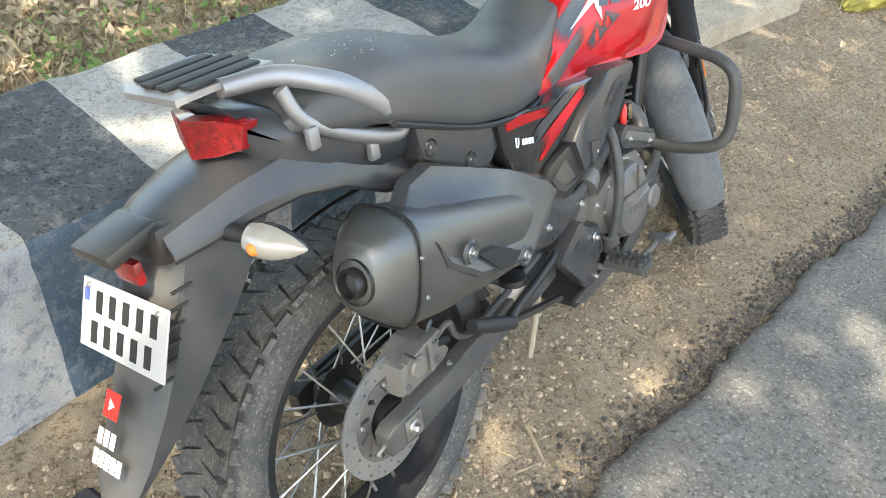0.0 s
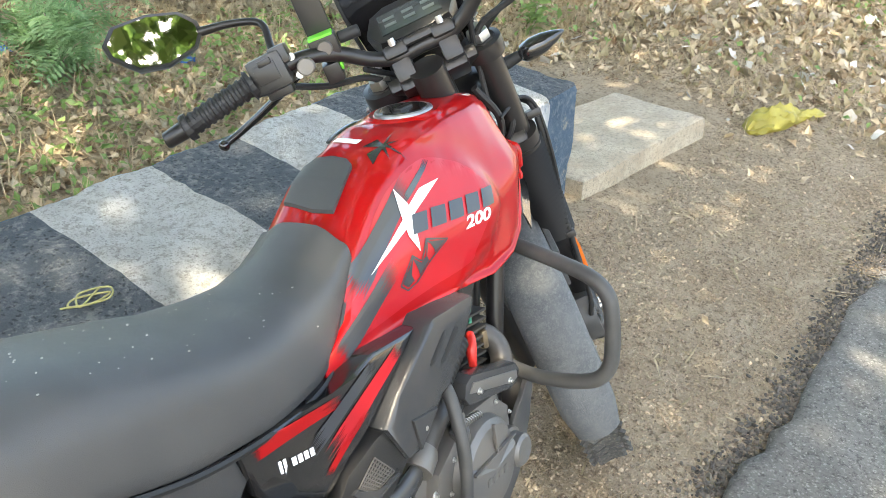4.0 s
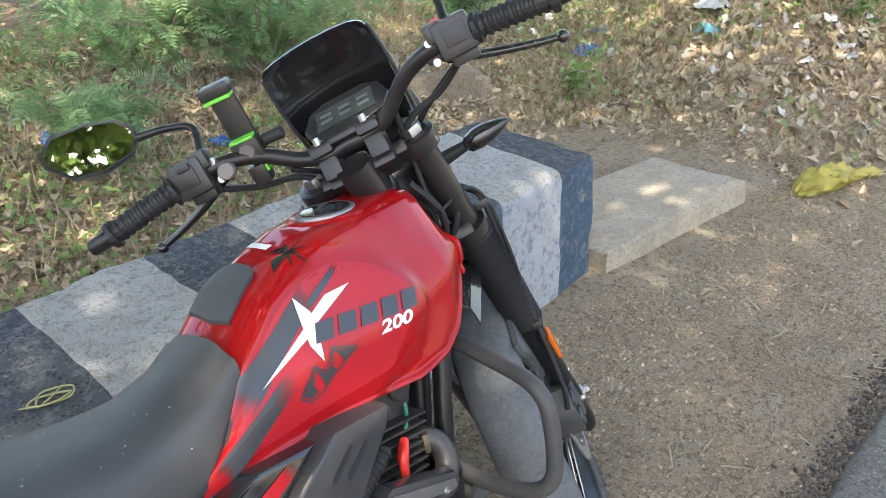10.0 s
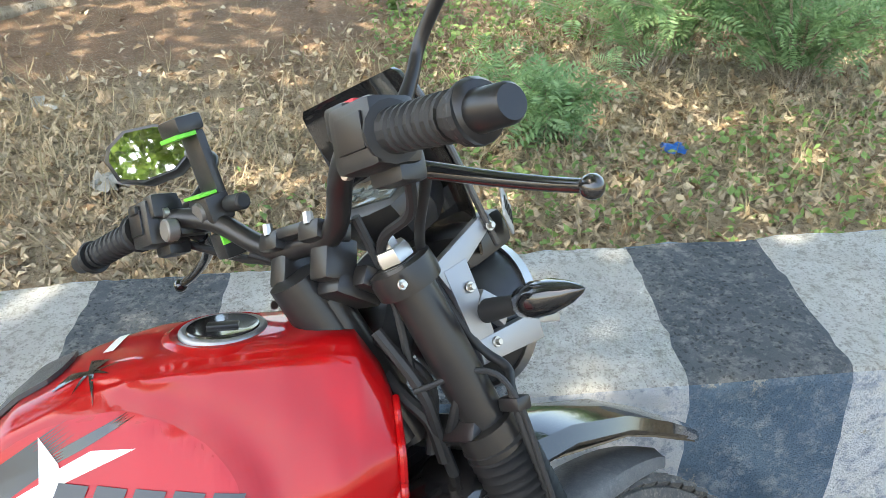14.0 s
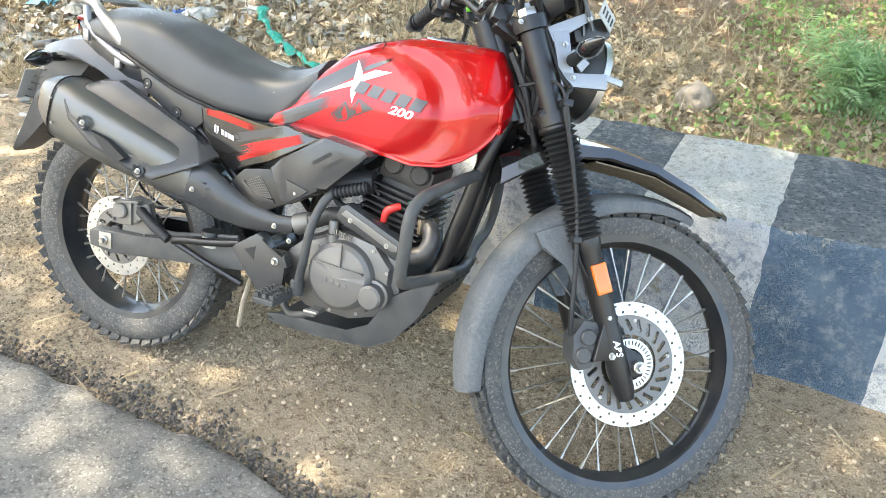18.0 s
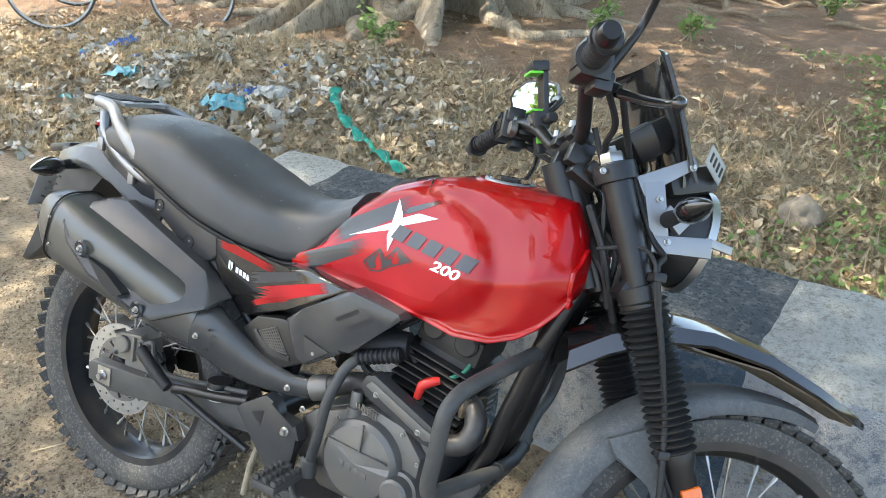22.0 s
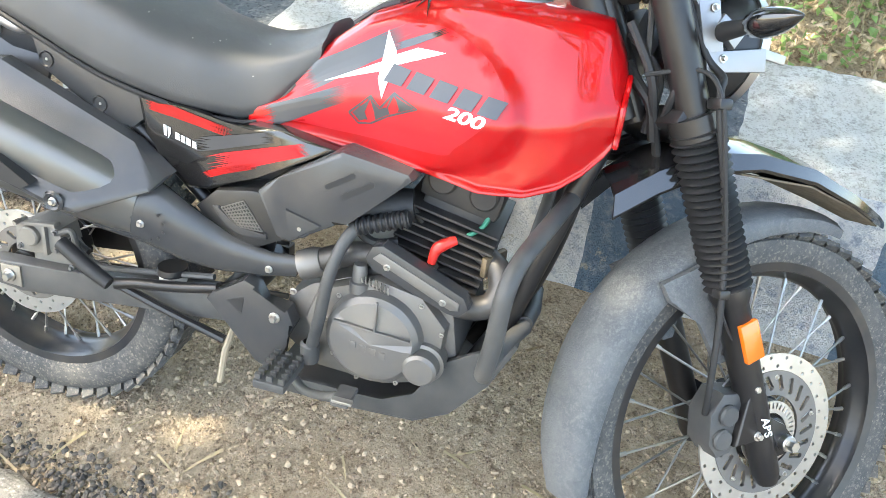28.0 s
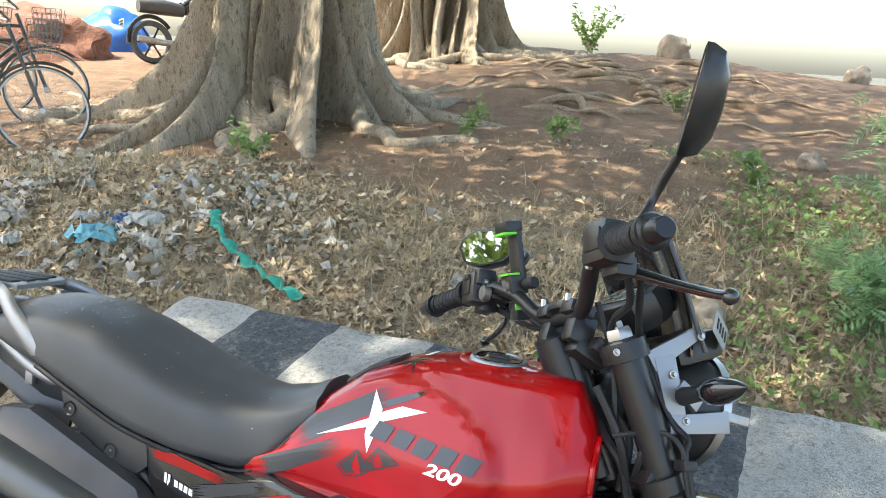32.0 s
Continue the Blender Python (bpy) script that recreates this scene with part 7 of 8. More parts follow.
for a in np.linspace(radians(68), radians(196), 26):
    rr = 0.376
    c = (1.361 + rr * math.cos(a), 0.305 + rr * math.sin(a))
    nx, nz = math.cos(a), math.sin(a)
    w = float(np.interp(math.degrees(a), [68, 80, 110, 150, 185, 196], [0.030, 0.052, 0.060, 0.062, 0.058, 0.045]))
    d = float(np.interp(math.degrees(a), [68, 90, 130, 170, 196], [0.02, 0.035, 0.048, 0.050, 0.035]))
    arc = [(-w, -d), (-w * 0.98, -d * 0.4), (-w * 0.78, -0.006), (-w * 0.3, 0.004), (w * 0.3, 0.004), (w * 0.78, -0.006), (w * 0.98, -d * 0.4), (w, -d)]
    fend.append([(c[0] + nx * q, y, c[1] + nz * q) for y, q in arc] + [(c[0] + nx * (q - 0.004), y * 0.94, c[1] + nz * (q - 0.004)) for y, q in arc[::-1]])
fender = part("front_fender", loft(fend), FENDER, bike, "dusty dark grey front fender", m=S, angle=50)
for s in (-1, 1):
    part("fender_stay", slab([(1.100, 0.560), (1.215, 0.610), (1.232, 0.570), (1.250, 0.470), (1.245, 0.435), (1.225, 0.430), (1.180, 0.500), (1.120, 0.530)][:: -s], s * 0.062, s * 0.074, 0.003), FENDER, fender, m=S)
    bolt(1.236, s * 0.074, 0.452, 0.009, fender, side=s, material=MATT, label="", m=S)
# high beak
NOSE = Matrix.Translation(HEAD) @ Matrix.Rotation(radians(STEER - 4), 4, AXIS) @ Matrix.Translation(-HEAD)
beak = []
for x, z, w, d in ((1.02, 0.715, 0.050, 0.060), (1.08, 0.755, 0.066, 0.058), (1.16, 0.785, 0.076, 0.050), (1.25, 0.785, 0.078, 0.040), (1.36, 0.765, 0.072, 0.034), (1.46, 0.728, 0.060, 0.030), (1.54, 0.690, 0.040, 0.022), (1.575, 0.672, 0.018, 0.012)):
    arc = [(-w, z - d), (-w * 0.92, z - d * 0.45), (-w * 0.45, z - 0.004), (0, z + 0.004), (w * 0.45, z - 0.004), (w * 0.92, z - d * 0.45), (w, z - d)]
    beak.append([(x, y, q) for y, q in arc] + [(x, y * 0.95, q - 0.005) for y, q in arc[::-1]])
bk = part("high_mudguard", loft(beak), GLOSS_BLACK, bike, "gloss black high front mudguard", m=NOSE, angle=30)
part("mudguard_seam", tube([(1.175, -0.076, 0.742), (1.180, -0.05, 0.782), (1.182, 0, 0.791), (1.180, 0.05, 0.782), (1.175, 0.076, 0.742)], 0.002, 6), SILVER, bk, m=NOSE)
under = []
for x, z, w in ((1.22, 0.735, 0.066), (1.36, 0.724, 0.062), (1.46, 0.694, 0.052), (1.54, 0.664, 0.034)):
    under.append([(x, -w, z), (x, w, z), (x, w, z - 0.003), (x, -w, z - 0.003)])
part("muddy_underside", loft(under), mat("dried_mud", (0.20, 0.16, 0.11), 0.95, var=0.4, scale=60, bump=0.8, bump_scale=150), bk, "underside caked with dried mud", m=NOSE)
# clamps
top_c = part("top_clamp", box((0.060, 0.12, 0.026), (0.985, 0, 0.978), 0.008, Matrix.Rotation(radians(25), 4, "Y")), MATT, bike, "black fork top clamp", m=S)
for s in (-1, 1):
    ring = lathe([(0.026, -0.016), (0.036, -0.014), (0.037, 0.0), (0.036, 0.014), (0.026, 0.016)], 26, axis="Z")
    ring.transform(Matrix.Translation((leg_at(0.985), s * 0.092, 0.985)) @ Matrix.Rotation(radians(-24), 4, "Y"))
    part("clamp_ring", ring, MATT, top_c, m=S)
    part("clamp_arm", box((0.05, 0.05, 0.024), (1.000, s * 0.055, 0.982), 0.007, Matrix.Rotation(radians(25), 4, "Y")), MATT, top_c, m=S)
    bolt(0.985, s * 0.126, 0.975, 0.007, top_c, side=s, label="", m=S)
    part("bar_riser", join(box((0.040, 0.034, 0.045), (0.968, s * 0.042, 1.012), 0.006, Matrix.Rotation(radians(14), 4, "Y")), box((0.044, 0.040, 0.022), (0.963, s * 0.042, 1.042), 0.006, Matrix.Rotation(radians(14), 4, "Y"))), MATT, top_c, m=S)
    for dx in (-0.015, 0.015):
        part("bolt", lathe([(0.0001, 0.008), (0.0055, 0.008), (0.006, 0.0), (0.006, -0.004)], 8, axis="Z"), CHROME, top_c, "", m=S @ Matrix.Translation((0.961 + dx, s * 0.042, 1.054 - dx * 0.25)))
part("riser_bridge", box((0.036, 0.075, 0.014), (0.962, 0, 1.048), 0.005, Matrix.Rotation(radians(14), 4, "Y")), MATT, top_c, m=S)
part("stem_nut", lathe([(0.0001, 0.014), (0.014, 0.014), (0.016, 0.010), (0.016, 0.0), (0.022, 0.0), (0.022, -0.012)], 6, axis="Z"), mat("brassy_zinc_nut", (0.62, 0.50, 0.30), 0.3, metal=1.0), top_c, "brassy steering stem nut", m=S @ Matrix.Translation((0.985, 0, 0.996)) @ Matrix.Rotation(radians(-25), 4, "Y"))
part("bottom_clamp", join(box((0.07, 0.21, 0.034), (1.095, 0, 0.795), 0.010, Matrix.Rotation(radians(25), 4, "Y")), tube([(1.09, -0.092, 0.812), (1.105, -0.092, 0.782)], 0.036, 20), tube([(1.09, 0.092, 0.812), (1.105, 0.092, 0.782)], 0.036, 20)), MATT, bike, "black fork bottom clamp", m=S)
part("steering_stem", tube([(0.975, 0, 0.975), (1.065, 0, 0.80)], 0.024, 16), MATT, bike, m=S)
part("wiring_box", box((0.05, 0.08, 0.11), (1.045, 0.02, 0.90), 0.01, Matrix.Rotation(radians(25), 4, "Y")), PLASTIC, bike, "black wiring block behind the lamp", m=S)
for pts, r in (([(1.00, -0.05, 0.93), (1.03, -0.07, 0.86), (1.06, -0.05, 0.80), (1.09, -0.03, 0.74)], 0.007), ([(1.02, -0.02, 0.92), (1.06, -0.05, 0.86), (1.06, -0.03, 0.78)], 0.006), ([(1.02, 0.03, 0.94), (1.03, -0.03, 0.86), (1.05, -0.05, 0.82), (1.07, -0.04, 0.77)], 0.008), ([(0.97, -0.09, 1.05), (1.01, -0.075, 0.97), (1.03, -0.06, 0.88)], 0.005), ([(1.06, -0.10, 0.86), (1.06, -0.085, 0.83), (1.07, -0.05, 0.79)], 0.006), ([(0.95, 0.10, 1.04), (1.03, 0.05, 0.99), (1.06, 0.02, 0.92)], 0.005)):
    part("cable", tube(pts, r, 8, 24), GRIP_AND_SHADE, bike, "black control cable", m=S)
# handlebar
bar_pts = [(0.865, -0.400, 1.078), (0.885, -0.30, 1.092), (0.905, -0.20, 1.100), (0.930, -0.135, 1.085), (0.952, -0.085, 1.050), (0.962, -0.045, 1.034), (0.963, 0, 1.034), (0.962, 0.045, 1.034), (0.952, 0.085, 1.050), (0.930, 0.135, 1.085), (0.905, 0.20, 1.100), (0.885, 0.30, 1.092), (0.865, 0.400, 1.078)]
bar = part("handlebar", tube(bar_pts, 0.0125, 14, 70), MATT, bike, "black tubular handlebar", m=S)
for s in (-1, 1):
    grip_b = bmesh.new()
    pts, rs = [], []
    for k in range(60):
        f = k / 59
        y = 0.262 + 0.118 * f
        q = spline([p[::1] for p in bar_pts[-4:]], 100)
        pt = min(q, key=lambda e: abs(e[1] - y))
        pts.append((pt[0], s * y, pt[2]))
        rs.append(0.0175 + (0.0012 if (k // 3) % 2 else -0.0012) + (0.007 if k < 4 else 0.0) + (0.004 if k > 56 else 0))
    tube(pts, rs, 16, None, grip_b)
    part("grip", grip_b, GRIP_AND_SHADE, bar, "ribbed black rubber grip", m=S, angle=20)
    part("bar_end", tube([(0.870, s * 0.376, 1.081), (0.869, s * 0.381, 1.081), (0.868, s * 0.384, 1.080), (0.8675, s * 0.386, 1.080), (0.862, s * 0.416, 1.077), (0.8615, s * 0.419, 1.077)], [0.0225, 0.023, 0.021, 0.0150, 0.0135, 0.0115], 20), MATT, bar, "black bar-end weight", m=S)
    hs = part("switch_housing", join(box((0.050, 0.060, 0.058), (0.902, s * 0.230, 1.100), 0.009), box((0.036, 0.030, 0.030), (0.900, s * 0.205, 1.118), 0.006), box((0.030, 0.044, 0.028), (0.918, s * 0.232, 1.072), 0.006)), PLASTIC, bar, "black switch housing", m=S)
    part("switch_plate", box((0.004, 0.036, 0.030), (0.8765, s * 0.232, 1.102), 0.001), MATT, hs, m=S)
    part("lever_bracket", join(box((0.045, 0.030, 0.030), (0.928, s * 0.190, 1.092), 0.007), tube([(0.930, s * 0.200, 1.085), (0.955, s * 0.218, 1.076)], 0.010, 10)), MATT, bar, m=S)
    part("lever", tube([(0.945, s * 0.205, 1.078), (0.966, s * 0.235, 1.066), (0.978, s * 0.275, 1.052), (0.984, s * 0.33, 1.036), (0.982, s * 0.372, 1.026)], [0.009, 0.008, 0.0072, 0.0065, 0.006], 10, 30), GLOSS_BLACK, bar, "black hand lever with a ball tip", m=S)
    ball = bmesh.new()
    bmesh.ops.create_icosphere(ball, subdivisions=2, radius=0.0105, matrix=Matrix.Translation((0.981, s * 0.376, 1.025)))
    part("lever_ball", ball, GLOSS_BLACK, bar, m=S)
    for x, z in ((0.925, 1.108), (0.925, 1.078)):
        part("bolt", lathe([(0.0001, -0.006), (0.006, -0.006), (0.0065, 0.0)], 10, axis="X"), CHROME, bar, "", m=S @ Matrix.Translation((x - 0.025, s * 0.190, z)))
    part("throttle_cable", tube([(0.935, s * 0.225, 1.070), (0.975, s * 0.17, 1.040), (0.99, s * 0.10, 1.02), (1.02, s * 0.05, 0.96)], 0.0055, 8, 24), GRIP_AND_SHADE, bar, m=S)
part("kill_switch", box((0.012, 0.016, 0.010), (0.900, -0.212, 1.131), 0.003), mat("red_switch", (0.62, 0.02, 0.03), 0.4), bar, "red engine stop switch", m=S)
part("rocker_switch", box((0.010, 0.022, 0.010), (0.876, 0.228, 1.118), 0.002), MATT, bar, m=S)
dial = part("choke_clamp", cyl(0.014, -0.006, 0.010, (0, 0, 0), 16, bevel=0.002), DARK_METAL, bar, "round zinc bar clamp", m=S @ Matrix.Translation((0.895, 0.175, 1.085)) @ Matrix.Rotation(radians(90), 4, "Z"))
# mirrors
MIRROR = bpy.data.materials.new("mirror_glass")
MIRROR.use_nodes = True
mb = MIRROR.node_tree.nodes["Principled BSDF"]
mb.inputs["Base Color"].default_value, mb.inputs["Metallic"].default_value, mb.inputs["Roughness"].default_value = (0.9, 0.9, 0.9, 1), 1.0, 0.02


def mirror(s):
    root = (0.930, s * 0.222, 1.105)
    mid = (0.985, s * 0.235, 1.205)
    end = (0.958, s * 0.325, 1.203)
    if s > 0:
        stem_pts = [root, (0.964, s * 0.223, 1.138), (0.990, s * 0.226, 1.176), (0.998, s * 0.270, 1.196), (1.005, s * 0.326, 1.207)]
        centre, out_v, up_v = Vector((0.976, 0.393, 1.221)), Vector((-0.063, 0.129, 0.027)), Vector((0.40, -0.05, 0.84))
    else:
        stem_pts = [root, (0.955, s * 0.227, 1.150), (0.968, s * 0.236, 1.186), (0.966, s * 0.292, 1.228)]
        centre, out_v = Vector((0.946, -0.347, 1.266)), Vector((-0.041, -0.108, 0.077))
        up_v = Vector((-0.80, 0.55, 0.10)).cross(out_v)
    stem = part("mirror", tube(stem_pts, [0.010, 0.0065, 0.0062, 0.0062, 0.008][: len(stem_pts)], 12, 36), MATT, bike, "black rear-view mirror on a bent stem", m=S)
    out_v = out_v.normalized()
    up_v = (up_v - out_v * up_v.dot(out_v)).normalized()
    face = out_v.cross(up_v)
    if face.x > 0:
        face = -face
    shape = [(-0.078, -0.004), (-0.062, -0.028), (-0.010, -0.047), (0.040, -0.044), (0.076, -0.012), (0.080, 0.010), (0.058, 0.038), (0.000, 0.047), (-0.052, 0.040), (-0.076, 0.016)]
    ring = lambda k, d: [centre + out_v * (u * k) + up_v * (v * k) + face * d for u, v in shape]
    bm = loft([ring(0.92, 0.006), ring(1.0, 0.008), ring(1.0, 0.000), ring(0.90, -0.016), ring(0.55, -0.028), ring(0.15, -0.031)])
    part("shell", bm, PLASTIC, stem, m=S, angle=40)
    g = bmesh.new()
    g.faces.new([g.verts.new(p) for p in ring(0.91, 0.0068)])
    part("glass", g, MIRROR, stem, "mirror glass", m=S)


mirror(1)
mirror(-1)
# instrument, flyscreen, lamp
im = S @ Matrix.Translation((1.072, 0.0, 1.075)) @ Matrix.Rotation(radians(-38), 4, "Y")
pod = bmesh.new()
outline = [(-0.085, 0.0), (-0.070, 0.038), (-0.040, 0.052), (0.040, 0.052), (0.070, 0.038), (0.085, 0.0), (0.066, -0.036), (0.030, -0.045), (-0.030, -0.045), (-0.066, -0.036)]
loft([[(v * k, u * k, d) for u, v in outline] for k, d in ((0.80, -0.045), (0.96, -0.025), (1.0, 0.0), (0.97, 0.010), (0.90, 0.012))], pod)
pod_ob = part("instrument_pod", pod, PLASTIC, bike, "black digital instrument pod", m=im, angle=35)
LCD = mat("dark_lcd_glass", (0.045, 0.055, 0.052), 0.12, coat=0.6, var=0.3, scale=40)
part("display", box((0.052, 0.112, 0.004), (0.002, 0, 0.0125), 0.001), LCD, pod_ob, "dark display glass", m=im)
part("display_bars", join(*[box((0.007, 0.022, 0.0012), (0.010 - 0.016 * j, -0.036 + 0.036 * k, 0.0151)) for j in range(2) for k in range(3)]), mat("grey_lcd_digits", (0.12, 0.14, 0.13), 0.4), pod_ob, "grey unreadable display bars", m=im)
scr = []
for x, z, w in ((1.166, 1.000, 0.082), (1.152, 1.050, 0.095), (1.133, 1.100, 0.101), (1.109, 1.150, 0.103), (1.084, 1.195, 0.101), (1.077, 1.209, 0.098), (1.074, 1.215, 0.090)):
    arc = [(-1.0, -0.020), (-0.8, -0.006), (-0.4, 0.004), (0, 0.007), (0.4, 0.004), (0.8, -0.006), (1.0, -0.020)]
    scr.append([(x + q * 1.2, y * w, z + q * 0.5) for y, q in arc] + [(x + q * 1.2 + 0.005, y * w, z + q * 0.5 + 0.002) for y, q in arc[::-1]])
part("flyscreen", loft(scr), GLOSS_BLACK, bike, "small gloss black flyscreen", m=S, angle=40)
part("screen_edge", tube([(1.157, -0.097, 1.000), (1.130, -0.103, 1.050), (1.108, -0.106, 1.100), (1.084, -0.106, 1.150), (1.063, -0.102, 1.195)], 0.004, 8, 20), GREY_PLASTIC, bike, m=S)
part("screen_edge", tube([(1.157, 0.097, 1.000), (1.130, 0.103, 1.050), (1.108, 0.106, 1.100), (1.084, 0.106, 1.150), (1.063, 0.102, 1.195)], 0.004, 8, 20), GREY_PLASTIC, bike, m=S)
for s in (-1, 1):
    br = bmesh.new()
    for k, ((x0, z0), (x1, z1), w0, w1) in enumerate((((1.062, 0.972), (1.152, 1.034), 0.017, 0.009), ((1.084, 0.985), (1.116, 0.878), 0.019, 0.016), ((1.098, 0.884), (1.203, 0.898), 0.014, 0.017), ((1.112, 0.945), (1.150, 0.918), 0.010, 0.014))):
        n = Vector((-(z1 - z0), x1 - x0)).normalized()
        poly = [(x0 - n.x * w0, z0 - n.y * w0), (x1 - n.x * w1, z1 - n.y * w1), (x1 + n.x * w1, z1 + n.y * w1), (x0 + n.x * w0, z0 + n.y * w0)]
        slab(poly[::-s], s * 0.088, s * (0.0985 + 0.0012 * k), 0.003, br)
    brk = part("lamp_bracket", br, SILVER, bike, "silver alloy headlamp bracket", m=S)
    for x, z in ((1.098, 0.958), (1.124, 0.892), (1.145, 1.022)):
        bolt(x, s * 0.101, z, 0.008, brk, side=s, m=S)
    part("bracket_lug", box((0.05, 0.006, 0.014), (1.215, s * 0.097, 0.905), 0.002, Matrix.Rotation(radians(8), 4, "Y")), STEEL, brk, m=S)
    indicator((1.118, s * 0.098, 0.928), (1.117, s * 0.243, 0.940), S, None, (1, 0, 0))
lm = S @ Matrix.Translation((1.185, 0, 0.920)) @ Matrix.Rotation(radians(8), 4, "Y")
lampo = part("headlamp", lathe([(0.0001, -0.085), (0.05, -0.075), (0.080, -0.04), (0.088, 0.0), (0.090, 0.018), (0.086, 0.022)], 40, axis="X"), PLASTIC, bike, "round black headlamp with a bright rim", m=lm)
part("lamp_rim", lathe([(0.086, 0.014), (0.094, 0.012), (0.095, 0.026), (0.088, 0.030), (0.084, 0.024)], 40, axis="X", closed=True), CHROME, lampo, "bright lamp rim", m=lm)
part("lamp_glass", lathe([(0.0001, 0.036), (0.04, 0.034), (0.07, 0.029), (0.085, 0.022)], 32, axis="X"), CLEAR, lampo, m=lm)
nose = part("nose_cowl", join(box((0.09, 0.15, 0.05), (1.165, 0, 1.010), 0.016, Matrix.Rotation(radians(-20), 4, "Y"))), PLASTIC, bike, "black plastic lamp cowl", m=S)
fp = S @ Matrix.Translation((1.186, -0.094, 1.038)) @ Matrix.Rotation(radians(36), 4, "Z") @ Matrix.Rotation(radians(22), 4, "Y")
front_plate = part("front_plate", box((0.062, 0.003, 0.040), (0, 0, 0), 0.0012, seg=1), PLATE, nose, "small white front number plate with bars", m=fp)
for k in range(4):
    part("plate_bar", box((0.0055, 0.0012, 0.018), (-0.020 + 0.0135 * k, -0.0020, 0)), INK, front_plate, m=fp)
# phone holder on the left bar
LIME = mat("lime_green_rubber", (0.16, 0.62, 0.05), 0.5)
ph = S @ Matrix.Translation((0.930, 0.136, 1.152)) @ Matrix.Rotation(radians(-14), 4, "Y") @ Matrix.Rotation(radians(4), 4, "X")
holder = part("phone_holder", join(box((0.012, 0.042, 0.085), (0, 0, 0.0), 0.004), box((0.034, 0.050, 0.020), (-0.010, 0, 0.052), 0.005), box((0.032, 0.046, 0.034), (-0.010, 0, -0.050), 0.005)), PLASTIC, bike, "black phone holder with lime green edges", m=ph)
part("green_lip", box((0.026, 0.044, 0.005), (-0.018, 0, 0.040), 0.001), LIME, holder, "lime green rubber lip", m=ph)
part("green_lip", box((0.024, 0.040, 0.004), (-0.018, 0, -0.031), 0.001), LIME, holder, "lime green rubber lip", m=ph)
part("compass", lathe([(0.0001, -0.030), (0.011, -0.030), (0.013, -0.026), (0.013, -0.02)], 22, axis="X"), DARK_METAL, holder, "small round compass", m=ph @ Matrix.Translation((0, 0, -0.050)))
part("clamp_knob", cyl(0.010, -0.024, -0.060, (0, 0, -0.050), 12, bevel=0.002), GRIP_AND_SHADE, holder, m=ph)
part("bar_clamp", join(tube([(0, 0, -0.068), (0, 0, -0.085)], 0.010, 12), box((0.036, 0.030, 0.034), (0, 0.004, -0.096), 0.006)), PLASTIC, holder, m=ph)
part("clamp_strip", box((0.038, 0.004, 0.012), (0, -0.0135, -0.088), 0.001), LIME, holder, "lime green clamp strip", m=ph)


# ---- things further off ----
BLACK_PAINT = mat("black_bicycle_enamel", (0.02, 0.02, 0.022), 0.35, coat=0.4, dust=0.25)


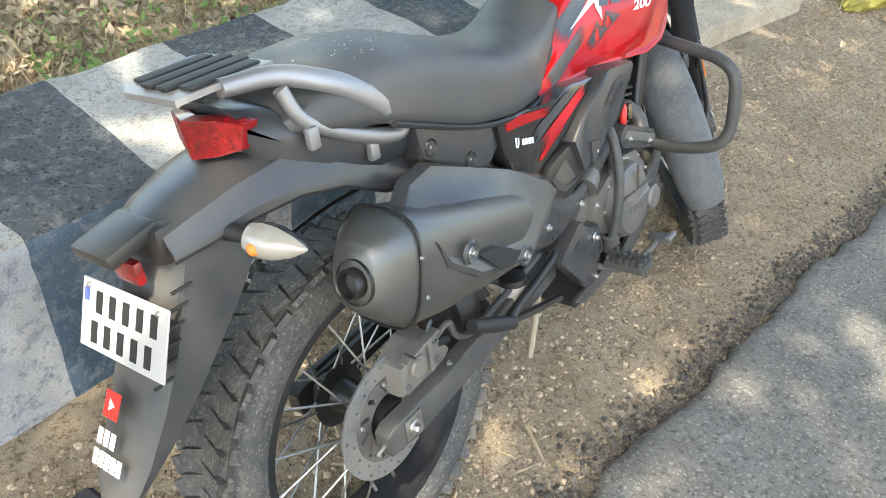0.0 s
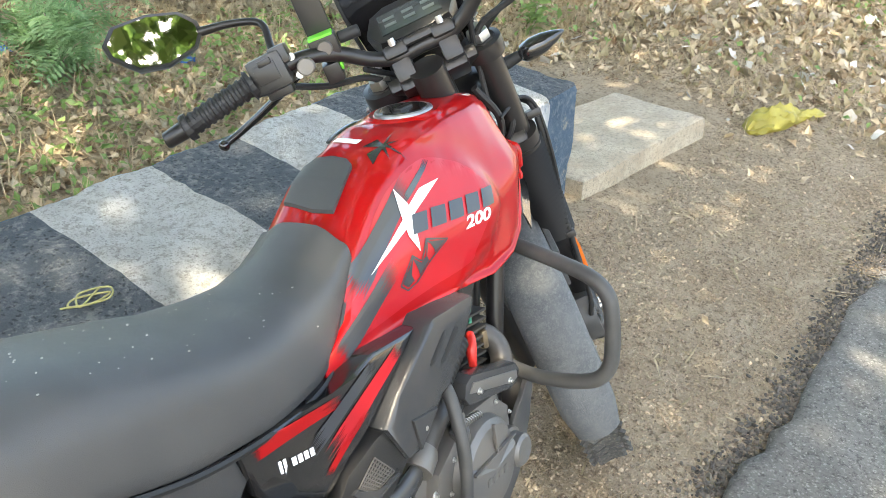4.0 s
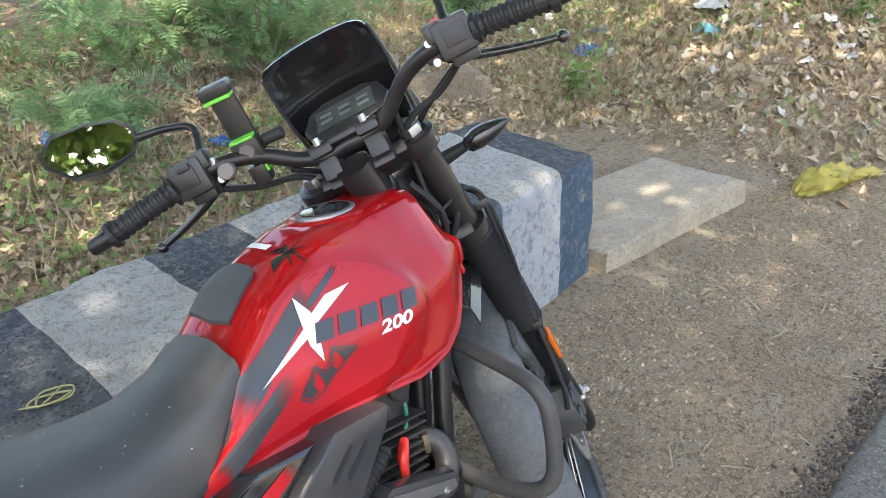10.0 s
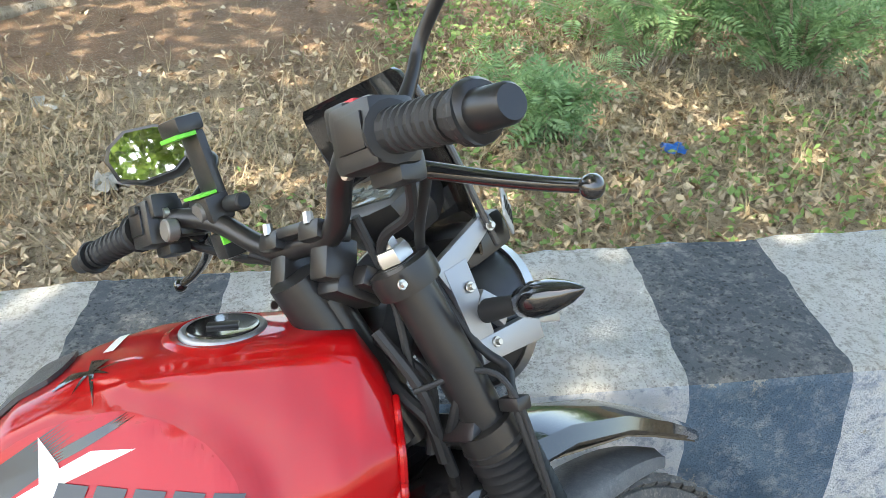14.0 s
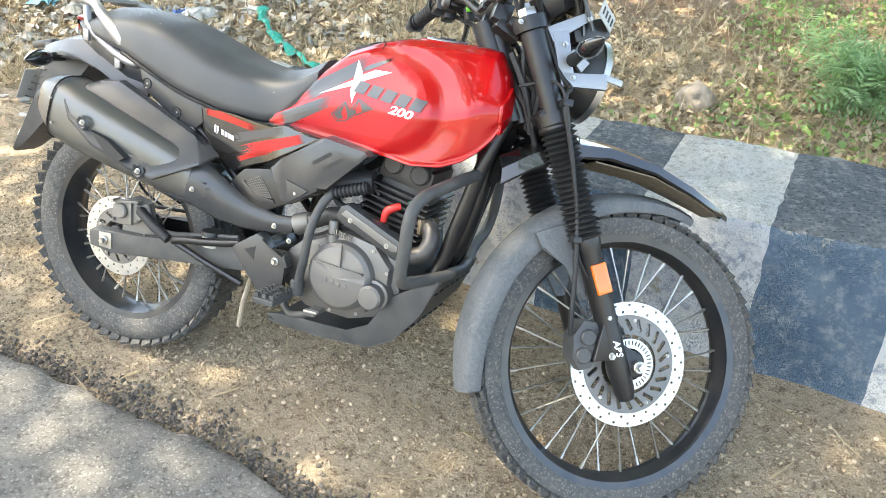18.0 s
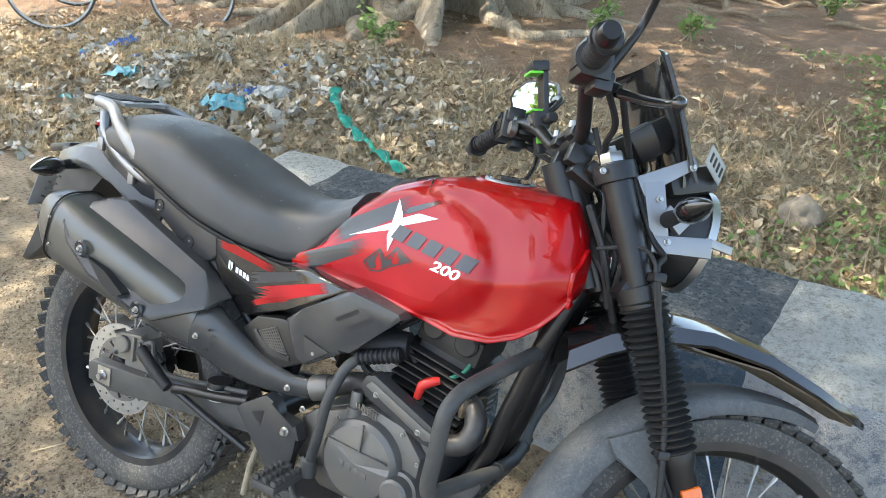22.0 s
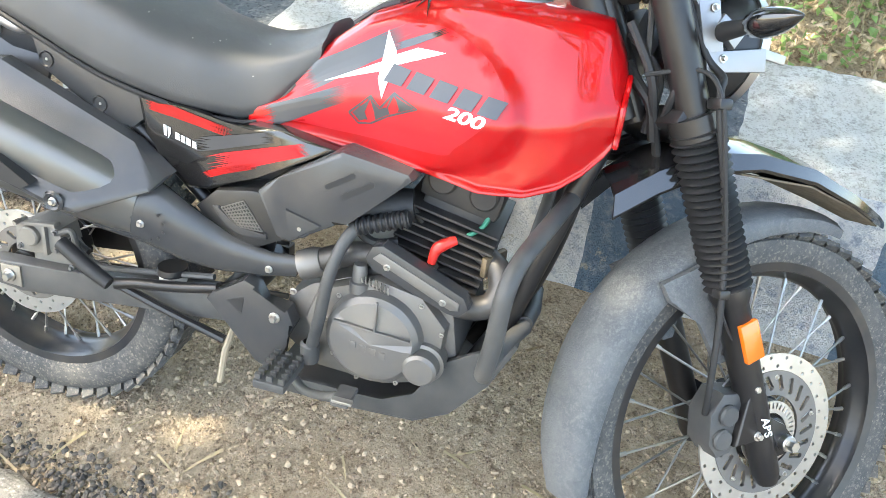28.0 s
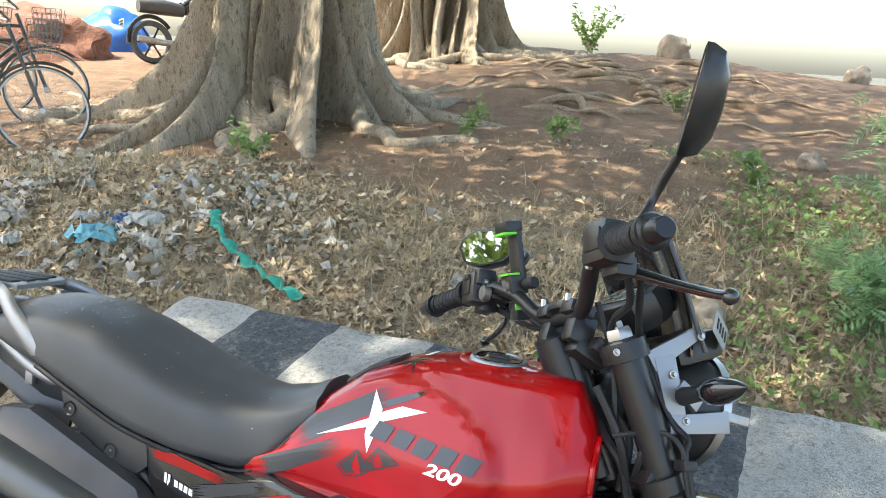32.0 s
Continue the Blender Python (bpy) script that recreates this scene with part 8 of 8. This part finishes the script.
def bicycle(m, label):
    """An old roadster: two spoked wheels, diamond frame, saddle, bars, basket, mudguards."""
    ob = thing("bicycle", label, "bicycle", "parked bicycles", m=m)
    for x in (0.0, 1.08):
        rim = lathe([(0.315, -0.012), (0.330, -0.014), (0.330, 0.014), (0.315, 0.012)], 40, closed=True)
        rim.transform(Matrix.Translation((x, 0, 0.345)))
        w = part("wheel", rim, STEEL, ob)
        ty = lathe([(0.330, -0.014), (0.342, -0.012), (0.347, 0), (0.342, 0.012), (0.330, 0.014)], 40)
        ty.transform(Matrix.Translation((x, 0, 0.345)))
        part("tyre", ty, RUBBER, w)
        part("hub", cyl(0.022, -0.05, 0.05, (x, 0, 0.345), 14), STEEL, w)
        for k in range(18):
            a = 2 * math.pi * k / 18
            part("spoke", tube([(x, 0.02 if k % 2 else -0.02, 0.345), (x + 0.318 * math.cos(a), 0, 0.345 + 0.318 * math.sin(a))], 0.0018, 4), STEEL, w)
        part("mudguard", tube([(x + 0.37 * math.cos(a), 0, 0.345 + 0.37 * math.sin(a)) for a in np.linspace(0.5 if x == 0 else 0.9, 3.3, 18)], 0.014, 6), BLACK_PAINT, ob)
    for a, b in (((0, 0, 0.345), (0.42, 0, 0.33)), ((0, 0, 0.345), (0.36, 0, 0.85)), ((0.42, 0, 0.33), (0.36, 0, 0.95)), ((0.42, 0, 0.33), (0.92, 0, 0.78)), ((0.37, 0, 0.87), (0.90, 0, 0.88)), ((0.88, 0, 0.98), (0.96, 0, 0.72)), ((0.96, 0, 0.72), (1.08, 0, 0.345))):
        part("frame_tube", tube([a, b], 0.016, 8), BLACK_PAINT, ob)
    part("saddle", tube([(0.22, 0, 0.99), (0.33, 0, 1.0), (0.50, 0, 0.99)], [0.10, 0.085, 0.025], 10, 12), VINYL, ob)
    part("handlebar", tube([(0.68, -0.27, 1.05), (0.80, -0.26, 1.07), (0.88, -0.08, 1.03), (0.88, 0.08, 1.03), (0.80, 0.26, 1.07), (0.68, 0.27, 1.05)], 0.012, 8, 40), STEEL, ob)
    chain = part("chain_ring", lathe([(0.075, -0.052), (0.095, -0.052), (0.095, -0.046), (0.075, -0.046)], 28, closed=True), STEEL, ob, m=Matrix.Translation((0.42, 0, 0.33)))
    part("crank", tube([(0.42, -0.06, 0.33), (0.52, -0.065, 0.21)], 0.010, 6), STEEL, ob)
    part("carrier", join(*[tube([(-0.25, y, 0.75), (0.28, y, 0.76)], 0.007, 6) for y in (-0.07, 0.0, 0.07)]), STEEL, ob)
    basket = bmesh.new()
    for k in range(8):
        f = k / 7
        tube([(1.00 + 0.26 * f, -0.15, 1.02), (1.02 + 0.20 * f, -0.12, 0.80), (1.02 + 0.20 * f, 0.12, 0.80), (1.00 + 0.26 * f, 0.15, 1.02)], 0.003, 4, None, basket)
    for z in (0.82, 0.87, 0.92, 0.97, 1.02):
        q = 0.12 + 0.03 * (z - 0.8) / 0.22
        tube([(1.01, -q, z), (1.23, -q, z), (1.23, q, z), (1.01, q, z), (1.01, -q, z)], 0.003, 4, None, basket)
    part("basket", basket, DARK_METAL, ob)
    part("chain_case", slab([(-0.04, 0.30), (-0.04, 0.39), (0.42, 0.42), (0.52, 0.36), (0.50, 0.27), (0.42, 0.24)], -0.03, -0.045, 0.003), BLACK_PAINT, ob)
    return ob


b0 = bicycle(Matrix.Translation((-4.50, 3.19, ground_z(-4.1, 3.6) - 0.06)) @ Matrix.Rotation(radians(44), 4, "Z") @ Matrix.Rotation(radians(-8), 4, "X"), "old black roadster bicycle parked beside the tree roots")
copy_thing(b0, Matrix.Translation((-5.13, 3.90, ground_z(-4.7, 4.2) - 0.03)) @ Matrix.Rotation(radians(42), 4, "Z") @ Matrix.Rotation(radians(-7), 4, "X"))
copy_thing(b0, Matrix.Translation((-5.9, 4.1, ground_z(-5.5, 4.4) - 0.01)) @ Matrix.Rotation(radians(46), 4, "Z") @ Matrix.Rotation(radians(-7), 4, "X"))


def far_motorcycle():
    ob = thing("motorcycle", "dark commuter motorcycle parked on the bank far behind the tree", "motorcycle", m=Matrix.Translation((-6.45, 8.85, ground_z(-6.45, 8.85))) @ Matrix.Rotation(radians(58), 4, "Z") @ Matrix.Rotation(radians(-9), 4, "X"))
    for x in (0.0, 1.25):
        ty = lathe([(0.23, -0.04), (0.29, -0.045), (0.305, 0), (0.29, 0.045), (0.23, 0.04)], 32, closed=True)
        ty.transform(Matrix.Translation((x, 0, 0.305)))
        w = part("wheel", ty, RUBBER, ob)
        part("hub", cyl(0.06, -0.06, 0.06, (x, 0, 0.305), 16), MATT, w)
        for k in range(6):
            a = k * math.pi / 3
            part("spoke", tube([(x, 0, 0.305), (x + 0.24 * math.cos(a), 0, 0.305 + 0.24 * math.sin(a))], 0.014, 6), MATT, w)
    part("seat", tube([(-0.15, 0, 0.80), (0.2, 0, 0.80), (0.5, 0, 0.77)], [0.09, 0.11, 0.09], 12, 12), VINYL, ob)
    part("tank", tube([(0.5, 0, 0.80), (0.65, 0, 0.86), (0.9, 0, 0.84)], [0.10, 0.15, 0.08], 14, 12), GLOSS_BLACK, ob)
    part("engine", box((0.35, 0.22, 0.30), (0.6, 0, 0.42), 0.03), DARK_METAL, ob)
    part("fork", tube([(1.25, 0.08, 0.305), (1.05, 0.08, 0.95)], 0.02, 8), STEEL, ob)
    part("fork", tube([(1.25, -0.08, 0.305), (1.05, -0.08, 0.95)], 0.02, 8), STEEL, ob)
    part("handlebar", tube([(0.85, -0.36, 1.08), (1.02, -0.1, 1.02), (1.02, 0.1, 1.02), (0.85, 0.36, 1.08)], 0.012, 8, 24), STEEL, ob)
    for s in (-1, 1):
        part("mirror", join(tube([(0.95, s * 0.28, 1.06), (0.98, s * 0.34, 1.24)], 0.006, 6), box((0.02, 0.11, 0.07), (0.98, s * 0.36, 1.28), 0.01)), MATT, ob)
    part("exhaust", tube([(0.6, -0.13, 0.28), (0.1, -0.15, 0.28), (-0.25, -0.16, 0.33)], [0.025, 0.045, 0.045], 10), STEEL, ob)
    part("rear_mudguard", tube([(0.33 * math.cos(a), 0, 0.305 + 0.36 * math.sin(a)) for a in np.linspace(0.6, 3.2, 12)], 0.03, 8), MATT, ob)
    pl = part("number_plate", box((0.006, 0.19, 0.10), (-0.40, 0, 0.55), 0.002), PLATE, ob)
    part("plate_bars", join(box((0.004, 0.15, 0.025), (-0.405, 0, 0.57)), box((0.004, 0.15, 0.025), (-0.405, 0, 0.53))), INK, pl)


far_motorcycle()


def mound(name, x, y, wide, tall, material, label, category, seed):
    bm = bmesh.new()
    bmesh.ops.create_icosphere(bm, subdivisions=4, radius=1.0)
    for v in bm.verts:
        d = v.co.normalized()
        k = 1 + 0.25 * noise.noise(d * 2.2 + Vector((seed, 0, 0))) + 0.10 * noise.noise(d * 7 + Vector((0, seed, 0)))
        v.co = Vector((d.x * wide * k, d.y * wide * 0.7 * k, max(-0.1, d.z) * tall * k))
    ob = part(name, bm, material, None, angle=60)
    ob.location = (x, y, ground_z(x, y) - 0.05)
    tagged(ob, label, category)


sack = loft([[(x + 0.02 * noise.noise((x * 9, a, 1)), y + w * math.cos(a) * (1 + 0.35 * noise.noise((x * 14, 3 * math.cos(a), 3 * math.sin(a)))), max(-0.02, h * (0.55 + 0.75 * math.sin(a)) * (1 + 0.45 * noise.noise((x * 17, 4 * math.cos(a), 4 * math.sin(a) + 7))))) for a in np.linspace(0, 2 * math.pi, 26, endpoint=False)] for x, y, w, h in spline([(-0.26, -0.05, 0.05, 0.03), (-0.20, -0.03, 0.11, 0.07), (-0.08, 0.0, 0.13, 0.10), (0.05, 0.02, 0.11, 0.10), (0.14, 0.05, 0.07, 0.06), (0.24, 0.08, 0.05, 0.05), (0.36, 0.10, 0.06, 0.03), (0.42, 0.12, 0.03, 0.01)], 44)])
tagged(part("sack", sack, BAGS["yellow"], None, m=Matrix.Translation((3.96, -0.04, ground_z(3.96, -0.04))) @ Matrix.Rotation(radians(-38), 4, "Z") @ Matrix.Diagonal((0.85, 0.6, 0.75, 1)), angle=60), "long crumpled yellow woven sack beside the slab", "sack")
mound("soil_heap", -8.9, 8.9, 1.5, 0.75, CLAY, "heap of red-brown soil and dry leaves", "soil heap", 2)
mound("tarpaulin", -9.2, 11.3, 0.75, 0.75, BAGS["blue"], "bundle covered with a crumpled bright blue tarpaulin", "tarpaulin", 5)
mound("tarpaulin", -10.3, 12.2, 0.9, 0.6, BAGS["grey"], "grey bundle under a cloth beside the blue tarpaulin", "tarpaulin", 8)
shrub("shrub", -0.9, 13.5, 0.9, 0.7, 500, 61, "small leafy bush on the skyline", (0.08, 0.16), [leaf_shape(0.5, 0.1)], GREEN)
shrub("shrub", 3.4, 16.0, 0.5, 0.4, 225, 62, "small leafy bush on the skyline", (0.08, 0.14), [leaf_shape(0.5, 0.1)], GREEN)
# strap of a bag lying by the block
STRAP = mat("black_webbing", (0.015, 0.015, 0.017), 0.7, bump=0.5, bump_scale=600)
pts = spline([(-0.62, 0.42, 0.09), (-0.52, 0.43, 0.115), (-0.42, 0.44, 0.105), (-0.34, 0.43, 0.118), (-0.29, 0.40, 0.10)], 24)
tagged(part("bag_strap", loft([[(p[0], p[1] + w, ground_z(p[0], p[1]) + 0.012 + 0.02 * math.sin(k * 0.5) ** 2 + (0.004 if j > 1 else 0)) for j, w in enumerate((-0.02, 0.02, 0.02, -0.02))] for k, p in enumerate(pts)]), STRAP, None), "black webbing strap lying on the dirt by the block", "strap")
